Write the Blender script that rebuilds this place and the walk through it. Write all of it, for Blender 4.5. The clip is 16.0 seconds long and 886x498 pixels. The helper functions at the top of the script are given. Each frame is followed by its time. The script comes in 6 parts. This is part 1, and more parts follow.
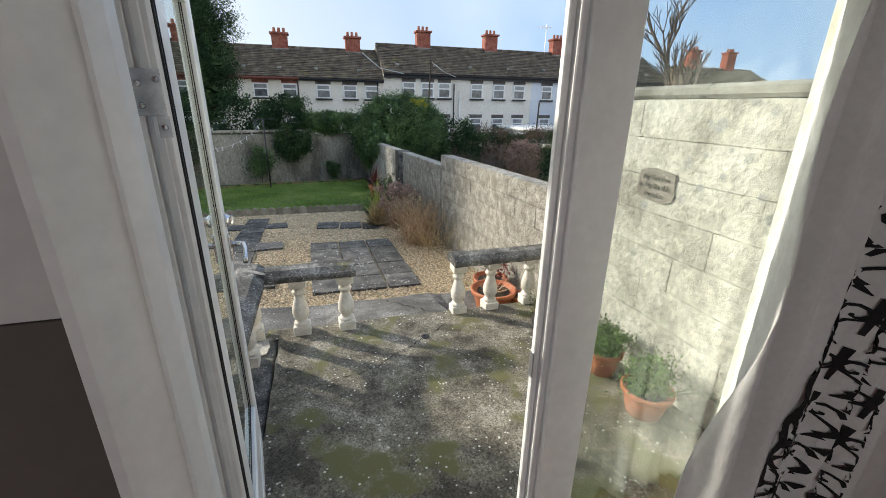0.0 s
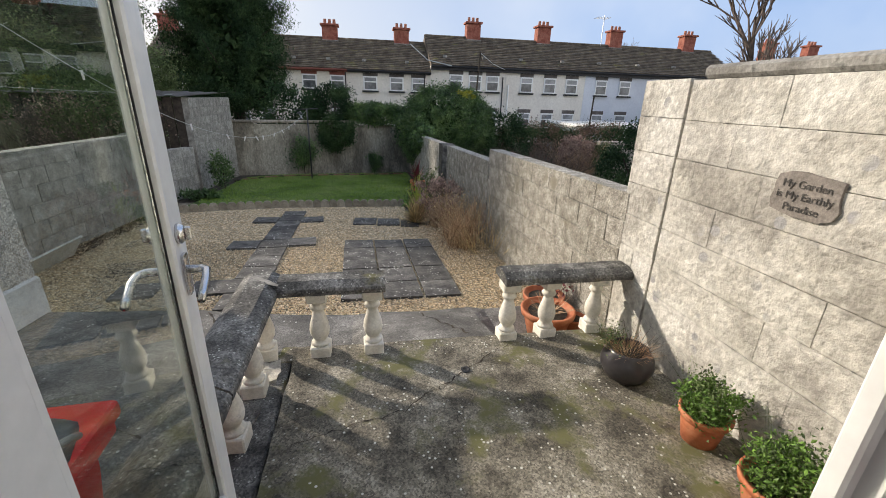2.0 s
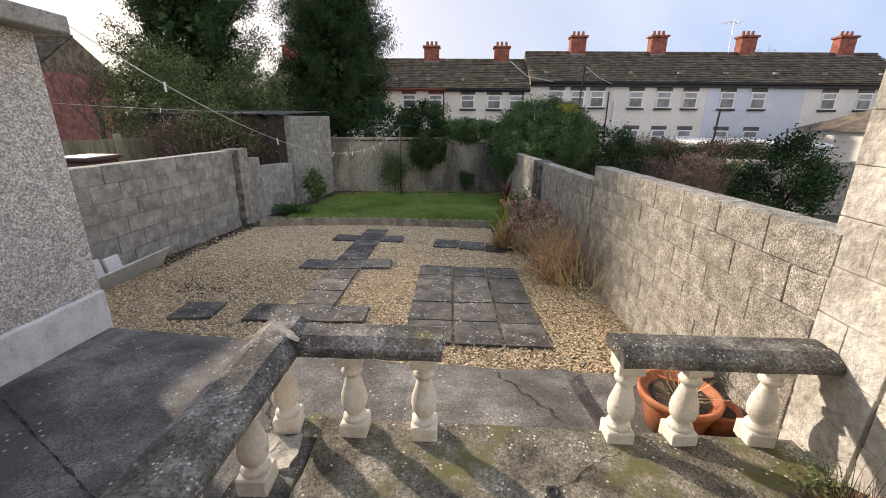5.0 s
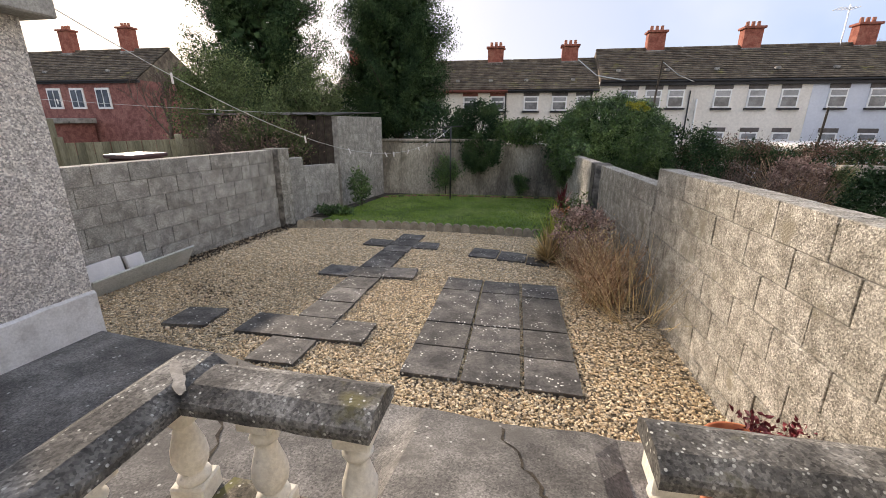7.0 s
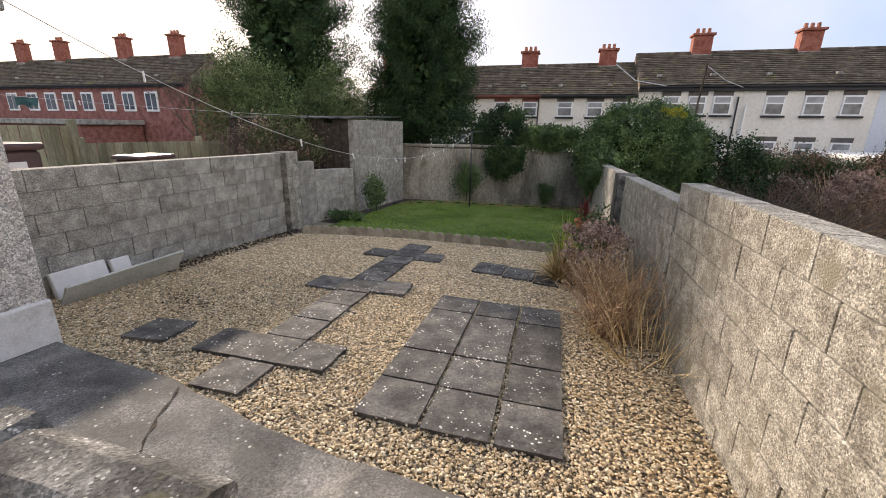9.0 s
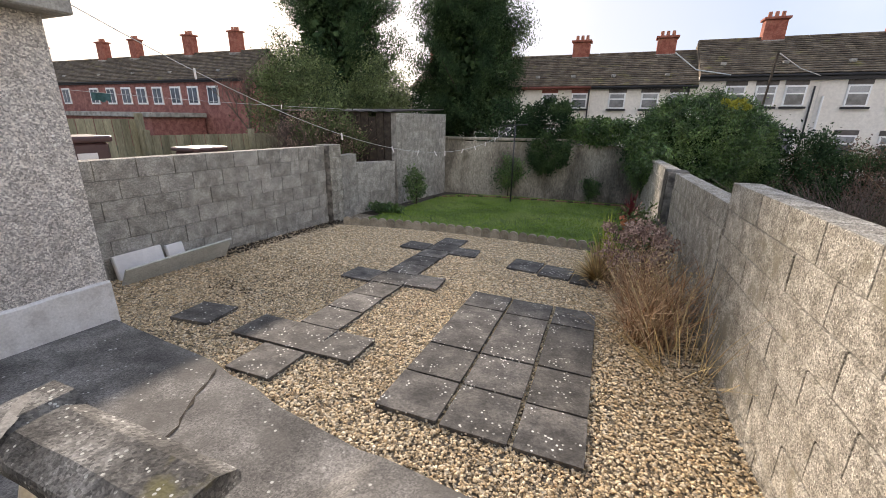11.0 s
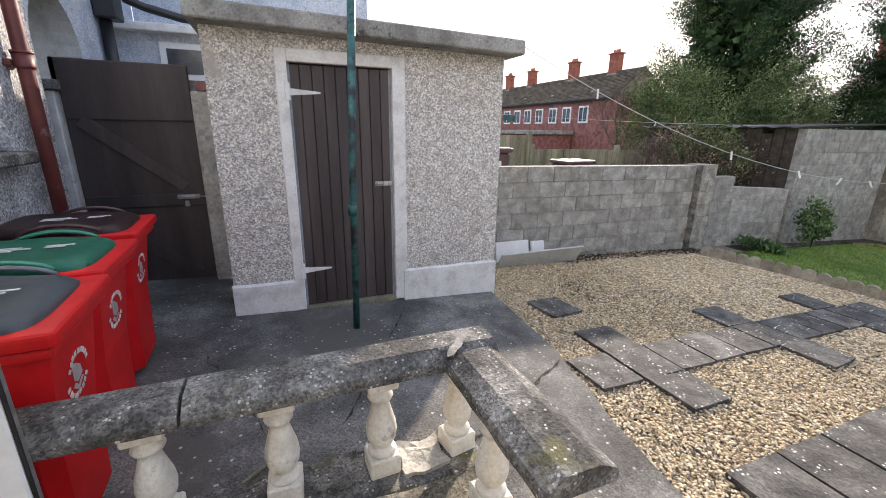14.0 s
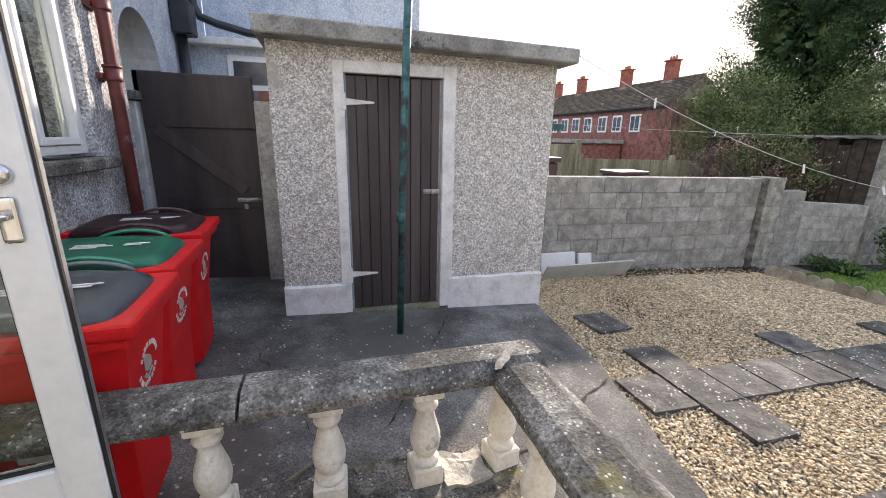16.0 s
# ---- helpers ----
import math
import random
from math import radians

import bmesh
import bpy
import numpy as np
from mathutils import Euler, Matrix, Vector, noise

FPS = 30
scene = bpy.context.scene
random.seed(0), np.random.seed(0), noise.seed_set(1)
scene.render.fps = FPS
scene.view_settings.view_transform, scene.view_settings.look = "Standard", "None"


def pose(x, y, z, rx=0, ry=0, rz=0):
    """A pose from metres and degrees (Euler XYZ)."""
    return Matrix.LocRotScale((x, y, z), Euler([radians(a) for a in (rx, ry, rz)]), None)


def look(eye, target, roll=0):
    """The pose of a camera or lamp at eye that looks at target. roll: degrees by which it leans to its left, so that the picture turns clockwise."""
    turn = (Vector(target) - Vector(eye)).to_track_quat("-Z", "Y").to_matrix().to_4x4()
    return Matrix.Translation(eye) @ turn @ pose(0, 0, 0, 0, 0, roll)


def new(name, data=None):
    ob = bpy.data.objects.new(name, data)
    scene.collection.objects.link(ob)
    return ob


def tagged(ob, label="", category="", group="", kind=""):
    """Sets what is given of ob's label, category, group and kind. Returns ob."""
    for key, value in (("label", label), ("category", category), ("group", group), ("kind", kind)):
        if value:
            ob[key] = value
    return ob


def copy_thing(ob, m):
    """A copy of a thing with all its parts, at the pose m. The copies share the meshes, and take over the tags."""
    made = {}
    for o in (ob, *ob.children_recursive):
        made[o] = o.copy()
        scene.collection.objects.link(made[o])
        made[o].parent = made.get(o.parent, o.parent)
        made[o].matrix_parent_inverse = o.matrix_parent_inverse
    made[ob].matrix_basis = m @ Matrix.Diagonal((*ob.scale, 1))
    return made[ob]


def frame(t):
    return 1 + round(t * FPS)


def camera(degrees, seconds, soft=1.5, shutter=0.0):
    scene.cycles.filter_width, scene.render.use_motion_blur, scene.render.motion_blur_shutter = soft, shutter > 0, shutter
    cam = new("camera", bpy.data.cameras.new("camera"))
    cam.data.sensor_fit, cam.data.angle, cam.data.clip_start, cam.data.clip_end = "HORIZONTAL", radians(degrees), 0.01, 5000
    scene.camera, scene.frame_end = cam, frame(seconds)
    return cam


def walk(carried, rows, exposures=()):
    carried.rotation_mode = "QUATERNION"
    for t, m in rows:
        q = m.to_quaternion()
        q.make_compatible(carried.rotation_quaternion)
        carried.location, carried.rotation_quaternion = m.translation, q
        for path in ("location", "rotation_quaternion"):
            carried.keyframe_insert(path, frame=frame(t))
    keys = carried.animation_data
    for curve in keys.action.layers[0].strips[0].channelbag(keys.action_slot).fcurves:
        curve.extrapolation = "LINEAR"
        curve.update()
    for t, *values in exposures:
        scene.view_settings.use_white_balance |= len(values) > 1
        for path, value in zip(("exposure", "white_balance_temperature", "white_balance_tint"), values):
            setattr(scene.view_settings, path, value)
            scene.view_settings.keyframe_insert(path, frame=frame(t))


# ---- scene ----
cam = camera(94.5, 16.0, soft=0.9)
PATH = [
    (0, (-0.171, -1.029, 2.137), (0.372, 0.778, 1.473), 0.9),
    (0.5, (-0.121, -0.932, 2.114), (0.377, 0.886, 1.444), 1.1),
    (1, (-0.077, -0.802, 2.094), (0.369, 1.027, 1.418), 1.4),
    (1.5, (-0.064, -0.622, 2.062), (0.337, 1.215, 1.379), 1.6),
    (2, (-0.066, -0.399, 2.039), (0.291, 1.444, 1.351), 1.7),
    (2.5, (-0.045, -0.245, 2.008), (0.26, 1.608, 1.319), 1.6),
    (3, (0.003, -0.051, 1.997), (0.244, 1.815, 1.32), 1.5),
    (3.5, (0.051, 0.068, 1.986), (0.204, 1.949, 1.323), 1.1),
    (4, (0.067, 0.171, 1.975), (0.13, 2.063, 1.331), 0.8),
    (4.2, (0.061, 0.21, 1.968), (0.093, 2.107, 1.335), 0.8),
    (6.5, (0.344, 0.949, 1.8), (0.051, 2.834, 1.197), 0.2),
    (7, (0.466, 1.106, 1.796), (0.088, 2.977, 1.199), 0.3),
    (7.5, (0.65, 1.255, 1.79), (0.207, 3.115, 1.202), 0.5),
    (8, (0.723, 1.448, 1.781), (0.227, 3.298, 1.205), 0.8),
    (10.5, (0.891, 1.713, 1.806), (0.268, 3.518, 1.213), 0.8),
    (11, (0.898, 1.719, 1.811), (0.171, 3.478, 1.199), 0.9),
    (11.5, (0.875, 1.711, 1.809), (-0.027, 3.387, 1.196), 0.8),
    (12, (0.842, 1.697, 1.801), (-0.286, 3.235, 1.201), 0.6),
    (12.5, (0.816, 1.65, 1.798), (-0.54, 2.997, 1.209), 0.5),
    (13, (0.777, 1.583, 1.794), (-0.768, 2.714, 1.215), 0.6),
    (13.5, (0.746, 1.533, 1.791), (-0.938, 2.449, 1.221), 0.6),
    (14, (0.727, 1.5, 1.794), (-1.051, 2.223, 1.234), 0.8),
    (14.5, (0.714, 1.484, 1.798), (-1.12, 2.059, 1.247), 0.9),
    (15, (0.706, 1.459, 1.799), (-1.157, 1.946, 1.257), 1.0),
    (15.5, (0.707, 1.468, 1.804), (-1.162, 1.939, 1.269), 1.0),
    (16, (0.706, 1.463, 1.804), (-1.146, 2.0, 1.275), 1.2),
]
walk(cam, [(t, look(eye, target, roll)) for t, eye, target, roll in PATH], [(0.0, 1.98, 6600, 9), (1.5, 1.85, 6850, 12), (2.5, 1.8, 7050, 15), (6.5, 2.05, 7500, 19), (10.5, 2.07, 7500, 19), (12.5, 2.36, 7050, 17), (16.0, 2.46, 7100, 18)])

# ---- world, sun, exposure ----
SUN_DIR = Vector((-0.77, 0.64, 0.41)).normalized()
world = bpy.data.worlds.new("sky_world")
scene.world = world
world.use_nodes = True
wn = world.node_tree
for n in list(wn.nodes):
    wn.nodes.remove(n)
sky = wn.nodes.new("ShaderNodeTexSky")
sky.sky_type = "NISHITA"
sky.sun_disc = False
sky.sun_elevation = math.asin(SUN_DIR.z)
sky.sun_rotation = math.atan2(SUN_DIR.x, SUN_DIR.y)
sky.air_density, sky.dust_density, sky.ozone_density = 1.0, 1.4, 1.5
bg = wn.nodes.new("ShaderNodeBackground")
bg.inputs["Strength"].default_value = 0.009
wo = wn.nodes.new("ShaderNodeOutputWorld")
# thin high cloud over the whole sky
tc = wn.nodes.new("ShaderNodeTexCoord")
cloud = wn.nodes.new("ShaderNodeTexNoise")
cloud.inputs["Scale"].default_value, cloud.inputs["Detail"].default_value = 2.2, 5.0
cramp = wn.nodes.new("ShaderNodeValToRGB")
cramp.color_ramp.elements[0].position, cramp.color_ramp.elements[0].color = 0.4, (0.08, 0.13, 0.228, 1)
cramp.color_ramp.elements[1].position, cramp.color_ramp.elements[1].color = 0.72, (0.17, 0.205, 0.26, 1)
near = wn.nodes.new("ShaderNodeVectorMath")
near.operation = "DOT_PRODUCT"
near.inputs[1].default_value = SUN_DIR
wide = wn.nodes.new("ShaderNodeMapRange")
wide.inputs["From Min"].default_value, wide.inputs["From Max"].default_value = 0.2, 0.95
haze = wn.nodes.new("ShaderNodeMixRGB")
haze.inputs[2].default_value = (0.196, 0.208, 0.221, 1)
# unseen brighter cloud opposite the sun, added to lift the shaded faces
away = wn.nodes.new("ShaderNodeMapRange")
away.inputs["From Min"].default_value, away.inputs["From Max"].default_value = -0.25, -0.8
fill_cloud = wn.nodes.new("ShaderNodeMixRGB")
fill_cloud.inputs[2].default_value = (0.42, 0.42, 0.405, 1)
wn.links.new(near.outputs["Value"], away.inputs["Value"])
wn.links.new(away.outputs[0], fill_cloud.inputs[0])
wn.links.new(haze.outputs[0], fill_cloud.inputs[1])
wn.links.new(tc.outputs["Generated"], near.inputs[0])
wn.links.new(near.outputs["Value"], wide.inputs["Value"])
wn.links.new(wide.outputs[0], haze.inputs[0])
wn.links.new(cramp.outputs[0], haze.inputs[1])
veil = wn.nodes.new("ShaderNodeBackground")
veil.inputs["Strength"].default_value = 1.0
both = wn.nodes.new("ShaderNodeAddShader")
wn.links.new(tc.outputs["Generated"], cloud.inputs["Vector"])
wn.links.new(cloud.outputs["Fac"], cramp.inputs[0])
wn.links.new(fill_cloud.outputs[0], veil.inputs[0])
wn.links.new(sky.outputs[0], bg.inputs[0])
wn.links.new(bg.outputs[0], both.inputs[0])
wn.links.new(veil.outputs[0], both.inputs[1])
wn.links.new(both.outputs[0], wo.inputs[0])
sun_data = bpy.data.lights.new("sun", "SUN")
sun_data.energy, sun_data.angle, sun_data.color = 1.36, radians(1.6), (1.0, 0.94, 0.84)
sun = new("sun", sun_data)
sun.matrix_world = look(SUN_DIR * 50, (0, 0, 0))
# area lamp added inside the closed room to brighten it; no window is built
fill_data = bpy.data.lights.new("room_fill_light", "AREA")
fill_data.shape, fill_data.size, fill_data.size_y, fill_data.energy, fill_data.color = "RECTANGLE", 2.2, 1.5, 7, (0.95, 0.97, 1.0)
fill_lamp = new("room_fill_light", fill_data)
fill_lamp.matrix_world = look((-0.6, -4.55, 1.9), (-0.5, 0, 1.6))


# ---- materials ----
def M(name, cols, scale=6.0, rough=0.85, bump=0.3, bscale=40.0, spots=None, obj_var=0.0, isl_var=0.0, metal=0.0, fine=60.0, spec=0.5, stretch=(1, 1, 1), bdist=0.01, damp=None, grain=0.7, cells=None):
    """Two-scale noise colours; spots: (colour, scale, threshold); damp: (colour, scale, threshold) for broad stains."""
    m = bpy.data.materials.new(name)
    m.use_nodes = True
    nt = m.node_tree
    N, L = nt.nodes, nt.links
    b = N["Principled BSDF"]
    geo = N.new("ShaderNodeNewGeometry")
    mp = N.new("ShaderNodeMapping")
    mp.inputs["Scale"].default_value = stretch
    L.new(geo.outputs["Position"], mp.inputs["Vector"])
    info = N.new("ShaderNodeObjectInfo")

    def noise_at(s, detail=6.0, r=0.6):
        t = N.new("ShaderNodeTexNoise")
        t.inputs["Scale"].default_value, t.inputs["Detail"].default_value, t.inputs["Roughness"].default_value = s, detail, r
        L.new(mp.outputs[0], t.inputs["Vector"])
        return t.outputs["Fac"]

    def ramp(src, stops):
        r = N.new("ShaderNodeValToRGB")
        e = r.color_ramp.elements
        e[0].position, e[0].color = stops[0][0], (*stops[0][1], 1)
        e[1].position, e[1].color = stops[-1][0], (*stops[-1][1], 1)
        for p, c in stops[1:-1]:
            k = e.new(p)
            k.color = (*c, 1)
        L.new(src, r.inputs[0])
        return r.outputs[0]

    def mix(f, a, c, mode="MIX"):
        x = N.new("ShaderNodeMixRGB")
        x.blend_type = mode
        for s, v in zip(x.inputs, (f, a, c)):
            if isinstance(v, (int, float)):
                s.default_value = v
            elif isinstance(v, tuple):
                s.default_value = (*v, 1)
            else:
                L.new(v, s)
        return x.outputs[0]

    n = len(cols)
    big = noise_at(scale)
    col = ramp(big, [(0.37 + 0.26 * i / max(1, n - 1), c) for i, c in enumerate(cols)])
    speck = ramp(noise_at(fine, 3.0), [(0.3, (0.55, 0.55, 0.55)), (0.7, (1.25, 1.25, 1.25))])
    col = mix(grain, col, speck, "MULTIPLY")
    if cells:
        cv_ = N.new("ShaderNodeTexVoronoi")
        cv_.inputs["Scale"].default_value = cells[0]
        L.new(mp.outputs[0], cv_.inputs["Vector"])
        lo, hi = 1 - cells[1], 1 + cells[1] * 0.75
        col = mix(1.0, col, ramp(cv_.outputs["Color"], [(0.15, (lo, lo, lo)), (0.85, (hi, hi, hi))]), "MULTIPLY")
    if damp:
        col = mix(ramp(noise_at(damp[1], 5.0, 0.65), [(damp[2], (0, 0, 0)), (damp[2] + 0.1, (1, 1, 1))]), col, damp[0])
    if spots:
        v = N.new("ShaderNodeTexVoronoi")
        v.inputs["Scale"].default_value, v.inputs["Randomness"].default_value = spots[1], 1.0
        L.new(mp.outputs[0], v.inputs["Vector"])
        sm = ramp(v.outputs["Distance"], [(spots[2], (1, 1, 1)), (spots[2] + 0.06, (0, 0, 0))])
        gate = ramp(noise_at(spots[1] * 0.22, 2.0), [(spots[3] if len(spots) > 3 else 0.5, (0, 0, 0)), ((spots[3] if len(spots) > 3 else 0.5) + 0.06, (1, 1, 1))])
        col = mix(mix(1.0, sm, gate, "MULTIPLY"), col, spots[0])
    for out, amount in ((info.outputs["Random"], obj_var), (geo.outputs["Random Per Island"], isl_var)):
        if amount:
            lo, hi = 1 - amount, 1 + amount
            col = mix(1.0, col, ramp(out, [(0.0, (lo, lo, lo * 0.98)), (1.0, (hi, hi, hi))]), "MULTIPLY")
    L.new(col, b.inputs["Base Color"])
    b.inputs["Roughness"].default_value, b.inputs["Metallic"].default_value = rough, metal
    b.inputs["Specular IOR Level"].default_value = spec
    if bump:
        bp = N.new("ShaderNodeBump")
        bp.inputs["Strength"].default_value, bp.inputs["Distance"].default_value = bump, bdist
        L.new(noise_at(bscale, 4.0), bp.inputs["Height"])
        L.new(bp.outputs[0], b.inputs["Normal"])
    return m


def glass(name, tint=(1, 1, 1), ior=1.45, rough=0.0):
    m = bpy.data.materials.new(name)
    m.use_nodes = True
    N, L = m.node_tree.nodes, m.node_tree.links
    N.remove(N["Principled BSDF"])
    g = N.new("ShaderNodeBsdfGlass")
    g.inputs["Color"].default_value = (*tint, 1)
    g.inputs["Roughness"].default_value, g.inputs["IOR"].default_value = rough, ior
    L.new(g.outputs[0], N["Material Output"].inputs[0])
    return m


CONC = M("lichened_concrete", [(0.08, 0.071, 0.053), (0.16, 0.143, 0.108), (0.225, 0.203, 0.155), (0.34, 0.312, 0.25)], 4.5, 0.9, 0.6, 34, ((0.62, 0.61, 0.54), 26, 0.15, 0.5), damp=((0.135, 0.13, 0.052), 2.4, 0.53), cells=(110, 0.5))
CONC_DARK = M("dark_weathered_concrete", [(0.085, 0.081, 0.074), (0.155, 0.148, 0.135), (0.26, 0.249, 0.228)], 2.2, 0.88, 0.5, 50, ((0.5, 0.5, 0.46), 16, 0.11), damp=((0.105, 0.099, 0.088), 0.9, 0.52), cells=(120, 0.4))
COPING = M("weathered_coping_stone", [(0.07, 0.067, 0.06), (0.15, 0.143, 0.127), (0.27, 0.26, 0.235)], 5, 0.92, 0.7, 60, ((0.5, 0.5, 0.45), 45, 0.2), damp=((0.12, 0.11, 0.05), 3, 0.6), cells=(110, 0.5))
BALU = M("flaking_cream_paint", [(0.7, 0.66, 0.56), (0.8, 0.765, 0.67), (0.86, 0.83, 0.75)], 9, 0.75, 0.4, 50, damp=((0.4, 0.385, 0.35), 9, 0.635), grain=0.3)
BLOCK = M("grey_concrete_block", [(0.28, 0.266, 0.236), (0.365, 0.347, 0.308), (0.47, 0.45, 0.402)], 7, 0.95, 0.9, 90, ((0.58, 0.57, 0.52), 46, 0.13), obj_var=0.16, fine=110, damp=((0.23, 0.214, 0.18), 2.6, 0.6), cells=(120, 0.45))
# dark block colour that paints in the shade on the right-hand pier
BLOCK_SHADED = M("pier_shade_block", [(0.06, 0.056, 0.048), (0.1, 0.094, 0.08), (0.15, 0.14, 0.12)], 5, 0.95, 0.8, 90, obj_var=0.1, fine=120, cells=(120, 0.4))
BLOCK_SUN = M("buff_concrete_block", [(0.27, 0.25, 0.208), (0.365, 0.342, 0.292), (0.5, 0.474, 0.415)], 8, 0.95, 1.0, 80, ((0.66, 0.645, 0.59), 48, 0.16), obj_var=0.1, fine=110, damp=((0.235, 0.216, 0.165), 3.0, 0.58), cells=(110, 0.5), bdist=0.012)
MORTAR = M("mortar", [(0.09, 0.085, 0.075), (0.3, 0.285, 0.255)], 8, 0.95, 0.5, 80)
CREAM = M("cream_painted_block", [(0.34, 0.32, 0.282), (0.5, 0.477, 0.424), (0.58, 0.557, 0.503), (0.64, 0.62, 0.568)], 2.2, 0.9, 1.0, 14, ((0.33, 0.325, 0.32), 9, 0.27, 0.57), obj_var=0.02, damp=((0.43, 0.412, 0.37), 3.4, 0.585), grain=0.7, fine=26, bdist=0.03)
REVEAL = M("rough_cream_reveal", [(0.62, 0.58, 0.48), (0.76, 0.72, 0.61), (0.82, 0.79, 0.7)], 9, 0.9, 1.0, 30, damp=((0.5, 0.46, 0.38), 14, 0.66), grain=0.4)
CREAM_JOINT = M("cream_joint", [(0.3, 0.285, 0.25), (0.62, 0.59, 0.52)], 5, 0.9, 0.8, 30)
SLAB = M("riven_slate_paving", [(0.052, 0.049, 0.045), (0.095, 0.09, 0.082), (0.15, 0.14, 0.125)], 5, 0.85, 0.8, 22, ((0.66, 0.65, 0.6), 28, 0.2, 0.5), obj_var=0.25, bdist=0.012, cells=(60, 0.25))
GRAVEL_BED = M("gravel_bed", [(0.1, 0.078, 0.052), (0.24, 0.195, 0.135), (0.38, 0.325, 0.24)], 45, 0.95, 1.0, 90)
PEBBLE = M("gravel_pebble", [(0.46, 0.33, 0.185), (0.64, 0.5, 0.315), (0.76, 0.66, 0.49)], 26, 0.8, 0.2, 90, isl_var=0.45)
SOIL = M("damp_soil", [(0.02, 0.015, 0.01), (0.05, 0.04, 0.028), (0.08, 0.065, 0.045)], 12, 0.98, 1.0, 40)
GRASS_BED = M("turf", [(0.05, 0.085, 0.018), (0.08, 0.14, 0.03), (0.12, 0.18, 0.045)], 2.0, 0.95, 1.0, 60)
BLADE = M("grass_blade", [(0.15, 0.24, 0.04), (0.22, 0.34, 0.062), (0.3, 0.39, 0.11)], 1.2, 0.7, 0.0, isl_var=0.35, spec=0.2)
FIELD = M("far_ground", [(0.03, 0.05, 0.02), (0.06, 0.07, 0.03), (0.09, 0.085, 0.05)], 0.6, 0.95, 0.5, 8)
RENDER_GREY = M("pebbledash", [(0.62, 0.58, 0.52), (0.72, 0.68, 0.62), (0.79, 0.755, 0.695)], 14, 0.95, 1.0, 95, ((0.16, 0.145, 0.125), 70, 0.17), fine=95, bdist=0.015, cells=(85, 0.5), damp=((0.5, 0.46, 0.4), 1.6, 0.6))
DASH_BLUE = M("painted_roughcast", [(0.5, 0.55, 0.63), (0.6, 0.65, 0.72), (0.68, 0.72, 0.77)], 5, 0.9, 1.0, 60, bdist=0.02, damp=((0.33, 0.34, 0.36), 5, 0.64), grain=0.3, cells=(70, 0.25))
WHITE_PAINT = M("weathered_white_paint", [(0.62, 0.6, 0.56), (0.74, 0.73, 0.69), (0.8, 0.79, 0.76)], 7, 0.6, 0.25, 40, damp=((0.42, 0.4, 0.36), 6, 0.66), grain=0.3)
UPVC = M("white_frame", [(0.78, 0.79, 0.775), (0.84, 0.845, 0.83)], 3, 0.35, 0.05, 30, fine=25, grain=0.12)
DARK_WOOD = M("dark_brown_boards", [(0.04, 0.029, 0.027), (0.06, 0.045, 0.042), (0.085, 0.066, 0.061)], 3, 0.6, 0.3, 20, obj_var=0.15, stretch=(1, 1, 0.12), grain=0.3)
GALV = M("galvanised_steel", [(0.4, 0.4, 0.4), (0.6, 0.6, 0.6)], 20, 0.42, 0.1, 60, metal=0.9, grain=0.3)
CHROME = M("satin_metal", [(0.6, 0.6, 0.6), (0.7, 0.7, 0.7)], 10, 0.25, 0.0, metal=1.0, grain=0.12)
GASKET = M("black_gasket", [(0.012, 0.012, 0.013), (0.02, 0.02, 0.02)], 10, 0.6, 0.0)
GREEN_PAINT = M("chipped_green_paint", [(0.012, 0.075, 0.07), (0.02, 0.11, 0.105), (0.05, 0.16, 0.15)], 12, 0.5, 0.4, 40, damp=((0.012, 0.014, 0.016), 9, 0.5))
RED_BIN = M("red_plastic", [(0.6, 0.006, 0.009), (0.72, 0.01, 0.013)], 4, 0.5, 0.05, 30, fine=20, grain=0.12, spec=0.3)
LID_GREY = M("slate_plastic", [(0.13, 0.155, 0.175), (0.17, 0.195, 0.215)], 4, 0.35, 0.05, 30, grain=0.12)
LID_GREEN = M("green_plastic", [(0.03, 0.25, 0.16), (0.045, 0.32, 0.2)], 4, 0.35, 0.05, 30, grain=0.12)
LID_BROWN = M("brown_plastic", [(0.07, 0.036, 0.036), (0.1, 0.055, 0.052)], 4, 0.35, 0.05, 30, grain=0.12)
WHITE_MARK = M("white_marking", [(0.72, 0.7, 0.68), (0.8, 0.78, 0.76)], 10, 0.6, 0.0, grain=0.12)
TERRA = M("terracotta", [(0.42, 0.12, 0.05), (0.52, 0.17, 0.075), (0.58, 0.23, 0.12)], 8, 0.7, 0.2, 40, grain=0.12)
POT_DARK = M("dark_glazed_pot", [(0.028, 0.026, 0.028), (0.05, 0.046, 0.048)], 6, 0.28, 0.1, 20, grain=0.12)
PIPE_RED = M("oxide_red_pipe", [(0.11, 0.022, 0.02), (0.17, 0.04, 0.033)], 6, 0.5, 0.2, 30, damp=((0.33, 0.3, 0.28), 5, 0.66), grain=0.3)
PIPE_BLACK = M("black_pipe", [(0.012, 0.013, 0.015), (0.025, 0.027, 0.03)], 6, 0.4, 0.1, 30, grain=0.3)
BRICK = M("red_brick", [(0.19, 0.075, 0.062), (0.27, 0.11, 0.092), (0.33, 0.15, 0.125)], 3, 0.9, 0.5, 12, fine=12)
CHIM = M("chimney_brick", [(0.24, 0.07, 0.045), (0.33, 0.105, 0.07), (0.38, 0.15, 0.1)], 4, 0.9, 0.4, 12, fine=14)
ROOF = M("brown_roof_tiles", [(0.095, 0.073, 0.053), (0.15, 0.12, 0.088), (0.22, 0.18, 0.132)], 2.2, 0.95, 0.6, 14, fine=9, damp=((0.21, 0.19, 0.075), 1.1, 0.6), isl_var=0.2)
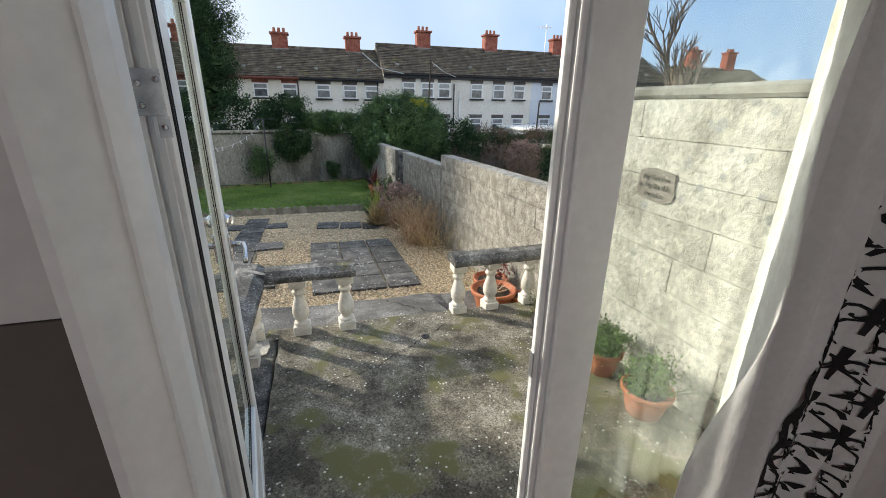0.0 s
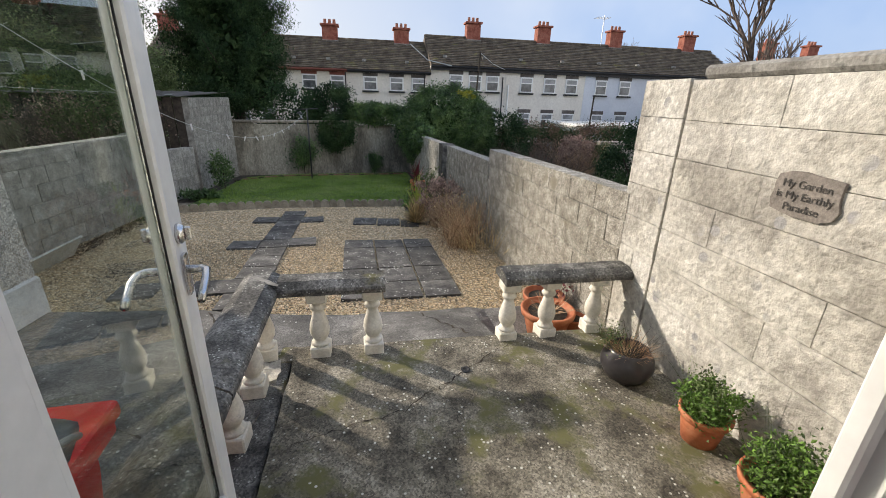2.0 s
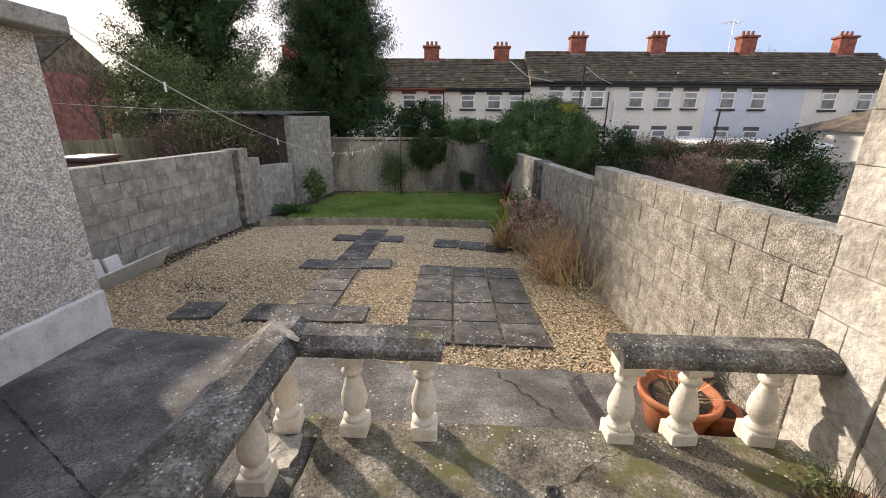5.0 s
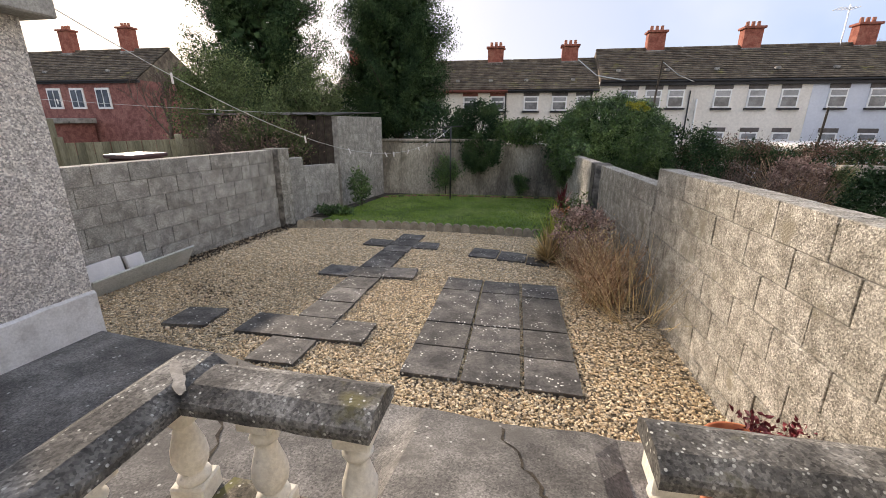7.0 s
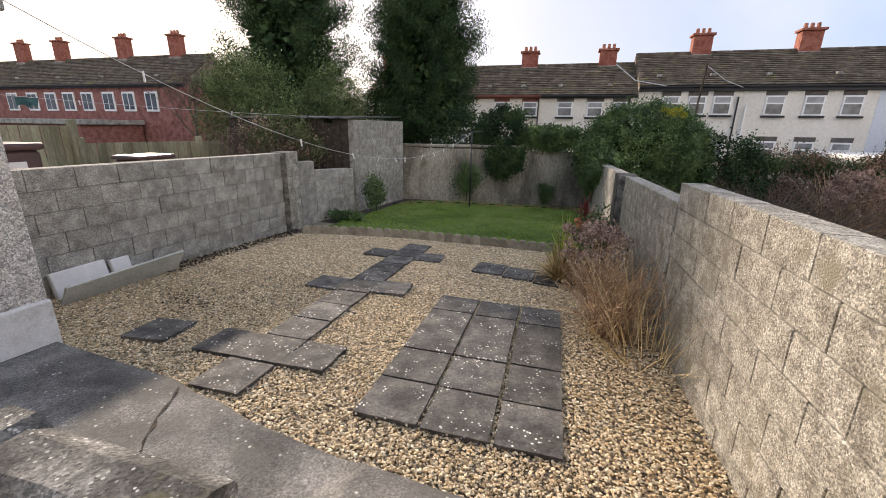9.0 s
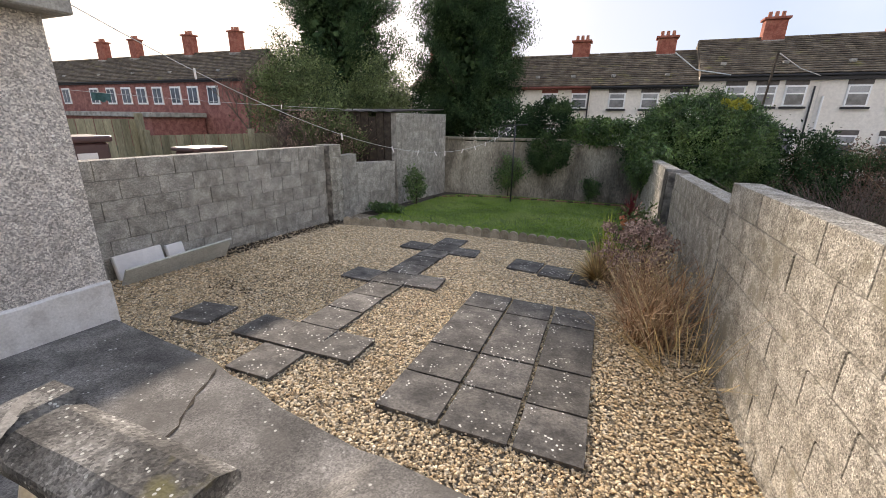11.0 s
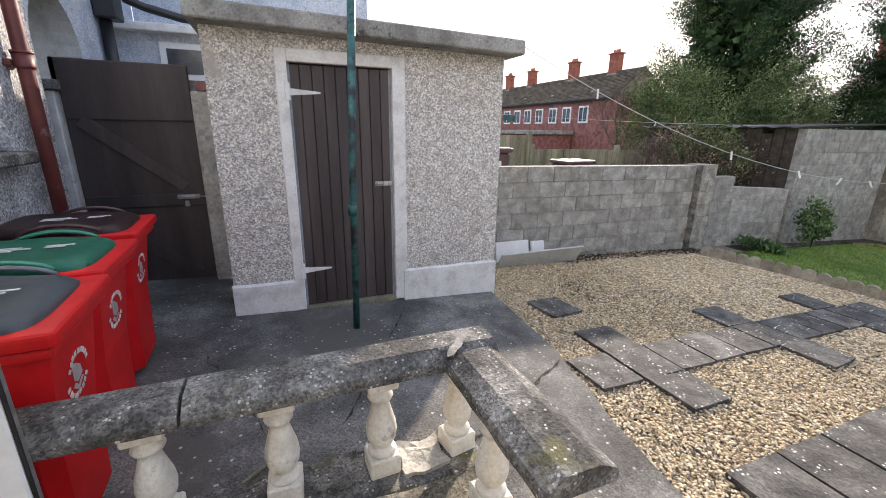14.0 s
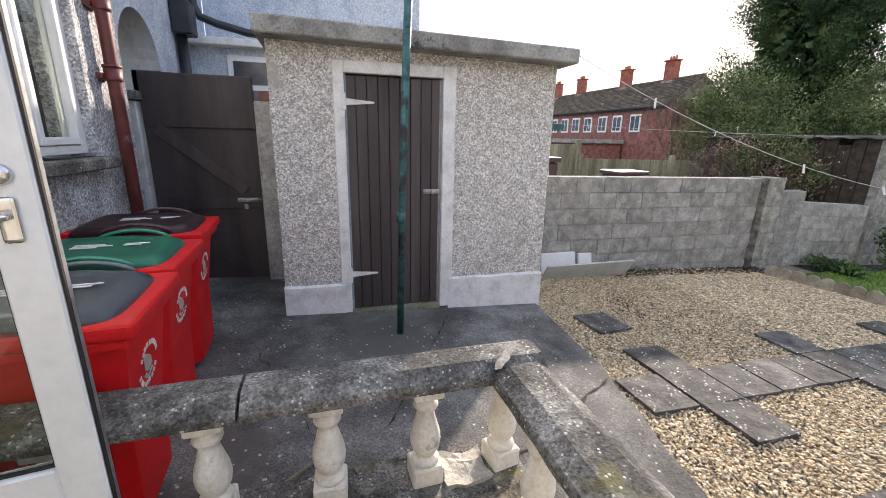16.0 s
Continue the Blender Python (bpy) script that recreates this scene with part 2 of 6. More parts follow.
FACADE = M("white_house_render", [(0.74, 0.69, 0.615), (0.82, 0.775, 0.7)], 0.5, 0.9, 0.2, 20, fine=8, grain=0.2, damp=((0.66, 0.62, 0.555), 0.9, 0.66))
LINTEL = M("grey_brown_panel", [(0.09, 0.078, 0.07), (0.15, 0.13, 0.12)], 3, 0.8, 0.0)
FACADE_B = M("pale_blue_render", [(0.58, 0.61, 0.67), (0.66, 0.69, 0.74)], 0.5, 0.9, 0.2, 20, fine=8, grain=0.12)
RED_PANEL = M("faded_red_panel", [(0.2, 0.062, 0.045), (0.28, 0.1, 0.075)], 3, 0.8, 0.1, 20)
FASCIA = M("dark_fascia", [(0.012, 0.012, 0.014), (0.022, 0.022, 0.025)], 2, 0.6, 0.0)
PANE_DARK = M("house_pane", [(0.03, 0.035, 0.04), (0.09, 0.1, 0.11)], 1.0, 0.08, 0.0)
FENCE = M("weathered_fence", [(0.17, 0.16, 0.1), (0.25, 0.235, 0.155), (0.32, 0.3, 0.2)], 3, 0.9, 0.4, 30, obj_var=0.2, stretch=(1, 1, 0.15))
BARK = M("bark", [(0.03, 0.022, 0.016), (0.07, 0.055, 0.04)], 8, 0.95, 1.0, 30)
TWIG = M("dry_twig", [(0.34, 0.2, 0.12), (0.5, 0.33, 0.2), (0.64, 0.48, 0.32)], 8, 0.9, 0.0, isl_var=0.45, spec=0.15)
TWIG_GREY = M("grey_twig", [(0.09, 0.066, 0.052), (0.17, 0.125, 0.1)], 8, 0.9, 0.0, isl_var=0.4)
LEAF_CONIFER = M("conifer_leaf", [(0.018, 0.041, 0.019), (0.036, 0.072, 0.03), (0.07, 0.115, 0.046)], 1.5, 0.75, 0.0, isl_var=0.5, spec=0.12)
LEAF_IVY = M("ivy_leaf", [(0.038, 0.082, 0.028), (0.08, 0.152, 0.046), (0.155, 0.24, 0.076)], 2.5, 0.36, 0.0, isl_var=0.6, spec=0.4)
LEAF_OLIVE = M("olive_leaf", [(0.066, 0.1, 0.04), (0.115, 0.158, 0.062), (0.175, 0.225, 0.095)], 2.5, 0.7, 0.0, isl_var=0.5, spec=0.2)
LEAF_YELLOW = M("yellow_leaf", [(0.3, 0.3, 0.03), (0.45, 0.42, 0.05)], 5, 0.7, 0.0, isl_var=0.3)
LEAF_BRIGHT = M("fresh_leaf", [(0.08, 0.17, 0.02), (0.14, 0.26, 0.04)], 6, 0.6, 0.0, isl_var=0.4)
LEAF_RED = M("dark_red_leaf", [(0.1, 0.012, 0.02), (0.2, 0.03, 0.04)], 6, 0.6, 0.0, isl_var=0.4)
LEAF_STRAW = M("straw_leaf", [(0.5, 0.37, 0.18), (0.68, 0.54, 0.3)], 6, 0.8, 0.0, isl_var=0.45)
EDGE_STONE = M("edging_stone", [(0.25, 0.215, 0.16), (0.38, 0.335, 0.26)], 8, 0.9, 0.5, 50, obj_var=0.25)
BACK_WALL = M("stained_render_wall", [(0.17, 0.152, 0.12), (0.3, 0.275, 0.22), (0.41, 0.38, 0.31)], 1.6, 0.95, 0.6, 20, damp=((0.13, 0.12, 0.08), 1.3, 0.56), cells=(30, 0.25), stretch=(1, 1, 0.45))
SHEET_GREY = M("cement_sheet", [(0.45, 0.46, 0.42), (0.58, 0.585, 0.54)], 3, 0.85, 0.2, 30)
INNER_WALL = M("interior_wall_paint", [(0.6, 0.59, 0.575), (0.65, 0.64, 0.625)], 2, 0.85, 0.1, 60, fine=20, grain=0.12)
INNER_LOW = M("brown_interior_paint", [(0.1, 0.085, 0.075), (0.13, 0.11, 0.1)], 2, 0.85, 0.1, 60, fine=20, grain=0.12)
CEIL = M("ceiling_paint", [(0.7, 0.7, 0.68), (0.75, 0.75, 0.73)], 2, 0.9, 0.05, 40, grain=0.12)
CARPET = M("red_carpet", [(0.18, 0.015, 0.015), (0.28, 0.03, 0.028)], 20, 0.95, 0.6, 200)
CURTAIN = M("white_curtain_cloth", [(0.68, 0.68, 0.66), (0.74, 0.74, 0.72)], 5, 0.9, 0.2, 200, grain=0.12)
CURTAIN_B = M("black_curtain_print", [(0.01, 0.01, 0.011), (0.018, 0.018, 0.02)], 5, 0.85, 0.2, 200, grain=0.12)
CLEAR = glass("clear_glass", (0.93, 0.96, 0.93), 1.5)
WIRE = M("pale_line", [(0.5, 0.52, 0.5), (0.6, 0.62, 0.6)], 10, 0.6, 0.0)
PLAQUE = M("slate_plaque", [(0.18, 0.16, 0.14), (0.27, 0.24, 0.21)], 12, 0.9, 0.5, 40)
PLAQUE_INK = M("dark_lettering", [(0.06, 0.055, 0.05), (0.1, 0.09, 0.08)], 12, 0.9, 0.0)
TARP = M("blue_cloth", [(0.05, 0.12, 0.13), (0.08, 0.17, 0.18)], 8, 0.8, 0.2, 60)

CONC_ROOF = M("stained_pale_concrete", [(0.2, 0.19, 0.17), (0.32, 0.31, 0.28), (0.42, 0.41, 0.37)], 3, 0.95, 0.5, 40, damp=((0.06, 0.06, 0.055), 6, 0.58))
LEAF_YELLOWGREEN = M("yellow_green_leaf", [(0.3, 0.4, 0.05), (0.46, 0.52, 0.1)], 6, 0.6, 0.0, isl_var=0.35)
GALV_OLD = M("weathered_corrugated_sheet", [(0.16, 0.15, 0.14), (0.28, 0.27, 0.26)], 4, 0.7, 0.3, 20)
MORTAR_MID = M("smeared_grey_mortar", [(0.18, 0.17, 0.15), (0.34, 0.322, 0.285)], 8, 0.95, 0.5, 80)
STOP_GREY = M("blue_grey_paint", [(0.22, 0.25, 0.28), (0.32, 0.35, 0.38)], 9, 0.7, 0.2, 40)
BRAMBLE = M("bramble_brown", [(0.1, 0.062, 0.05), (0.18, 0.115, 0.085), (0.27, 0.18, 0.13)], 6, 0.85, 0.0, isl_var=0.5, spec=0.15)
DRY_BROWN = M("withered_leaf", [(0.24, 0.15, 0.125), (0.4, 0.275, 0.225), (0.52, 0.39, 0.31)], 6, 0.85, 0.0, isl_var=0.5, spec=0.15)
HOUSE_DASH = M("weathered_roughcast", [(0.4, 0.4, 0.405), (0.56, 0.56, 0.565), (0.68, 0.68, 0.685)], 6, 0.95, 1.0, 60, bdist=0.02, cells=(75, 0.5), damp=((0.28, 0.275, 0.27), 4, 0.62))
# pale grey pane colour with reflections and curtains painted in
PANE_PALE = M("pale_reflecting_pane", [(0.2, 0.21, 0.22), (0.36, 0.37, 0.38)], 1.3, 0.12, 0.0)
PANE_LOW = M("dim_window_pane", [(0.07, 0.075, 0.08), (0.2, 0.21, 0.22)], 1.6, 0.1, 0.0)
TERRA_POT = M("chimney_pot_clay", [(0.35, 0.13, 0.08), (0.45, 0.2, 0.13)], 6, 0.85, 0.1, 20)

# ---- mesh helpers ----
def part(name, bm, mat, parent=None, label="", smooth=False):
    me = bpy.data.meshes.new(name)
    bm.to_mesh(me)
    bm.free()
    me.materials.append(mat)
    if smooth:
        me.polygons.foreach_set("use_smooth", [True] * len(me.polygons))
    ob = new(name, me)
    if parent:
        ob.parent = parent
    if label:
        ob["label"] = label
    return ob


def thing(name, label, category, group="", kind="", at=None):
    ob = new(name)
    ob.empty_display_size = 0.1
    if at is not None:
        ob.matrix_world = at
    return tagged(ob, label, category, group, kind)


def addbox(bm, x0, x1, y0, y1, z0, z1, m=None):
    mat = Matrix.LocRotScale(((x0 + x1) / 2, (y0 + y1) / 2, (z0 + z1) / 2), None, (x1 - x0, y1 - y0, z1 - z0))
    return bmesh.ops.create_cube(bm, size=1.0, matrix=(m @ mat) if m else mat)["verts"]


def boxbm(x0, x1, y0, y1, z0, z1, bev=0.0, m=None, seg=1):
    bm = bmesh.new()
    addbox(bm, x0, x1, y0, y1, z0, z1, m)
    if bev:
        bmesh.ops.bevel(bm, geom=bm.edges[:], offset=bev, segments=seg, affect="EDGES", profile=0.6)
    return bm


def lathe(profile, seg=20, square=()):
    """Turned body from (radius, z) pairs."""
    bm = bmesh.new()
    rings = []
    for r, z in profile:
        rings.append([bm.verts.new((r * math.cos(2 * math.pi * k / seg), r * math.sin(2 * math.pi * k / seg), z)) for k in range(seg)])
    for a, b in zip(rings, rings[1:]):
        for k in range(seg):
            bm.faces.new((a[k], a[(k + 1) % seg], b[(k + 1) % seg], b[k]))
    bm.faces.new(rings[0][::-1])
    bm.faces.new(rings[-1])
    return bm


def tube(points, r, seg=8, r2=None):
    bm = bmesh.new()
    pts = [Vector(p) for p in points]
    rings = []
    for i, p in enumerate(pts):
        d = (pts[min(i + 1, len(pts) - 1)] - pts[max(i - 1, 0)]).normalized()
        a = d.orthogonal().normalized() if i == 0 else (a - d * a.dot(d)).normalized()
        c = d.cross(a)
        q = r if r2 is None else r + (r2 - r) * i / (len(pts) - 1)
        rings.append([bm.verts.new(p + q * (math.cos(t) * a + math.sin(t) * c)) for t in (2 * math.pi * k / seg for k in range(seg))])
    for u, v in zip(rings, rings[1:]):
        for k in range(seg):
            bm.faces.new((u[k], u[(k + 1) % seg], v[(k + 1) % seg], v[k]))
    bm.faces.new(rings[0][::-1])
    bm.faces.new(rings[-1])
    return bm


def soup(name, verts, faces, mat, parent=None, smooth=False):
    me = bpy.data.meshes.new(name)
    me.from_pydata(verts.tolist() if isinstance(verts, np.ndarray) else verts, [], faces.tolist() if isinstance(faces, np.ndarray) else faces)
    me.materials.append(mat)
    if smooth:
        me.polygons.foreach_set("use_smooth", [True] * len(me.polygons))
    ob = new(name, me)
    if parent:
        ob.parent = parent
    return ob


def gz(x, y):
    """Height of the sloping garden ground."""
    return -0.047 * (min(max(y, -2.0), 17.0) - 2.5) - 0.015 * min(max(x, -5.0), 5.0)


def gz_np(x, y):
    return -0.047 * (np.clip(y, -2.0, 17.0) - 2.5) - 0.015 * np.clip(x, -5.0, 5.0)


rng = np.random.default_rng(7)


def leaves(name, centres, size, mat, parent, up=0.3, aspect=0.5, bend=0.25):
    """Many small bent leaves (two triangles pairs each) round the given centres."""
    n = len(centres)
    c = np.asarray(centres, float)
    d = rng.normal(size=(n, 3))
    d[:, 2] += up
    d /= np.linalg.norm(d, axis=1)[:, None]
    s = np.cross(d, rng.normal(size=(n, 3)))
    s /= np.linalg.norm(s, axis=1)[:, None] + 1e-9
    nn = np.cross(d, s)
    ln = size * rng.uniform(0.6, 1.4, (n, 1))
    w = ln * aspect
    v = np.stack([c, c + d * ln * 0.5 + s * w * 0.5 + nn * ln * bend * 0.4, c + d * ln + nn * ln * bend * -0.3, c + d * ln * 0.5 - s * w * 0.5 + nn * ln * bend * 0.4], 1).reshape(-1, 3)
    f = np.arange(n * 4).reshape(n, 4)
    return soup(name, v, f, mat, parent)


def blob_points(n, centre, radii, clumps, spread=0.28, hollow=0.5):
    """Points gathered in clumps over an ellipsoid, for an uneven crown."""
    u = rng.normal(size=(clumps, 3))
    u /= np.linalg.norm(u, axis=1)[:, None]
    u *= (hollow + (1 - hollow) * rng.random((clumps, 1)))
    k = rng.integers(0, clumps, n)
    p = u[k] + rng.normal(size=(n, 3)) * spread * rng.uniform(0.5, 1.2, (clumps, 1))[k]
    return np.asarray(centre) + p * np.asarray(radii)


# ---- ground ----
def sheet(name, xs, ys, zf, mat, label, category, thick=0.0, kind="structure"):
    """A grid over xs, ys; zf gives the height; thick closes it downwards."""
    verts = [(x, y, zf(x, y)) for y in ys for x in xs]
    nx = len(xs)
    faces = [(j * nx + i, j * nx + i + 1, (j + 1) * nx + i + 1, (j + 1) * nx + i) for j in range(len(ys) - 1) for i in range(nx - 1)]
    if thick:
        o = len(verts)
        verts += [(x, y, z - thick) for x, y, z in verts]
        rim = list(range(nx)) + [j * nx + nx - 1 for j in range(1, len(ys))] + [(len(ys) - 1) * nx + i for i in range(nx - 2, -1, -1)] + [j * nx for j in range(len(ys) - 2, 0, -1)]
        faces += [(rim[(k + 1) % len(rim)], rim[k], rim[k] + o, rim[(k + 1) % len(rim)] + o) for k in range(len(rim))]
    return tagged(soup(name, verts, faces, mat, smooth=not thick), label, category, kind=kind)


far = [-400, -120, -40, -15, -8, -5, -2, 0, 2, 5, 8, 15, 40, 120, 400]
sheet("ground", far, [-60, -12, -2, 2, 6, 10, 14, 17, 25, 40, 80, 200, 600], lambda x, y: gz(x, y) - 0.06, FIELD, "rough dark ground reaching under the gardens", "ground")
lin = lambda a, b, n: [a + (b - a) * i / (n - 1) for i in range(n)]
sheet("gravel_bed", lin(-4.3, 1.95, 8), lin(3.0, 9.3, 8), lambda x, y: gz(x, y) - 0.012, GRAVEL_BED, "bed of pale buff garden gravel", "gravel")


def lawn_front(x):
    """The curved front edge of the lawn."""
    return 8.75 - 0.045 * max(0.0, -0.8 - x) ** 2.2 + 0.03 * x


def lawn_z(x, y):
    return gz(x, y) + 0.03


lx = lin(-3.75, 1.45, 22)
lawn_v, lawn_f = [], []
for j in range(14):
    for x in lx:
        back = 13.7 + 0.2 * (x + 4) - 0.09 * max(0.0, -2.2 - x) ** 2 * 4
        y = lawn_front(x) + (back - lawn_front(x)) * j / 13
        lawn_v.append((x, y, lawn_z(x, y) + 0.01 * noise.noise((x * 1.5, y * 1.5, 0))))
lawn_f = [(j * 22 + i, j * 22 + i + 1, (j + 1) * 22 + i + 1, (j + 1) * 22 + i) for j in range(13) for i in range(21)]
lawn = tagged(soup("lawn", lawn_v, lawn_f, GRASS_BED, smooth=True), "mown green lawn with slightly uneven turf", "lawn", kind="structure")
sheet("flower_bed", lin(-4.3, 1.75, 10), lin(8.4, 16.0, 10), lambda x, y: gz(x, y) - 0.01 + 0.015 * noise.noise((x * 3, y * 3, 1)), SOIL, "dark damp soil of the border beds", "soil")

# lower concrete with its uneven front edge
EDGE = [(-4.6, 3.66), (-3.15, 3.65), (-1.66, 3.55), (-1.6, 3.49), (-1.05, 3.43), (-0.98, 3.37), (-0.3, 3.27), (0.42, 3.2), (0.8, 3.22), (1.16, 3.27), (1.95, 3.3)]


def edge_y(x):
    for (a, b), (c, d) in zip(EDGE, EDGE[1:]):
        if a <= x <= c:
            return b + (d - b) * (x - a) / (c - a)
    return EDGE[-1][1]


def slab_z(x, y):
    base = gz(x, y) + 0.04
    if x > -0.92:
        k = max(0.0, min(1.0, (x + 0.3) / 0.28, (1.08 - x) / 0.2))
        k = k * k * (3 - 2 * k)
        base = max(base, base + k * (0.30 - 0.26 * max(0.0, min(1.0, (y - 2.2) / 1.0)) - base))
    return base


cv, cf = [], []
cxs = sorted(set(lin(-4.9, -0.95, 16) + [-0.93, -0.91] + lin(-0.9, 1.92, 18)))
for j in range(16):
    for x in cxs:
        y = -0.1 + (edge_y(x) + 0.1) * j / 15 + (0.012 * noise.noise((x * 9, 3, 0)) if j == 15 else 0)
        cv.append((x, y, slab_z(x, y)))
nx = len(cxs)
cf = [(j * nx + i, j * nx + i + 1, (j + 1) * nx + i + 1, (j + 1) * nx + i) for j in range(15) for i in range(nx - 1)]
o = len(cv)
cv += [(x, y, z - 0.1) for x, y, z in cv[-nx:]]
cf += [(15 * nx + i + 1, 15 * nx + i, o + i, o + i + 1) for i in range(nx - 1)]
tagged(soup("lower_concrete", cv, cf, CONC_DARK), "dark weathered concrete path with cracks and lichen", "concrete", kind="structure")


# raised landing
def landing_z(x, y):
    return 0.365 - 0.022 * y - 0.012 * x


lv, lf = [], []
lxs, lys = lin(-0.6, 1.9, 26), lin(-0.2, 2.27, 26)
for y in lys:
    for x in lxs:
        lv.append((x + (0.012 * noise.noise((0, y * 6, 2)) if x < -0.59 else 0), y, landing_z(x, y) + 0.004 * noise.noise((x * 4, y * 4, 0))))
lf = [(j * 26 + i, j * 26 + i + 1, (j + 1) * 26 + i + 1, (j + 1) * 26 + i) for j in range(25) for i in range(25)]
o = len(lv)
rim = [25 * 26 + i for i in range(25, 0, -1)] + [j * 26 for j in range(25, -1, -1)]
lv += [(lv[k][0], lv[k][1], 0.0) for k in rim]
lf += [(rim[k], rim[k + 1], o + k + 1, o + k) for k in range(50)]
landing = tagged(soup("landing", lv, lf, CONC), "raised concrete landing blotched with moss and lichen", "landing", kind="structure")
bm = boxbm(-0.92, -0.618, -0.1, 2.3, 0.0, 0.31, 0.012)
tagged(part("landing_kerb", bm, COPING), "mossy concrete plinth under the balustrade", "kerb", kind="structure")


def crack(name, pts, w, z):
    v = []
    f = []
    for i, (x, y) in enumerate(pts):
        a = w * random.uniform(0.5, 1.3)
        k = 1 if i % 2 else -1
        v += [(x - a, y - a * 0.6 * k, z(x - a, y) + 0.004), (x + a, y + a * 0.6 * k, z(x + a, y) + 0.004)]
    f = [(2 * i, 2 * i + 1, 2 * i + 3, 2 * i + 2) for i in range(len(pts) - 1)]
    return tagged(soup(name, v, f, SOIL), "dark jagged crack in the concrete", "crack", kind="structure")


def wander(a, b, n, j):
    random.seed(int(a[0] * 100 + b[1] * 37))
    return [(a[0] + (b[0] - a[0]) * i / n + random.uniform(-j, j), a[1] + (b[1] - a[1]) * i / n + random.uniform(-j, j)) for i in range(n + 1)]


crack("concrete_crack", wander((-0.55, 1.33), (0.06, 1.5), 14, 0.018) + wander((0.1, 1.52), (0.55, 1.85), 14, 0.02) + wander((0.57, 1.87), (0.95, 2.13), 8, 0.015), 0.006, landing_z)
crack("concrete_crack", wander((-1.62, 3.49), (-1.0, 2.4), 16, 0.02), 0.01, slab_z)
crack("concrete_crack", wander((-2.4, 0.9), (-1.35, 1.35), 14, 0.02), 0.01, slab_z)
crack("concrete_crack", wander((-2.95, 2.6), (-1.4, 1.75), 20, 0.006), 0.01, slab_z)
crack("concrete_crack", wander((0.4, 3.15), (0.72, 2.4), 12, 0.03), 0.01, slab_z)
crack("concrete_crack", wander((-0.05, 2.24), (0.9, 2.26), 12, 0.01), 0.01, slab_z)
# black colour stands in for the shaded inside of the drain hole
hole = lathe([(0.03, 0.0), (0.034, 0.006), (0.02, 0.008), (0.012, 0.002)], 12)
drain = tagged(part("drain_spout", hole, GASKET), "small drain hole in the landing, its shaded inside coloured black", "drain")
drain.matrix_world = pose(0.55, 1.85, landing_z(0.55, 1.85) + 0.002)


# ---- house ----
HY = -0.08     # outer face of the house
house = thing("wall_house", "grey-white roughcast rear wall of the house", "wall", kind="structure")
for x0, x1, z0, z1 in ((-2.86, -0.52, -0.2, 1.62), (-1.36, -0.52, 1.62, 2.95), (-3.5, -2.86, -0.2, 3.4), (-2.86, -0.52, 2.95, 3.4), (-0.52, 1.32, 2.62, 3.4), (1.32, 2.2, -0.2, 3.4), (-0.52, 1.32, -0.2, 0.46)):
    part("wall_panel", boxbm(x0, x1, -0.36, HY, z0, z1), HOUSE_DASH, house)
rv = boxbm(-0.55, -0.517, -0.16, HY + 0.05, 0.4, 2.62, 0.01)
tagged(part("reveal", rv, REVEAL), "rough cream-painted reveal beside the open door", "trim", kind="structure")
rv = boxbm(1.31, 1.36, -0.16, HY + 0.05, 0.4, 2.62, 0.01)
tagged(part("reveal", rv, REVEAL), "cream-painted reveal beside the glazed door", "trim", kind="structure")

# inner room, closed behind the walk
FZ = 0.52
tagged(part("floor_room", boxbm(-2.6, 2.6, -4.6, -0.16, FZ - 0.06, FZ), CARPET), "red carpeted floor of the back room", "floor", kind="structure")
tagged(part("ceiling_room", boxbm(-2.6, 2.6, -4.6, -0.36, 2.95, 3.05), CEIL), "plain white ceiling of the back room", "ceiling", kind="structure")
bm = bmesh.new()
addbox(bm, -2.7, -2.6, -4.6, -0.36, FZ, 2.95)
addbox(bm, 2.2, 2.3, -4.6, -0.36, FZ, 2.95)
addbox(bm, -2.6, 2.2, -4.7, -4.6, FZ, 2.95)
tagged(part("wall_room", bm, INNER_WALL), "plain grey painted walls of the back room", "wall", kind="structure")
bm = bmesh.new()
addbox(bm, -2.6, -0.507, -0.375, -0.362, 1.84, 2.95)
addbox(bm, 1.42, 2.2, -0.375, -0.362, FZ, 2.95)
addbox(bm, -0.507, 1.42, -0.375, -0.362, 2.66, 2.95)
tagged(part("wall_room_front", bm, INNER_WALL), "grey painted wall round the glazed doors", "wall", kind="structure")
tagged(part("wall_room_dado", boxbm(-2.6, -0.505, -0.379, -0.362, FZ, 1.838, 0.002), INNER_LOW), "dark brown lower wall beside the doors", "wall", kind="structure")
tagged(part("baseboard", boxbm(-2.6, -0.5, -0.402, -0.386, FZ, FZ + 0.12, 0.004), UPVC), "white painted skirting board", "baseboard", kind="structure")

# door frame and the two glazed leaves
frame_ob = thing("door_frame", "white frame of the pair of glazed garden doors", "door frame", kind="structure")
for x0, x1 in ((-0.545, -0.507), (1.243, 1.31)):
    part("jamb", boxbm(x0, x1, -0.26, -0.165, 0.46, 2.62, 0.006), UPVC, frame_ob)
bm = bmesh.new()
low, high = ([bm.verts.new((x, y, z)) for x, y in ((-0.525, -0.262), (-0.525, -0.41), (-0.507, -0.412), (-0.497, -0.398), (-0.455, -0.332), (-0.447, -0.334), (-0.432, -0.3), (-0.432, -0.262))] for z in (FZ, 2.66))
for k in range(8):
    bm.faces.new((low[k], low[(k + 1) % 8], high[(k + 1) % 8], high[k]))
bm.faces.new(low[::-1])
bm.faces.new(high)
bmesh.ops.recalc_face_normals(bm, faces=bm.faces[:])
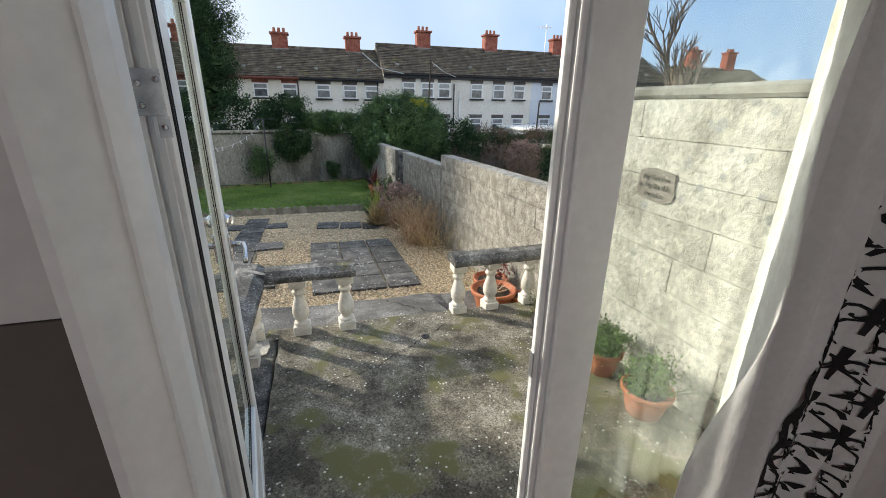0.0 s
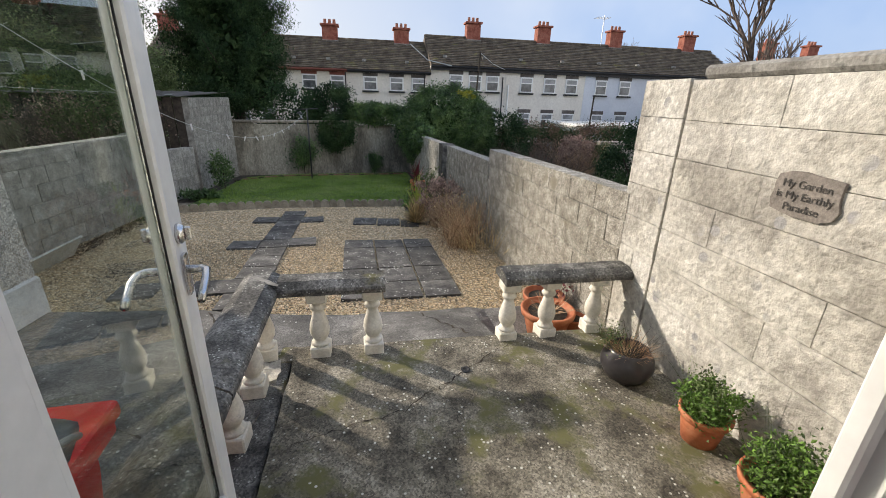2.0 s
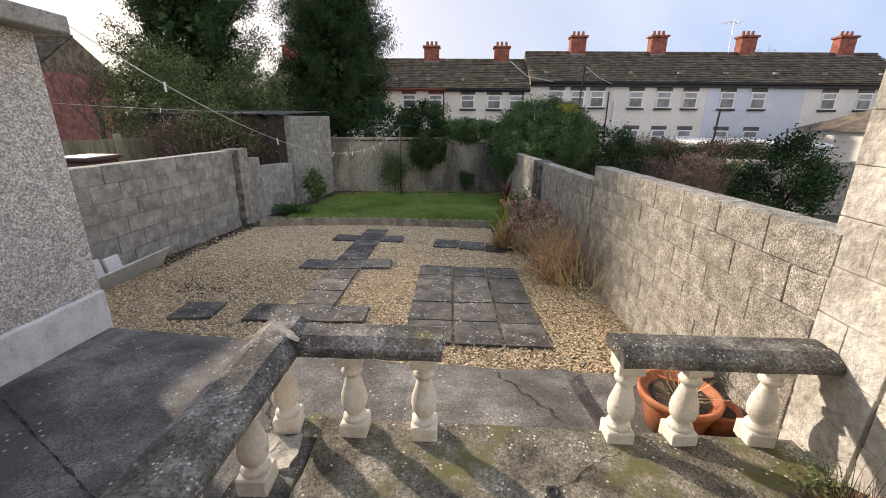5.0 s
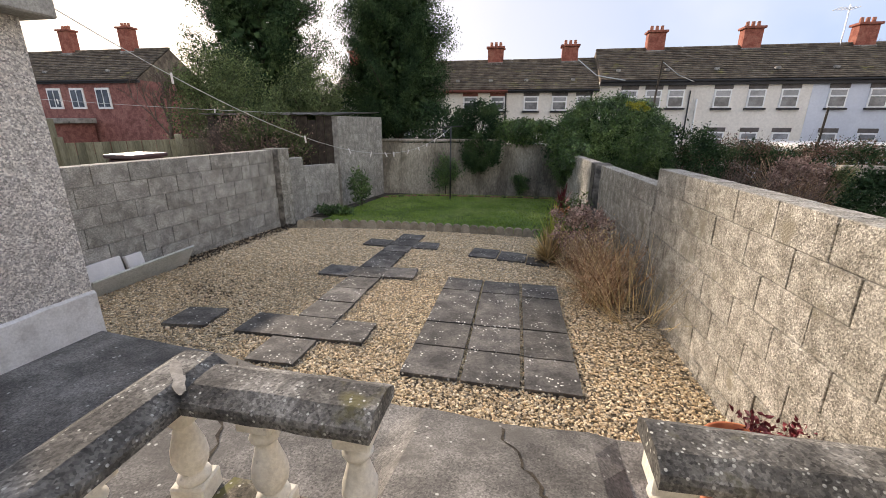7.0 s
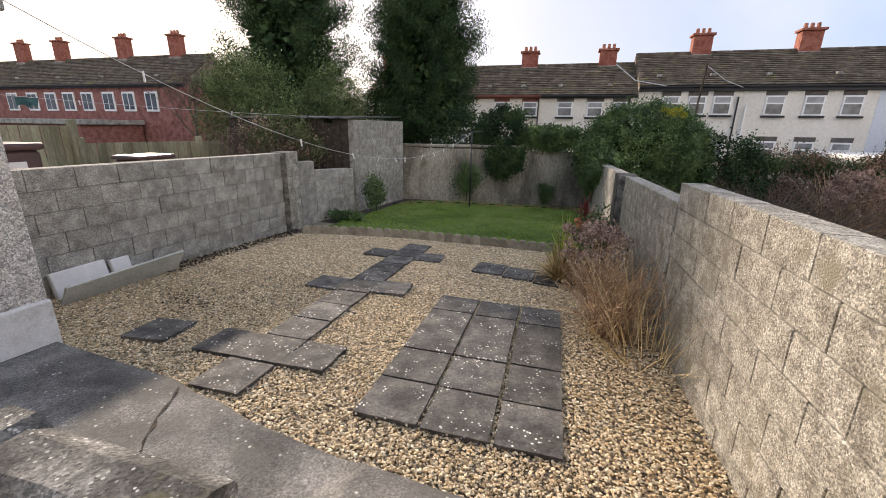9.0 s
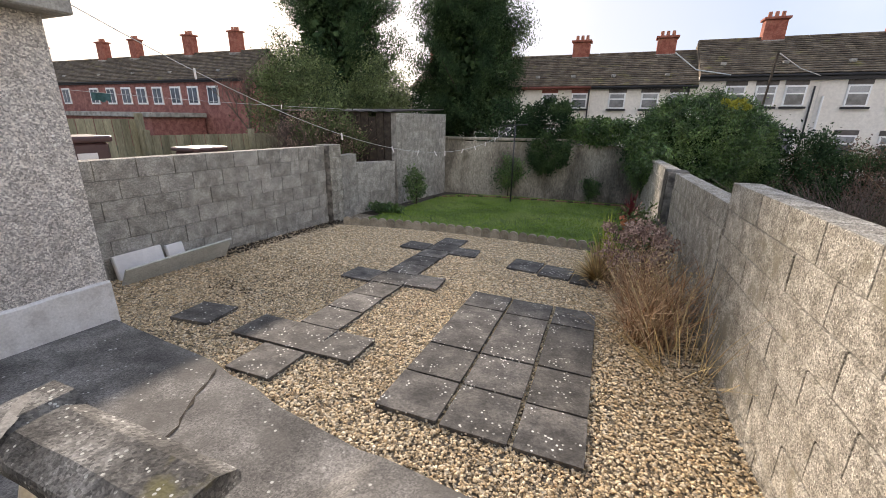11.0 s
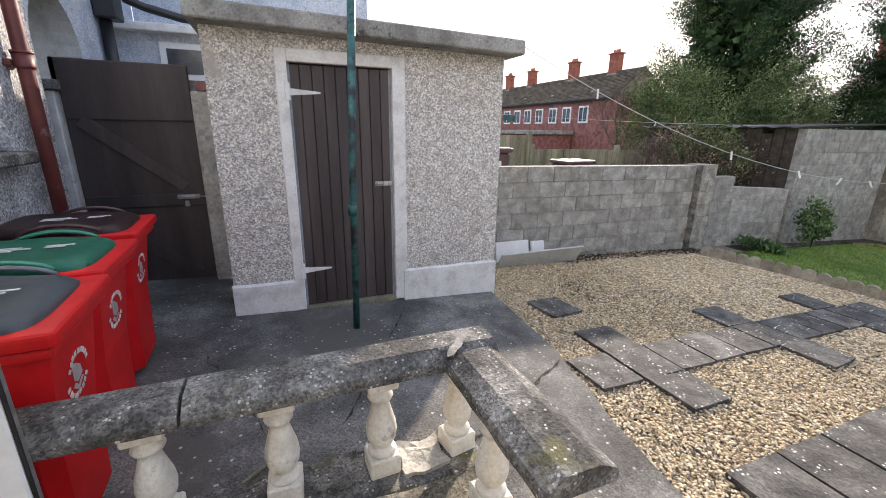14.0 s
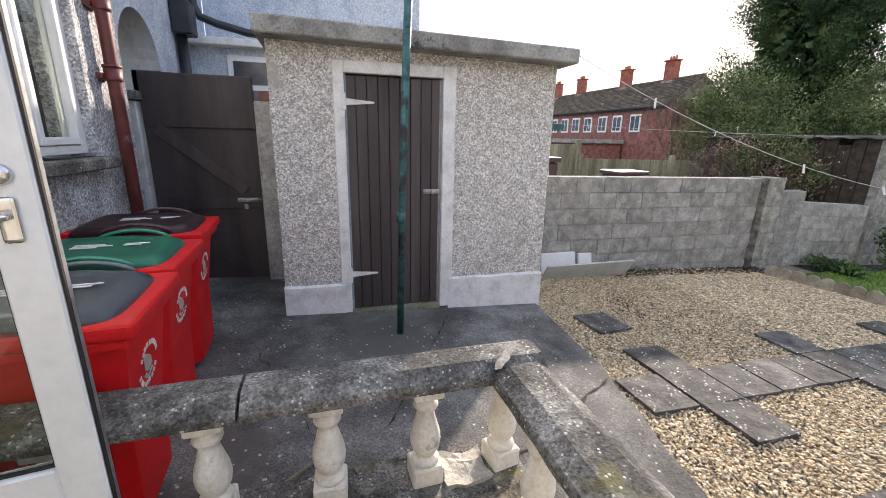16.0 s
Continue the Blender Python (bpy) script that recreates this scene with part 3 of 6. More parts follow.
part("casing", bm, UPVC, frame_ob, "broad white splayed inner casing")
part("casing", boxbm(1.3, 1.42, -0.4, -0.262, FZ, 2.66, 0.015), UPVC, frame_ob)
part("head", boxbm(-0.507, 1.243, -0.26, -0.165, 2.56, 2.62, 0.006), UPVC, frame_ob)
part("threshold", boxbm(-0.507, 1.243, -0.26, -0.1, 0.47, 0.535, 0.008), UPVC, frame_ob)


LEAF_Z = 0.54


def door_leaf(name, label, w, hinge_stile, lead_stile, bottom, black_inner):
    """A glazed leaf hinged at x = 0, closed along +x; side -1 is its room face on the open leaf."""
    leaf = thing(name, label, "door", kind="structure")
    h, t, top = 2.02, 0.055, 0.11
    x0, x1 = hinge_stile, w - lead_stile
    part("stile", boxbm(0, x0, -t / 2, t / 2, 0, h, 0.006), UPVC, leaf)
    part("stile", boxbm(x1, w, -t / 2, t / 2, 0, h, 0.006), UPVC, leaf)
    part("rail", boxbm(x0, x1, -t / 2, t / 2, 0, bottom, 0.006), UPVC, leaf)
    part("rail", boxbm(x0, x1, -t / 2, t / 2, h - top, h, 0.006), UPVC, leaf)
    for side in (-1, 1):
        y0, y1 = sorted((side * 0.009, side * 0.024))
        bm = bmesh.new()
        addbox(bm, x0, x0 + 0.014, y0, y1, bottom + 0.014, h - top - 0.014)
        addbox(bm, x0, x1, y0, y1, h - top - 0.014, h - top)
        part("glazing_bead", bm, UPVC, leaf)
        y0, y1 = sorted((side * 0.0075, side * 0.0105))
        dark = black_inner and side < 0
        bm = bmesh.new()
        addbox(bm, x1 - 0.007, x1, y0, y1, bottom + 0.014, h - top - 0.014)
        addbox(bm, x0, x1, y0, y1 * (2.2 if dark and y1 > 0 else 1), bottom, bottom + 0.014)
        part("gasket", bm, GASKET if dark else UPVC, leaf, "black rubber glazing gasket" if dark else "")
    pane = part("pane", boxbm(x0 + 0.002, x1 - 0.002, -0.006, 0.006, bottom + 0.002, h - top - 0.002), CLEAR, leaf, "clear glass pane")
    pane.visible_shadow = False
    return leaf


left = door_leaf("door_1", "white glazed door leaf standing wide open outwards", 0.895, 0.19, 0.11, 0.3, True)
left.matrix_world = pose(-0.457, -0.12, LEAF_Z, 0, 0, 98.2)
# stepped hinge edge: ridged profile facing the doorway, two seals before the stile's face
part("edge_profile", boxbm(-0.006, 0.0, -0.012, 0.004, 0.01, 2.01, 0.002), UPVC, left)
part("edge_profile", boxbm(-0.009, 0.0, 0.012, 0.027, 0.01, 2.01, 0.002), UPVC, left)
for x0 in (0.014, 0.036):
    part("seal", boxbm(x0, x0 + 0.005, -0.0315, -0.0275, 0.01, 2.01), GASKET, left, "black rubber door seal")
part("seal", boxbm(0.896, 0.903, -0.018, -0.006, 0.02, 2.0), GASKET, left, "dark weather seal on the leading edge")
part("lock_strip", boxbm(0.8955, 0.902, -0.002, 0.02, 0.02, 2.0), GALV, left, "metal lock strip on the leading edge")
part("weather_bar", boxbm(0.2, 0.79, -0.031, -0.0275, 0.12, 0.128, 0.001), UPVC, left)
LX, LZ = 0.832, 1.155
for side in (-1, 1):
    rose = lathe([(0.026, 0), (0.027, 0.008), (0.022, 0.014), (0.02, 0.016), (0.019, 0.017)], 20)
    bmesh.ops.transform(rose, matrix=pose(LX, side * 0.0275, LZ, -90 * side), verts=rose.verts)
    lt_ = part("lock_turn", rose, CHROME, left, "round satin metal lock turn", True)
    part("turn_grip", boxbm(LX - 0.005, LX + 0.005, min(side * 0.044, side * 0.06), max(side * 0.044, side * 0.06), LZ - 0.018, LZ + 0.018, 0.003), CHROME, lt_)
    plate = boxbm(LX - 0.02, LX + 0.02, min(side * 0.0275, side * 0.038), max(side * 0.0275, side * 0.038), LZ - 0.17, LZ - 0.055, 0.009, seg=2)
    hp = part("handle_plate", plate, CHROME, left, "satin metal handle plate")
    bz = LZ - 0.1
    bar = tube([(LX, side * 0.038, bz), (LX, side * 0.07, bz), (LX - 0.015, side * 0.083, bz), (LX - 0.055, side * 0.086, bz - 0.006), (LX - 0.1, side * 0.085, bz - 0.026), (LX - 0.125, side * 0.084, bz - 0.038)], 0.0115, 10, 0.009)
    part("lever", bar, CHROME, hp, "curved satin metal lever", True)


def hinge(z):
    """A flag hinge across the open leaf's hinge edge, its pin on the outer side."""
    bm = boxbm(-0.0125, -0.0095, -0.024, 0.05, z + 0.05, z + 0.13, 0.001)
    addbox(bm, -0.0125, -0.0095, -0.026, -0.006, z + 0.012, z + 0.05)
    hp = part("hinge", bm, GALV, left, "grey metal flag hinge")
    for z0, z1 in ((z - 0.005, z + 0.052), (z + 0.056, z + 0.13)):
        part("knuckle", tube([(0.0, 0.055, z0), (0.0, 0.055, z1)], 0.011, 14), GALV, hp, "", True)
    for sy, sz in ((-0.016, 0.112), (0.012, 0.105), (0.012, 0.068), (-0.016, 0.03)):
        d = lathe([(0.006, 0), (0.0045, 0.0025), (0.001, 0.001)], 10)
        bmesh.ops.transform(d, matrix=pose(-0.0125, sy, z + sz, 0, -90), verts=d.verts)
        part("screw", d, CHROME, hp)


hinge(1.52)
hinge(0.25)
right = door_leaf("door_2", "white glazed door leaf standing closed", 0.87, 0.11, 0.13, 0.16, False)
right.matrix_world = pose(1.24, -0.21, LEAF_Z, 0, 0, 180)
part("meeting_strip", boxbm(0.87, 0.888, -0.026, 0.012, 0.0, 2.02, 0.003), UPVC, right)
part("meeting_strip", boxbm(0.8885, 0.905, -0.026, -0.006, 0.0, 2.02, 0.003), UPVC, right)
part("keep_plate", boxbm(0.9055, 0.9085, -0.024, -0.004, 0.9, 0.98, 0.001), GALV, right, "small metal keep plate on the edge")


# curtain
def curtain_points(x, z):
    return (x, -0.47 - 0.035 * math.sin(x * 38) - 0.02 * math.sin(x * 91 + z), z)


def curtain_shift(z):
    """The curtain hangs drawn back: its edge leans outwards towards the top."""
    return 0.6 + 0.075 * max(0.0, z - 0.55)


curtain = thing("curtain", "white lined curtain with black scroll print, drawn aside", "curtain")
zs = lin(0.56, 2.7, 30)
for nm, x0, x1, mat in (("lining", 0.0, 0.21, CURTAIN), ("cloth", 0.21, 0.7, CURTAIN)):
    xs_ = lin(x0, x1, 30)
    v = [curtain_points(curtain_shift(z) + x, z) for z in zs for x in xs_]
    f = [(j * 30 + i, j * 30 + i + 1, (j + 1) * 30 + i + 1, (j + 1) * 30 + i) for j in range(29) for i in range(29)]
    ob = soup(nm, v, f, mat, curtain, True)
    so = ob.modifiers.new("thick", "SOLIDIFY")
    so.thickness = 0.004
pv, pf = [], []
random.seed(5)


def ribbon(pts, w0, w1):
    """A flat printed stroke along (across, height) points on the curtain."""
    b0 = len(pv)
    for k, (a, z) in enumerate(pts):
        q, r_ = pts[max(k - 1, 0)], pts[min(k + 1, len(pts) - 1)]
        d_ = Vector((r_[0] - q[0], r_[1] - q[1])).normalized()
        w = 1.1 * (w0 + (w1 - w0) * k / (len(pts) - 1))
        for sg in (-1, 1):
            c_ = curtain_points(curtain_shift(z) + a - d_.y * w * sg, z + d_.x * w * sg)
            pv.append((c_[0], c_[1] - 0.006, c_[2]))
    for k in range(len(pts) - 1):
        pf.append((b0 + 2 * k, b0 + 2 * k + 1, b0 + 2 * k + 3, b0 + 2 * k + 2))


for col in range(5):
    for row in range(15):
        cx, cz = 0.25 + 0.085 * col, 0.64 + row * 0.14 + (0.07 if col % 2 else 0)
        for sg in (-1, 1):
            ribbon([(cx + sg * (0.012 + 0.02 * (1 - t / 9) * math.cos(t * 0.75)), cz + 0.026 * (1 - t / 11) * math.sin(t * 0.75)) for t in range(9)], 0.0045, 0.002)
            ribbon([(cx + sg * 0.034 * math.sin(t * 0.5), cz - 0.01 - 0.012 * t) for t in range(6)], 0.002, 0.006)
            ribbon([(cx + sg * (0.03 + 0.004 * t), cz + 0.02 + 0.008 * t) for t in range(4)], 0.007, 0.001)
            ribbon([(cx + sg * (0.01 + 0.005 * t), cz + 0.05 + 0.006 * t) for t in range(4)], 0.001, 0.006)
        ribbon([(cx, cz - 0.05 + 0.02 * t) for t in range(6)], 0.002, 0.004)
ribbon([(0.214 + 0.004 * math.sin(t), 0.57 + 0.02 * t) for t in range(100)], 0.004, 0.004)
tagged(soup("scroll_print", pv, pf, CURTAIN_B, curtain), "black scrolling leaf print", kind="stuff")

# window in the house wall, with sill
win = thing("window_1", "white casement window with a stone sill", "window", kind="structure")
for x0, x1 in ((-2.86, -2.79), (-1.43, -1.36), (-2.33, -2.27)):
    part("window_frame", boxbm(x0, x1, -0.25, -0.14, 1.64, 2.95, 0.005), UPVC, win)
part("window_frame", boxbm(-2.79, -2.33, -0.25, -0.14, 1.64, 1.7, 0.005), UPVC, win)
part("window_frame", boxbm(-2.27, -1.43, -0.25, -0.14, 1.64, 1.7, 0.005), UPVC, win)
for x0, x1 in ((-2.79, -2.33), (-2.27, -1.43)):
    ca = part("casement", boxbm(x0 + 0.003, x0 + 0.05, -0.21, -0.125, 1.703, 2.95, 0.005), UPVC, win)
    part("stile", boxbm(x1 - 0.05, x1 - 0.003, -0.21, -0.125, 1.703, 2.95, 0.005), UPVC, ca)
    part("rail", boxbm(x0 + 0.05, x1 - 0.05, -0.21, -0.125, 1.703, 1.75, 0.005), UPVC, ca)
    p = part("pane", boxbm(x0 + 0.05, x1 - 0.05, -0.19, -0.18, 1.75, 2.95), CLEAR, ca)
    p.visible_shadow = False
part("window_sill", boxbm(-2.92, -1.3, -0.16, 0.03, 1.54, 1.62, 0.012), COPING, win, "weathered stained stone sill")
for x0, wd in ((-1.9, 0.1), (-2.6, 0.08)):
    bm = bmesh.new()
    v = [bm.verts.new((x0 + wd * i / 20, -0.42 + 0.02 * math.sin(i * 1.4), z)) for z in (1.66, 2.94) for i in range(21)]
    for i in range(20):
        bm.faces.new((v[i], v[i + 1], v[i + 22], v[i + 21]))
    net = tagged(part("net_curtain", bm, CURTAIN), "pale curtain hanging behind the window", "curtain")
    so = net.modifiers.new("thick", "SOLIDIFY")
    so.thickness = 0.003

# downpipe
pipe = thing("downpipe", "peeling oxide-red cast iron downpipe with brackets", "downpipe")
PX = -3.1
part("pipe", tube([(PX, 0.0, 0.2), (PX, 0.0, 2.3), (PX, 0.0, 2.75), (PX + 0.06, -0.02, 2.86), (PX + 0.3, -0.02, 3.0)], 0.045, 14), PIPE_RED, pipe, "", True)
for z in (0.9, 2.15, 2.62):
    part("socket", tube([(PX, 0.0, z), (PX, 0.0, z + 0.015), (PX, 0.0, z + 0.09)], 0.057, 14), PIPE_RED, pipe, "", True)
    part("collar", tube([(PX, 0.0, z + 0.092), (PX, 0.0, z + 0.11)], 0.062, 14), PIPE_RED, pipe, "", True)
    part("bracket", boxbm(PX - 0.08, PX + 0.08, -0.08, -0.04, z + 0.01, z + 0.05, 0.004), PIPE_RED, pipe)


# ---- balustrade ----
def baluster(name_at):
    """Turned cast baluster 0.5 high on a square foot."""
    b = thing("baluster", "turned cream-painted concrete baluster with flaking paint", "baluster", "balusters of the landing", at=name_at)
    part("foot", boxbm(-0.068, 0.068, -0.068, 0.068, 0, 0.095, 0.008), BALU, b)
    part("shaft", lathe([(0.06, 0.095), (0.064, 0.108), (0.058, 0.122), (0.04, 0.13), (0.047, 0.145), (0.063, 0.175), (0.068, 0.21), (0.064, 0.25), (0.05, 0.3), (0.038, 0.345), (0.034, 0.365), (0.05, 0.372), (0.056, 0.385), (0.05, 0.4), (0.038, 0.408), (0.044, 0.425), (0.055, 0.436)], 24), BALU, b, "", True)
    part("capital", boxbm(-0.066, 0.066, -0.066, 0.066, 0.436, 0.515, 0.007), BALU, b)
    return b


first = baluster(pose(-0.785, 0.52, 0.308))
for x, y, z, a in ((-0.785, 0.985, 0.308, 4), (-0.785, 1.42, 0.308, -3), (-0.78, 1.83, 0.308, 2), (-0.785, 2.2, 0.308, 10), (-0.42, 2.19, 0.305, 0), (-0.055, 2.19, 0.302, 3), (0.965, 2.24, 0.275, 0), (1.29, 2.25, 0.275, 5), (1.7, 2.27, 0.275, -4)):
    copy_thing(first, pose(x, y, z, 0, 0, a))


def coping(name, label, x0, x1, y0, y1, z0, along):
    """Coping stone with a flat-topped, sloping-sided profile along x or y."""
    prof = [(-0.128, 0.0), (0.128, 0.0), (0.13, 0.03), (0.122, 0.048), (0.06, 0.082), (-0.06, 0.082), (-0.122, 0.048), (-0.13, 0.03)]
    bm = bmesh.new()
    n = 26
    rings = []
    a0, a1 = (x0, x1) if along == "x" else (y0, y1)
    c = (y0 + y1) / 2 if along == "x" else (x0 + x1) / 2
    for i in range(n + 1):
        s = a0 + (a1 - a0) * i / n
        ring = []
        for u, w in prof:
            j = 0.004 * noise.noise((s * 7, u * 20, w * 20))
            ring.append(bm.verts.new((s, c + u + j, z0 + w + j) if along == "x" else (c + u + j, s, z0 + w + j)))
        rings.append(ring)
    for a, b in zip(rings, rings[1:]):
        for k in range(8):
            bm.faces.new((a[k], a[(k + 1) % 8], b[(k + 1) % 8], b[k]))
    bm.faces.new(rings[0][::-1])
    bm.faces.new(rings[-1])
    bmesh.ops.recalc_face_normals(bm, faces=bm.faces[:])
    return tagged(part(name, bm, COPING), label, "coping")


coping("coping_stone", "lichen-speckled dark concrete coping resting on balusters", -0.905, -0.649, -0.07, 1.12, 0.823, "y")
coping("coping_stone", "lichen-speckled dark concrete coping resting on balusters", -0.905, -0.649, 1.132, 2.335, 0.823, "y")
coping("coping_stone", "dark concrete coping with a broken rounded end", -0.655, 0.035, 2.085, 2.335, 0.82, "x")
coping("coping_stone", "short mossy concrete coping butting the cream wall", 0.893, 1.9, 2.13, 2.38, 0.79, "x")
bm = bmesh.new()
random.seed(12)
rings = []
for q, zz in ((1.0, 0.9045), (0.72, 0.9068), (0.3, 0.9075)):
    ring = []
    for k in range(20):
        a = 2 * math.pi * k / 20
        r_ = q * (1.0 + 0.28 * noise.noise((3 * math.cos(a), 3 * math.sin(a), 1)))
        u, w = 0.135 * r_ * math.cos(a), 0.024 * r_ * math.sin(a)
        ring.append(bm.verts.new((-0.735 + 0.75 * u + 0.66 * w, 2.175 - 0.66 * u + 0.75 * w, zz)))
    rings.append(ring)
for a, b in zip(rings, rings[1:]):
    for k in range(20):
        bm.faces.new((a[k], a[(k + 1) % 20], b[(k + 1) % 20], b[k]))
bm.faces.new(rings[-1])
bmesh.ops.recalc_face_normals(bm, faces=bm.faces[:])
tagged(part("mortar_patch", bm, MORTAR_MID), "pale mortar smeared over the coping corner", "mortar", kind="structure")


def lump(name, label, x0, x1, y0, y1, z0, z1, mat_, category):
    """An uneven broken lump of render."""
    bm = bmesh.new()
    addbox(bm, x0, x1, y0, y1, z0, z1)
    bmesh.ops.subdivide_edges(bm, edges=bm.edges[:], cuts=4, use_grid_fill=True)
    for v in bm.verts:
        if v.co.z > z0 + 0.001:
            v.co += Vector((noise.noise(v.co * 11), noise.noise(v.co * 11 + Vector((4, 0, 0))), noise.noise(v.co * 9 + Vector((0, 6, 0))) - 0.25)) * 0.03
    return tagged(part(name, bm, mat_), label, category, kind="structure")


lump("render_remnant", "broken cream-painted render between the baluster feet", -0.87, -0.67, 1.91, 2.12, 0.302, 0.34, CREAM_JOINT, "render")
lump("render_remnant", "chipped mossy render at the balustrade corner", -0.7, -0.5, 2.12, 2.3, 0.29, 0.325, CONC, "render")
lump("render_remnant", "broken stub of grey render at the kerb", -0.9, -0.72, 1.52, 1.74, 0.3, 0.325, COPING, "render")
stick = tube([(-1.02, 1.13, 0.14), (-1.12, 1.25, 0.142), (-1.21, 1.36, 0.14), (-1.27, 1.47, 0.143)], 0.011, 7, 0.007)
tagged(part("stick", stick, FENCE), "pale weathered stick lying on the concrete", "stick")


# ---- pebbledashed shed ----
SX, SY0, SY1 = -3.11, 1.06, 3.68
shed = thing("shed", "flat-roofed pebbledashed outhouse with white plinth", "shed", kind="structure")
DY0, DY1, DZ0, DZ1 = 1.66, 2.54, 0.12, 2.31
bm = bmesh.new()
for y0, y1, z0, z1 in ((SY0, 1.57, 0.0, 2.53), (2.66, SY1, 0.0, 2.53), (1.57, 2.66, 2.41, 2.53)):
    part("wall", boxbm(SX - 0.2, SX, y0, y1, z0, z1), RENDER_GREY, shed, "grey pebbledashed wall")
bm = bmesh.new()
addbox(bm, -5.3, SX - 0.2, SY0, SY0 + 0.2, 0.0, 2.53)
addbox(bm, -5.3, SX - 0.2, SY1 - 0.2, SY1, 0.0, 2.53)
addbox(bm, -5.5, -5.3, SY0, SY1, 0.0, 2.53)
part("wall", bm, RENDER_GREY, shed, "grey pebbledashed wall")


def plinth(y0, y1):
    bm = bmesh.new()
    n = 16
    rows = []
    for i in range(n + 1):
        y = y0 + (y1 - y0) * i / n
        top = 0.435 - 0.012 * (y - 1.0) + 0.012 * noise.noise((y * 5, 0, 0))
        rows.append([bm.verts.new((SX + 0.002, y, 0.0)), bm.verts.new((SX + 0.024, y, 0.0)), bm.verts.new((SX + 0.022, y, top - 0.02)), bm.verts.new((SX + 0.002, y, top))])
    for a, b in zip(rows, rows[1:]):
        for k in range(3):
            bm.faces.new((a[k], b[k], b[k + 1], a[k + 1]))
    bm.faces.new(rows[0])
    bm.faces.new(rows[-1][::-1])
    bmesh.ops.recalc_face_normals(bm, faces=bm.faces[:])
    part("plinth", bm, WHITE_PAINT, shed, "flaking white painted plinth")


plinth(SY0 - 0.01, 1.6)
plinth(2.63, SY1 + 0.01)
for y0, y1, z0, z1 in ((1.567, DY0, 0.1, 2.41), (DY1, 2.663, 0.1, 2.41), (DY0, DY1, DZ1, 2.41)):
    part("door_surround", boxbm(SX - 0.1, SX + 0.014, y0, y1, z0, z1, 0.006), WHITE_PAINT, shed, "white painted door surround")
bm = boxbm(-5.7, SX + 0.22, 0.995, 3.78, 2.53, 2.66, 0.012)
for v in bm.verts:
    v.co.z += -0.02 * (v.co.y - 1) + 0.006 * noise.noise(v.co * 3)
part("roof", bm, CONC_ROOF, shed, "stained concrete roof slab overhanging the wall")
sd = thing("shed_door", "dark brown boarded door with white strap hinges, closed", "door")
n = 9
for i in range(n):
    y0 = DY0 + (DY1 - DY0) * i / n
    part("board", boxbm(SX - 0.07, SX - 0.04, y0 + 0.0025, y0 + (DY1 - DY0) / n - 0.0025, DZ0 + 0.02, DZ1 - 0.012, 0.004), DARK_WOOD, sd)
part("backing", boxbm(SX - 0.085, SX - 0.071, DY0, DY1, DZ0 + 0.02, DZ1 - 0.012), GASKET, sd)
for z in (2.08, 0.5):
    bm = boxbm(SX - 0.0395, SX - 0.033, DY0 + 0.012, DY0 + 0.26, z - 0.03, z + 0.03, 0.0015)
    for vv in bm.verts:
        vv.co.z = z + (vv.co.z - z) * (1.0 - 0.75 * (vv.co.y - DY0) / 0.26)
    hg = part("strap_hinge", bm, WHITE_PAINT, sd, "white painted strap hinge")
    part("hinge_plate", boxbm(SX - 0.039, SX + 0.02, DY0 - 0.03, DY0 + 0.0115, z - 0.07, z + 0.07, 0.004), WHITE_PAINT, hg)


def bolt(parent, x, y, z, ln):
    b = part("bolt", boxbm(x, x + 0.006, y - ln, y, z - 0.022, z + 0.022, 0.002), GALV, parent, "galvanised sliding bolt")
    part("bar", tube([(x + 0.014, y - ln - 0.005, z), (x + 0.014, y + 0.07, z)], 0.008, 8), GALV, b, "", True)
    for k in (0.2, 0.5, 0.85):
        part("guide", boxbm(x + 0.004, x + 0.026, y - ln * k - 0.008, y - ln * k + 0.008, z - 0.02, z + 0.02, 0.004), GALV, b)
    return b


for y0, y1 in ((DY0, DY0 + 0.022), (DY1 - 0.022, DY1)):
    part("stop", boxbm(SX - 0.066, SX - 0.037, y0, y1, DZ0, DZ1, 0.003), STOP_GREY, shed, "blue-grey inner door stop")
part("door_sill", boxbm(SX - 0.1, SX + 0.03, DY0, DY1, 0.09, 0.14, 0.006), FENCE, shed, "worn timber sill")
bolt(sd, SX - 0.038, DY1 - 0.01, 1.29, 0.16)

# ---- side gate, posts ----
GX = -4.2
gate = thing("garden_gate", "tall dark brown ledged and braced timber gate, shut", "gate")
part("panel", boxbm(GX - 0.04, GX - 0.012, -0.24, 0.79, 0.06, 2.36, 0.004), DARK_WOOD, gate)
part("ledge", boxbm(GX - 0.012, GX + 0.012, -0.23, 0.785, 1.84, 2.352, 0.004), DARK_WOOD, gate)
part("ledge", boxbm(GX - 0.012, GX + 0.012, -0.23, 0.785, 1.0, 1.12, 0.004), DARK_WOOD, gate)
for z in (0.25, 1.18):
    bm = boxbm(-0.012, 0.02, -0.5, 0.5, -0.06, 0.06, 0.004)
    bmesh.ops.transform(bm, matrix=Matrix.Translation((GX, 0.25, z + 0.33)) @ Matrix.Rotation(radians(-40), 4, "X"), verts=bm.verts)
    part("brace", bm, DARK_WOOD, gate)
gb = bolt(gate, GX + 0.014, 0.74, 1.09, 0.2)
part("padlock", boxbm(GX + 0.02, GX + 0.04, 0.6, 0.645, 0.99, 1.05, 0.006), GALV, gb)
tagged(part("gate_post", boxbm(GX - 0.08, GX + 0.08, -0.35, -0.25, 0.0, 2.08, 0.01), WHITE_PAINT), "grey-white peeling timber gate post", "post")
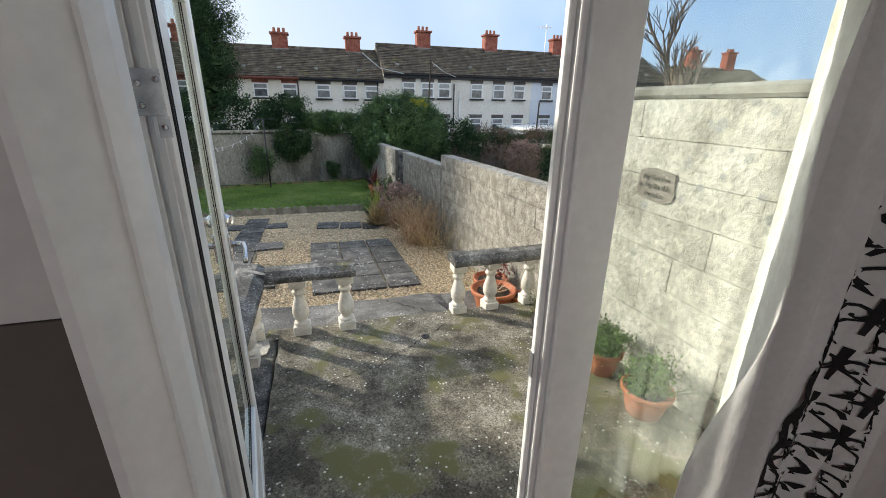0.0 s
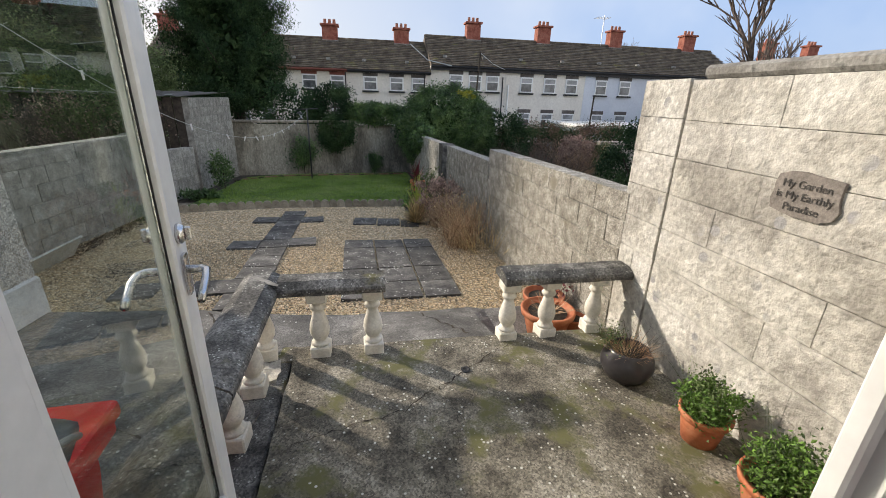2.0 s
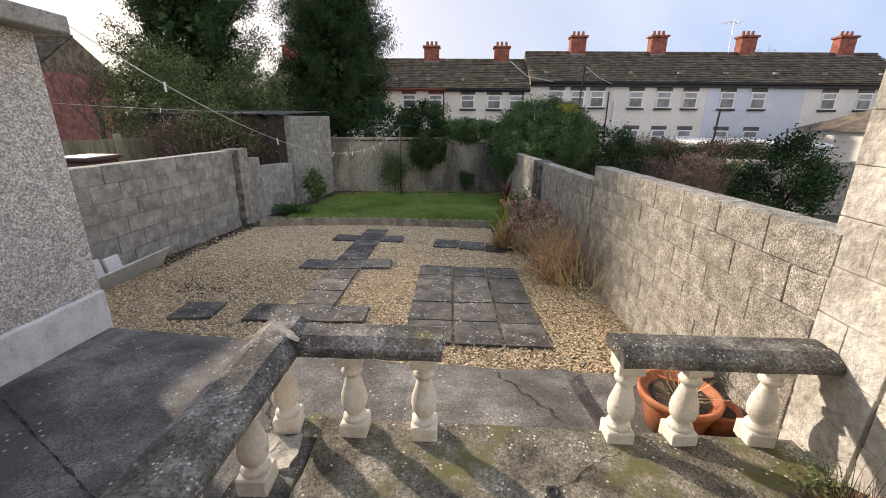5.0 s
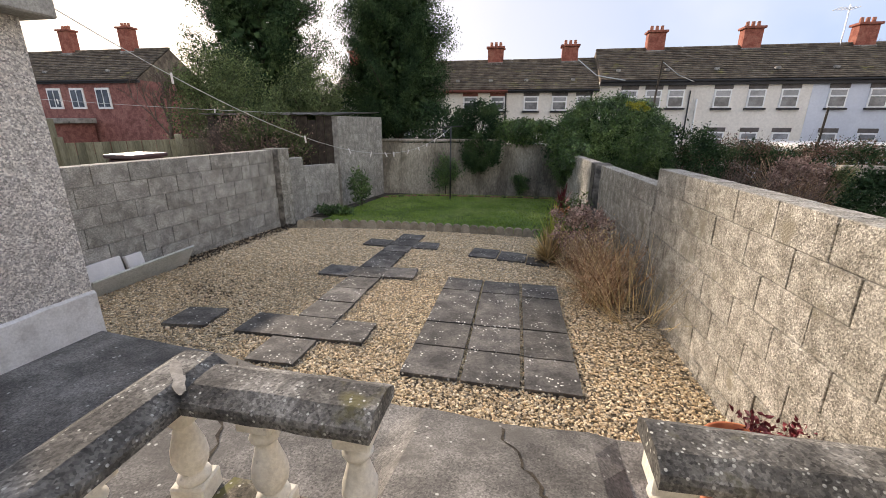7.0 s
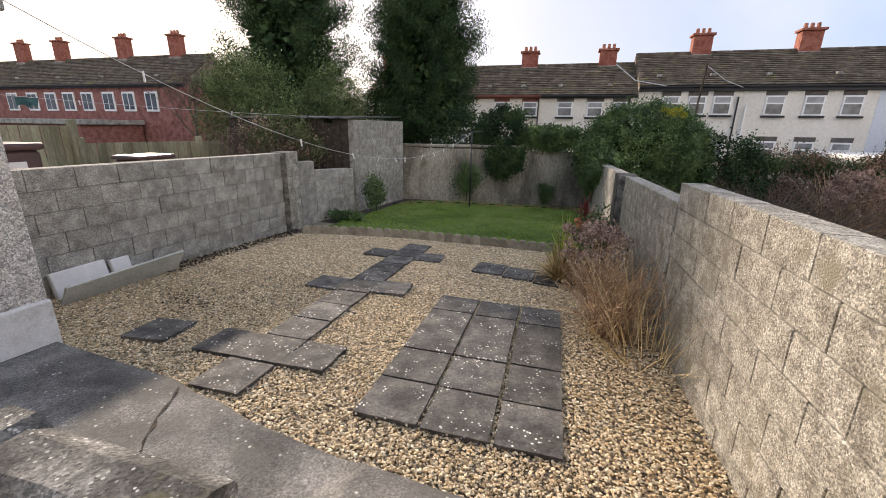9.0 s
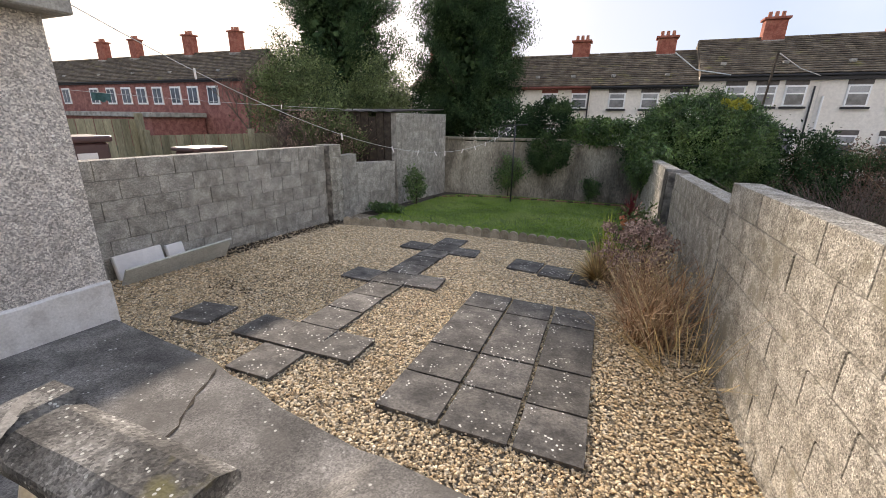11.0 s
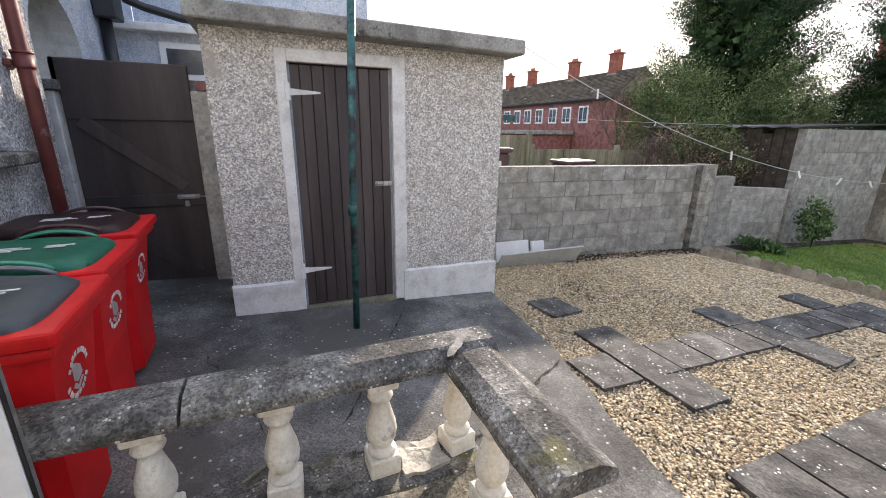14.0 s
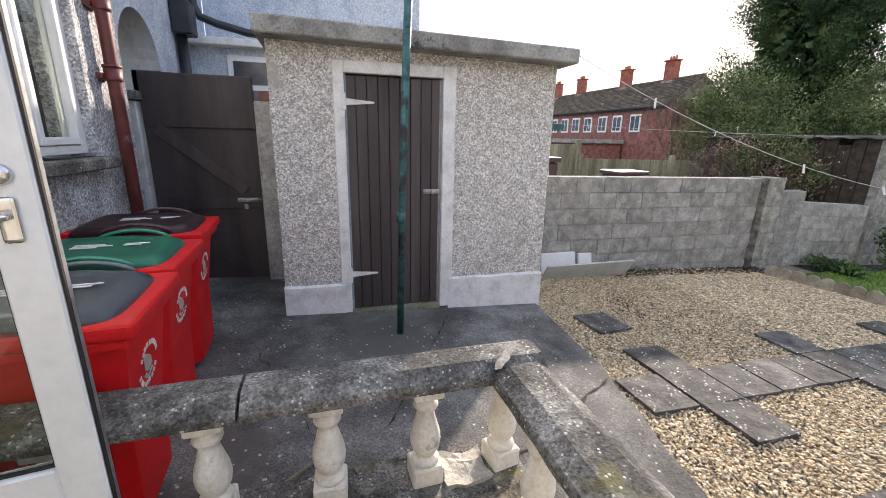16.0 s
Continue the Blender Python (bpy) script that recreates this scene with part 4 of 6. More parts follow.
tagged(part("post_cap", boxbm(GX - 0.12, GX + 0.12, -0.39, -0.21, 2.085, 2.17, 0.01), COPING), "small concrete cap on the gate post", "cap", kind="structure")
tagged(part("gate_post", boxbm(GX - 0.1, GX + 0.1, 0.8, 1.04, 0.0, 2.12, 0.015), CREAM), "cream rendered post beside the gate", "post")
br = boxbm(GX - 0.13, GX + 0.1, 0.86, 1.0, 2.122, 2.21, 0.005)
tagged(part("brick_stub", br, BRICK), "broken red brick on top of the post", "brick")

# ---- neighbouring house beyond the gate ----
nb = thing("neighbour_house", "pale roughcast neighbouring house with arched porch", "house")
bm = bmesh.new()
AX0, AX1, AZ = -5.12, -4.08, 2.47
NY = -0.3
addbox(bm, AX1, -3.5, -0.6, NY, 0, 5.0)
addbox(bm, -7.5, AX0, -0.6, NY, 0, 5.0)
n = 14
r = (AX1 - AX0) / 2
cx = (AX0 + AX1) / 2
for y in (-0.6, NY):
    arc = [bm.verts.new((cx + r * math.cos(math.pi * k / n), y, AZ + r * math.sin(math.pi * k / n))) for k in range(n + 1)]
    top = [bm.verts.new((cx + r * math.cos(math.pi * k / n), y, 5.0)) for k in range(n + 1)]
    for k in range(n):
        bm.faces.new((arc[k], arc[k + 1], top[k + 1], top[k]) if y > -0.4 else (arc[k + 1], arc[k], top[k], top[k + 1]))
part("wall", bm, DASH_BLUE, nb, "pale blue-grey roughcast wall")
bm = bmesh.new()
for k in range(n):
    a0, a1 = math.pi * k / n, math.pi * (k + 1) / n
    q = [bm.verts.new((cx + r * math.cos(a), y, AZ + r * math.sin(a))) for a, y in ((a0, NY + 0.004), (a1, NY + 0.004), (a1, -0.9), (a0, -0.9))]
    bm.faces.new(q)
for x in (AX0, AX1):
    bm.faces.new([bm.verts.new(p) for p in ((x, NY + 0.004, 0), (x, NY + 0.004, AZ), (x, -0.9, AZ), (x, -0.9, 0))])
part("arch_lining", bm, WHITE_PAINT, nb, "smooth white arch lining")
# near-black sheet behind the arch paints the porch's shaded depth
part("porch_back", boxbm(-5.6, -3.8, -1.6, -1.5, 0, 3.6), FASCIA, nb, "near-black sheet standing in for the porch's shade")
bm = bmesh.new()
addbox(bm, -9.0, -6.5, -0.3, 2.6, 0, 3.0)
part("wall", bm, DASH_BLUE, nb, "grey roughcast side extension")
part("soffit", boxbm(-9.0, -6.3, -0.296, 2.8, 3.0, 3.1, 0.01), WHITE_PAINT, nb, "white soffit board")
bm = bmesh.new()
addbox(bm, -9.2, -7.5, -0.29, 3.3, 3.1, 6.0)
part("wall", bm, DASH_BLUE, nb, "pale blue upper wall")
wv = part("window", boxbm(-6.5, -6.47, 0.17, 1.5, 1.9, 2.9, 0.004), UPVC, nb, "white framed window")
part("pane", boxbm(-6.469, -6.46, 0.25, 1.42, 2.5, 2.82), PANE_DARK, wv)
part("pane", boxbm(-6.469, -6.46, 0.25, 1.42, 1.98, 2.42), PANE_DARK, wv)
dp = thing("black_downpipe", "black plastic downpipe with hopper head", "downpipe")
part("pipe", tube([(-5.85, -0.22, 0.2), (-5.85, -0.22, 3.0)], 0.065, 12), PIPE_BLACK, dp, "", True)
part("hopper", boxbm(-6.0, -5.72, -0.296, -0.06, 3.0, 3.4, 0.02), PIPE_BLACK, dp)
dp2 = thing("black_downpipe", "black plastic pipe bending over the extension roof", "downpipe")
part("pipe", tube([(-6.4, -0.18, 4.2), (-6.4, -0.17, 3.5), (-6.4, -0.1, 3.36), (-6.4, 0.1, 3.29), (-6.4, 0.5, 3.2), (-6.4, 2.2, 3.14)], 0.055, 12), PIPE_BLACK, dp2, "", True)


# ---- wheelie bins ----
def bin_thing(lid_mat, colour, m):
    b = thing("wheelie_bin", f"red plastic wheelie bin with {colour} lid beside the wall", "wheelie bin", "row of wheelie bins", at=m)
    bm = bmesh.new()
    levels = [(0.44, 0.5, 0.03), (0.47, 0.53, 0.5), (0.52, 0.62, 0.86), (0.53, 0.635, 0.98)]
    rings = []
    for w, d, z in levels:
        c = 0.05
        ring = [(-w / 2 + c, -d / 2), (w / 2 - c, -d / 2), (w / 2, -d / 2 + c), (w / 2, d / 2 - c), (w / 2 - c, d / 2), (-w / 2 + c, d / 2), (-w / 2, d / 2 - c), (-w / 2, -d / 2 + c)]
        rings.append([bm.verts.new((x, y, z)) for x, y in ring])
    for a, q in zip(rings, rings[1:]):
        for k in range(8):
            bm.faces.new((a[k], a[(k + 1) % 8], q[(k + 1) % 8], q[k]))
    bm.faces.new(rings[0][::-1])
    bm.faces.new(rings[-1])
    body = part("body", bm, RED_BIN, b)
    part("rim", boxbm(-0.29, 0.29, -0.345, 0.375, 0.96, 1.022, 0.02, seg=3), RED_BIN, b)
    part("rim_flange", boxbm(-0.278, 0.278, -0.335, 0.35, 0.915, 0.9595, 0.012, seg=2), RED_BIN, b)
    bm = bmesh.new()
    nx_, ny_ = 18, 20

    def lid_z(u, v):
        """Flat-topped lid falling to the front, with a recessed panel and side arches."""
        dome = 0.062 * (1 - abs(u) ** 8) * (1 - abs(v) ** 10) - 0.02 * (v + 1) * 0.5
        panel = -0.01 if abs(u) < 0.72 and -0.62 < v < 0.7 else 0.0
        arch = 0.026 * max(0.0, abs(u) - 0.7) / 0.3 * math.exp(-((v - 0.12) / 0.36) ** 2)
        return 1.027 + dome + panel + arch

    g = []
    for j in range(ny_ + 1):
        for i in range(nx_ + 1):
            u, v = i / nx_ * 2 - 1, j / ny_ * 2 - 1
            k = 1 - 0.16 * max(0, v) ** 4 - 0.05 * max(0, -v) ** 4
            g.append(bm.verts.new((0.285 * u * k, -0.02 + 0.345 * v * (1 - 0.08 * abs(u) ** 4), lid_z(u, v))))
    for j in range(ny_):
        for i in range(nx_):
            a = j * (nx_ + 1) + i
            bm.faces.new((g[a], g[a + 1], g[a + nx_ + 2], g[a + nx_ + 1]))
    bmesh.ops.solidify(bm, geom=bm.faces[:], thickness=0.008)
    lid = part("lid", bm, lid_mat, b, f"{colour} plastic lid", True)
    for sg in (-1, 1):
        arc = [(sg * 0.276, -0.16 + 0.03 * q, 1.045 + 0.05 * math.sin(math.pi * q / 12) ** 0.7) for q in range(13)]
        part("lid_grip", tube(arc, 0.011, 8), lid_mat, lid, "", True)
    for x0, x1, y in ((-0.17, -0.04, -0.04), (-0.17, 0.0, -0.015), (-0.17, -0.06, 0.01), (0.05, 0.16, -0.04), (0.05, 0.13, -0.015)):
        zz = lid_z(0.0, (y + 0.03) / 0.345)
        part("marking", boxbm(y, y + 0.013, x0 + 0.02, x1 + 0.02, zz + 0.006, zz + 0.009), WHITE_MARK, lid, "white printed line")
    part("hinge_bar", tube([(-0.25, -0.37, 1.03), (0.25, -0.37, 1.03)], 0.016, 10), RED_BIN, b, "", True)
    for x in (-0.24, 0.24):
        part("hinge_lug", boxbm(x - 0.02, x + 0.02, -0.39, -0.33, 0.99, 1.05, 0.006), RED_BIN, b)
        wl = tube([(x - 0.025, -0.27, 0.1), (x + 0.025, -0.27, 0.1)], 0.1, 20)
        part("wheel", wl, GASKET, b, "black rubber wheel")
    # round emblem on the sloping front: ring of short bars round a plain pointed shape
    front = lambda x, z: (x, 0.2675 + 0.125 * (z - 0.5), z)
    bm = bmesh.new()
    for k in range(22):
        if k in (0, 1, 11, 12):
            continue
        a = 2 * math.pi * k / 22
        cx_, cz_ = 0.092 * math.cos(a), 0.7 + 0.092 * math.sin(a)
        bm.faces.new([bm.verts.new(front(cx_ + p * math.cos(a) - q * math.sin(a), cz_ + p * math.sin(a) + q * math.cos(a))) for p, q in ((-0.011, -0.009), (0.011, -0.009), (0.011, 0.009), (-0.011, 0.009))])
    bmesh.ops.recalc_face_normals(bm, faces=bm.faces[:])
    bmesh.ops.solidify(bm, geom=bm.faces[:], thickness=0.002)
    tagged(part("marking", bm, WHITE_MARK, body, "white printed ring of bars"), kind="stuff")
    for shape in (((-0.055, 0.655), (0.0, 0.622), (0.052, 0.66), (0.03, 0.672), (0.0, 0.645), (-0.035, 0.668)), ((-0.045, 0.68), (0.0, 0.66), (0.04, 0.685), (0.06, 0.77), (0.02, 0.755), (-0.025, 0.725))):
        bm = bmesh.new()
        bm.faces.new([bm.verts.new(front(x, z)) for x, z in shape])
        bmesh.ops.solidify(bm, geom=bm.faces[:], thickness=0.002)
        part("marking", bm, WHITE_MARK, body, "plain white pointed emblem")
    return b


for x, y, mat, colour, tilt in ((-1.14, 0.39, LID_GREY, "slate grey", 3), (-1.78, 0.34, LID_GREEN, "green", 2), (-2.48, 0.29, LID_BROWN, "brown", 3)):
    bin_thing(mat, colour, pose(x, y, slab_z(x, y) + 0.005, 0, 0, tilt) @ Matrix.Diagonal((1.08, 1.02, 0.965, 1)))

# ---- washing pole by the landing ----
pole = thing("clothes_pole", "green metal clothes pole with chipped paint", "clothes pole")
part("tube", tube([(-2.6, 2.04, slab_z(-2.6, 2.04)), (-2.56, 2.06, 1.5), (-2.53, 2.13, 3.4)], 0.03, 14), GREEN_PAINT, pole, "", True)
part("collar", tube([(-2.565, 2.045, 1.12), (-2.563, 2.045, 1.2)], 0.037, 14), GREEN_PAINT, pole, "", True)


# ---- cream side wall, block walls ----
def block_mesh(name, lx, ly, lz, seed, mat, rough=0.004):
    bm = bmesh.new()
    addbox(bm, -lx / 2, lx / 2, -ly / 2, ly / 2, -lz / 2, lz / 2)
    bmesh.ops.bevel(bm, geom=bm.edges[:], offset=0.0015 if mat is CREAM else 0.004, segments=1, affect="EDGES")
    for v in bm.verts:
        v.co += Vector((noise.noise(v.co * 9 + Vector((seed, 0, 0))), noise.noise(v.co * 9 + Vector((0, seed, 3))), noise.noise(v.co * 9 + Vector((5, 0, seed))))) * rough
    me = bpy.data.meshes.new(name)
    bm.to_mesh(me)
    bm.free()
    me.materials.append(mat)
    return me


LATER = []   # single pieces of walls and paving are laid at the end of the file


def block_wall(name, label, a, b, z_top, courses, thick, mat, core_mat, bh=0.225, bl=0.45, shift=0.0, gap=0.008):
    """A wall of separate blocks from a to b in plan; z_top(s) is the height of the top along it, 0..1."""
    a, b = Vector((*a, 0)), Vector((*b, 0))
    d = b - a
    ln = d.length
    ang = math.atan2(d.y, d.x)
    bm = bmesh.new()
    for k in range(10):
        s0, s1 = k / 10, (k + 1) / 10
        p, q = a + d * s0, a + d * s1
        nrm = Vector((-d.y, d.x, 0)).normalized() * (thick / 2 - 0.012)
        vs = []
        for pt, s in ((p, s0), (q, s1)):
            for sg in (-1, 1):
                for z in (z_top(s) - courses * bh, z_top(s) - 0.01):
                    w = pt + nrm * sg
                    vs.append(bm.verts.new((w.x, w.y, z)))
        for f in ((0, 1, 5, 4), (2, 6, 7, 3), (1, 3, 7, 5), (0, 4, 6, 2)) + (((0, 2, 3, 1),) if k == 0 else ()) + (((4, 5, 7, 6),) if k == 9 else ()):
            bm.faces.new([vs[i] for i in f])
    bmesh.ops.recalc_face_normals(bm, faces=bm.faces[:])
    wall = tagged(part(name, bm, core_mat), label, "wall", kind="structure")
    LATER.append((wall, a, d, ln, ang, z_top, courses, thick, mat, bh, bl, shift, gap))
    return wall


LWX = -4.25
block_wall("wall_left", "grey concrete block garden wall in shade", (LWX - 0.1, 3.0), (LWX - 0.1, 8.2), lambda s: 1.335 - 0.07 * s, 7, 0.2, BLOCK, MORTAR_MID)
block_wall("wall_left_step", "lower stepped stretch of grey block wall", (LWX - 0.1, 8.55), (LWX - 0.1, 9.25), lambda s: 1.05, 7, 0.2, BLOCK, MORTAR_MID, bl=0.35)
block_wall("wall_left_far", "low stretch of grey block wall by the lawn", (LWX - 0.1, 9.25), (LWX - 0.06, 10.86), lambda s: 0.86 - 0.1 * s, 6, 0.2, BLOCK, MORTAR_MID, shift=0.2)
block_wall("wall_pier", "pale block pier at the step of the wall", (LWX - 0.05, 8.2), (LWX - 0.05, 8.55), lambda s: 1.28, 8, 0.34, BLOCK_SUN, MORTAR, bl=0.35)
block_wall("wall_tall", "tall grey block end wall of a lean-to", (LWX, 10.86), (LWX + 0.06, 13.85), lambda s: 1.9, 12, 0.2, BLOCK, MORTAR_MID)
RW = lambda y: 1.86 - 0.024 * (y - 3.7)
block_wall("wall_right", "sunlit buff concrete block garden wall", (RW(2.35) + 0.1, 2.35), (RW(5.78) + 0.1, 5.78), lambda s: 1.41 - 0.07 * s, 8, 0.2, BLOCK_SUN, MORTAR)
block_wall("wall_right_far", "lower buff block wall running to the back", (RW(5.78) + 0.1, 5.78), (RW(8.8) + 0.1, 8.8), lambda s: 1.16 - 0.094 * s, 8, 0.2, BLOCK_SUN, MORTAR, shift=0.2)
# grey block replaces the buff one, standing in for shade on this stretch
block_wall("wall_right_back", "block wall running to the back corner, greyed for shade", (RW(8.8) + 0.1, 8.8), (RW(15.4) + 0.1, 15.4), lambda s: 1.066 - 0.206 * s, 8, 0.2, BLOCK, MORTAR, shift=0.1)
# pier laid in the darkened block, its shaded face put into the colour
block_wall("wall_right_pier", "block pier in the side wall, coloured dark for shade", (RW(8.8) + 0.04, 8.8), (RW(9.15) + 0.04, 9.15), lambda s: 1.09, 8, 0.3, BLOCK_SHADED, MORTAR, bl=0.35)
block_wall("wall_cream", "cream-painted block wall beside the landing", (2.0, -0.05), (2.0, 1.955), lambda s: 2.19, 9, 0.2, CREAM, CREAM_JOINT, bh=0.235, bl=0.46, gap=0.005)
block_wall("wall_cream_end", "end stretch of the cream wall past a crack", (2.0, 1.975), (2.0, 2.4), lambda s: 2.2, 9, 0.2, CREAM, CREAM_JOINT, bh=0.237, bl=0.425, gap=0.005)
bm = boxbm(1.93, 2.15, -0.05, 1.93, 2.195, 2.27, 0.02)
tagged(part("coping_cream_wall", bm, CONC_ROOF), "rounded grey cement coping on the cream wall", "coping", kind="structure")
bm = bmesh.new()
bw0, bw1 = Vector((-4.3, 13.85, 0)), Vector((1.75, 15.45, 0))
dd = (bw1 - bw0)
ang = math.atan2(dd.y, dd.x)
mm = Matrix.Translation(bw0) @ Matrix.Rotation(ang, 4, "Z")
for i, (s0, s1) in enumerate(((0, 0.8), (0.8, 4.2), (4.2, 5.4), (5.4, dd.length))):
    addbox(bm, s0 + 0.004, s1 - 0.004, 0.0 - 0.01 * (i % 2), 0.2, -0.9, 1.16 - 0.04 * i, mm)
back = tagged(part("wall_back", bm, BACK_WALL), "stained rendered wall at the end of the garden", "wall", kind="structure")
tagged(part("coping_back_wall", boxbm(0, 4.2, -0.04, 0.24, 1.16, 1.24, 0.015, mm), BACK_WALL), "mossy cement coping on the back wall", "coping", kind="structure")

# plaque on the cream wall with its writing
pq = thing("wall_plaque", "rough stone plaque with lettering hung on the wall", "plaque")
bm = bmesh.new()
random.seed(3)
out = []
for k in range(18):
    a = 2 * math.pi * k / 18
    ca, sa = math.cos(a), math.sin(a)
    rr = 1 / max(abs(ca), abs(sa)) ** 0.75 * random.uniform(0.92, 1.05)
    out.append(bm.verts.new((1.885, 1.1 + 0.155 * ca * rr, 1.67 + 0.105 * sa * rr)))
bm.faces.new(out)
bmesh.ops.recalc_face_normals(bm, faces=bm.faces[:])
ext = bmesh.ops.extrude_face_region(bm, geom=bm.faces[:])["geom"]
bmesh.ops.translate(bm, vec=(0.02, 0, 0), verts=[g for g in ext if isinstance(g, bmesh.types.BMVert)])
part("stone", bm, PLAQUE, pq)
for line, z in (("My Garden", 1.715), ("is My Earthly", 1.662), ("Paradise", 1.608)):
    cu = bpy.data.curves.new("lettering", "FONT")
    cu.body, cu.size, cu.align_x, cu.align_y, cu.extrude = line, 0.05, "CENTER", "CENTER", 0.001
    ob = new("lettering", cu)
    cu.materials.append(PLAQUE_INK)
    ob.parent = pq
    ob.matrix_world = pose(1.882, 1.1, z, 90, 0, -90)

# cement sheet and offcuts by the wall
sh = bmesh.new()
addbox(sh, -0.012, 0.012, 4.2, 5.55, -0.05, 0.26)
bmesh.ops.rotate(sh, verts=sh.verts, cent=(0, 0, 0), matrix=Matrix.Rotation(radians(32), 3, "Y"))
bmesh.ops.translate(sh, verts=sh.verts, vec=(LWX + 0.28, 0.02, -0.03))
tagged(part("cement_sheet", sh, SHEET_GREY), "pale grey cement sheet leaning on the block wall", "sheet")
for y0, y1, h in ((4.3, 4.85, 0.3), (4.9, 5.12, 0.27)):
    b2 = boxbm(-0.03, 0.03, y0, y1, 0, h, 0.01)
    bmesh.ops.rotate(b2, verts=b2.verts, cent=(0, 0, 0), matrix=Matrix.Rotation(radians(-12), 3, "Y"))
    bmesh.ops.translate(b2, verts=b2.verts, vec=(LWX + 0.1, 0, gz(LWX, 4.7) + 0.0))
    tagged(part("polystyrene_block", b2, WHITE_MARK), "broken white insulation block leaning on the wall", "block")


# ---- pots ----
def pot(name, label, x, y, z, r, h, mat, group="", dark=False):
    p = thing(name, label, "flower pot", group, at=pose(x, y, z))
    if dark:
        prof = [(r * 0.55, 0), (r * 0.8, h * 0.15), (r * 0.98, h * 0.42), (r, h * 0.58), (r * 0.93, h * 0.78), (r * 0.78, h * 0.93), (r * 0.76, h), (r * 0.7, h), (r * 0.72, h * 0.9), (r * 0.4, h * 0.86)]
    else:
        prof = [(r * 0.68, 0), (r * 0.9, h * 0.78), (r * 0.9, h * 0.8), (r * 1.0, h * 0.81), (r * 1.03, h * 0.98), (r * 1.0, h), (r * 0.92, h), (r * 0.88, h * 0.86), (r * 0.4, h * 0.84)]
    part("vessel", lathe(prof, 32), mat, p, "", True)
    part("soil", lathe([(r * 0.72, h * 0.86), (r * 0.73, h * 0.88), (r * 0.3, h * 0.9)], 24), SOIL, p, "dark potting soil")
    return p, z + h * 0.88


def twigs(name, x, y, z, n, r, h, mat, parent, lean=0.5, thick=0.004, seg=4, local=True):
    v, f = [], []
    for _ in range(n):
        a, q = rng.uniform(0, 6.28), rng.uniform(0, 1) ** 0.5
        px, py = r * 0.4 * q * math.cos(a), r * 0.4 * q * math.sin(a)
        dx, dy = lean * r * q * math.cos(a + rng.normal() * 0.5), lean * r * q * math.sin(a + rng.normal() * 0.5)
        hh = h * rng.uniform(0.5, 1.0)
        bend = rng.normal(size=2) * 0.12 * hh
        prev = None
        for s in range(seg + 1):
            t = s / seg
            c = (px + dx * t + bend[0] * t * t, py + dy * t + bend[1] * t * t, hh * t * (1 - 0.12 * t))
            th = thick * (1 - 0.8 * t)
            b = len(v)
            for k in range(3):
                v.append((x + c[0] + th * math.cos(2.09 * k), y + c[1] + th * math.sin(2.09 * k), z + c[2]))
            if prev is not None:
                f += [(prev + k, prev + (k + 1) % 3, b + (k + 1) % 3, b + k) for k in range(3)]
            prev = b
    return soup(name, v, f, mat, parent)


p, zt = pot("flower_pot", "round dark glazed pot of dry stems on the landing", 1.6, 1.64, landing_z(1.6, 1.64), 0.17, 0.225, POT_DARK, dark=True)
twigs("stem_tangle", 0, 0, 0.19, 220, 0.24, 0.11, TWIG, p, 0.5, 0.002)
twigs("dry_tangle", 0, 0, 0.19, 60, 0.26, 0.2, BARK, p, 0.6, 0.002)
leaves("leaves", rng.normal(size=(420, 3)) * (0.05, 0.05, 0.045) + (-0.09, 0.07, 0.27), 0.016, LEAF_OLIVE, p)
for x, y, r, h, lab in ((1.68, 1.07, 0.128, 0.19, "terracotta pot of leafy green plant on the landing"), (1.66, 0.63, 0.152, 0.18, "terracotta pot of low clipped green plant")):
    p, zt = pot("flower_pot", lab, x, y, landing_z(x, y), r, h, TERRA)
    if r < 0.16:
        leaves("leaves", blob_points(2200, (0, 0.0, h + 0.07), (0.13, 0.13, 0.11), 34), 0.024, LEAF_BRIGHT, p)
        leaves("pale_leaves", blob_points(800, (0.02, 0.0, h + 0.1), (0.14, 0.14, 0.12), 24), 0.02, LEAF_OLIVE, p)
        twigs("stem_tangle", 0, 0, h * 0.85, 60, 0.3, 0.24, LEAF_OLIVE, p, 0.8, 0.002)
    else:
        leaves("leaves", blob_points(3000, (0, 0, h + 0.0), (0.13, 0.13, 0.04), 60), 0.014, LEAF_BRIGHT, p)
p, zt = pot("flower_pot", "large terracotta pot of soil behind the balusters", 1.52, 2.68, slab_z(1.52, 2.68), 0.24, 0.27, TERRA)
twigs("stem_tangle", 0, 0, 0.25, 40, 0.25, 0.14, TWIG, p, 0.8, 0.004)
p, zt = pot("flower_pot", "terracotta pot with purple-leaved plant near the wall", 1.62, 3.0, slab_z(1.62, 3.0), 0.2, 0.27, TERRA)
leaves("leaves", blob_points(260, (0.1, 0.0, 0.36), (0.12, 0.12, 0.1), 20), 0.035, LEAF_RED, p)
p, zt = pot("flower_pot", "small terracotta pot with dry stems by the wall", 1.76, 2.62, slab_z(1.76, 2.62), 0.11, 0.2, TERRA)

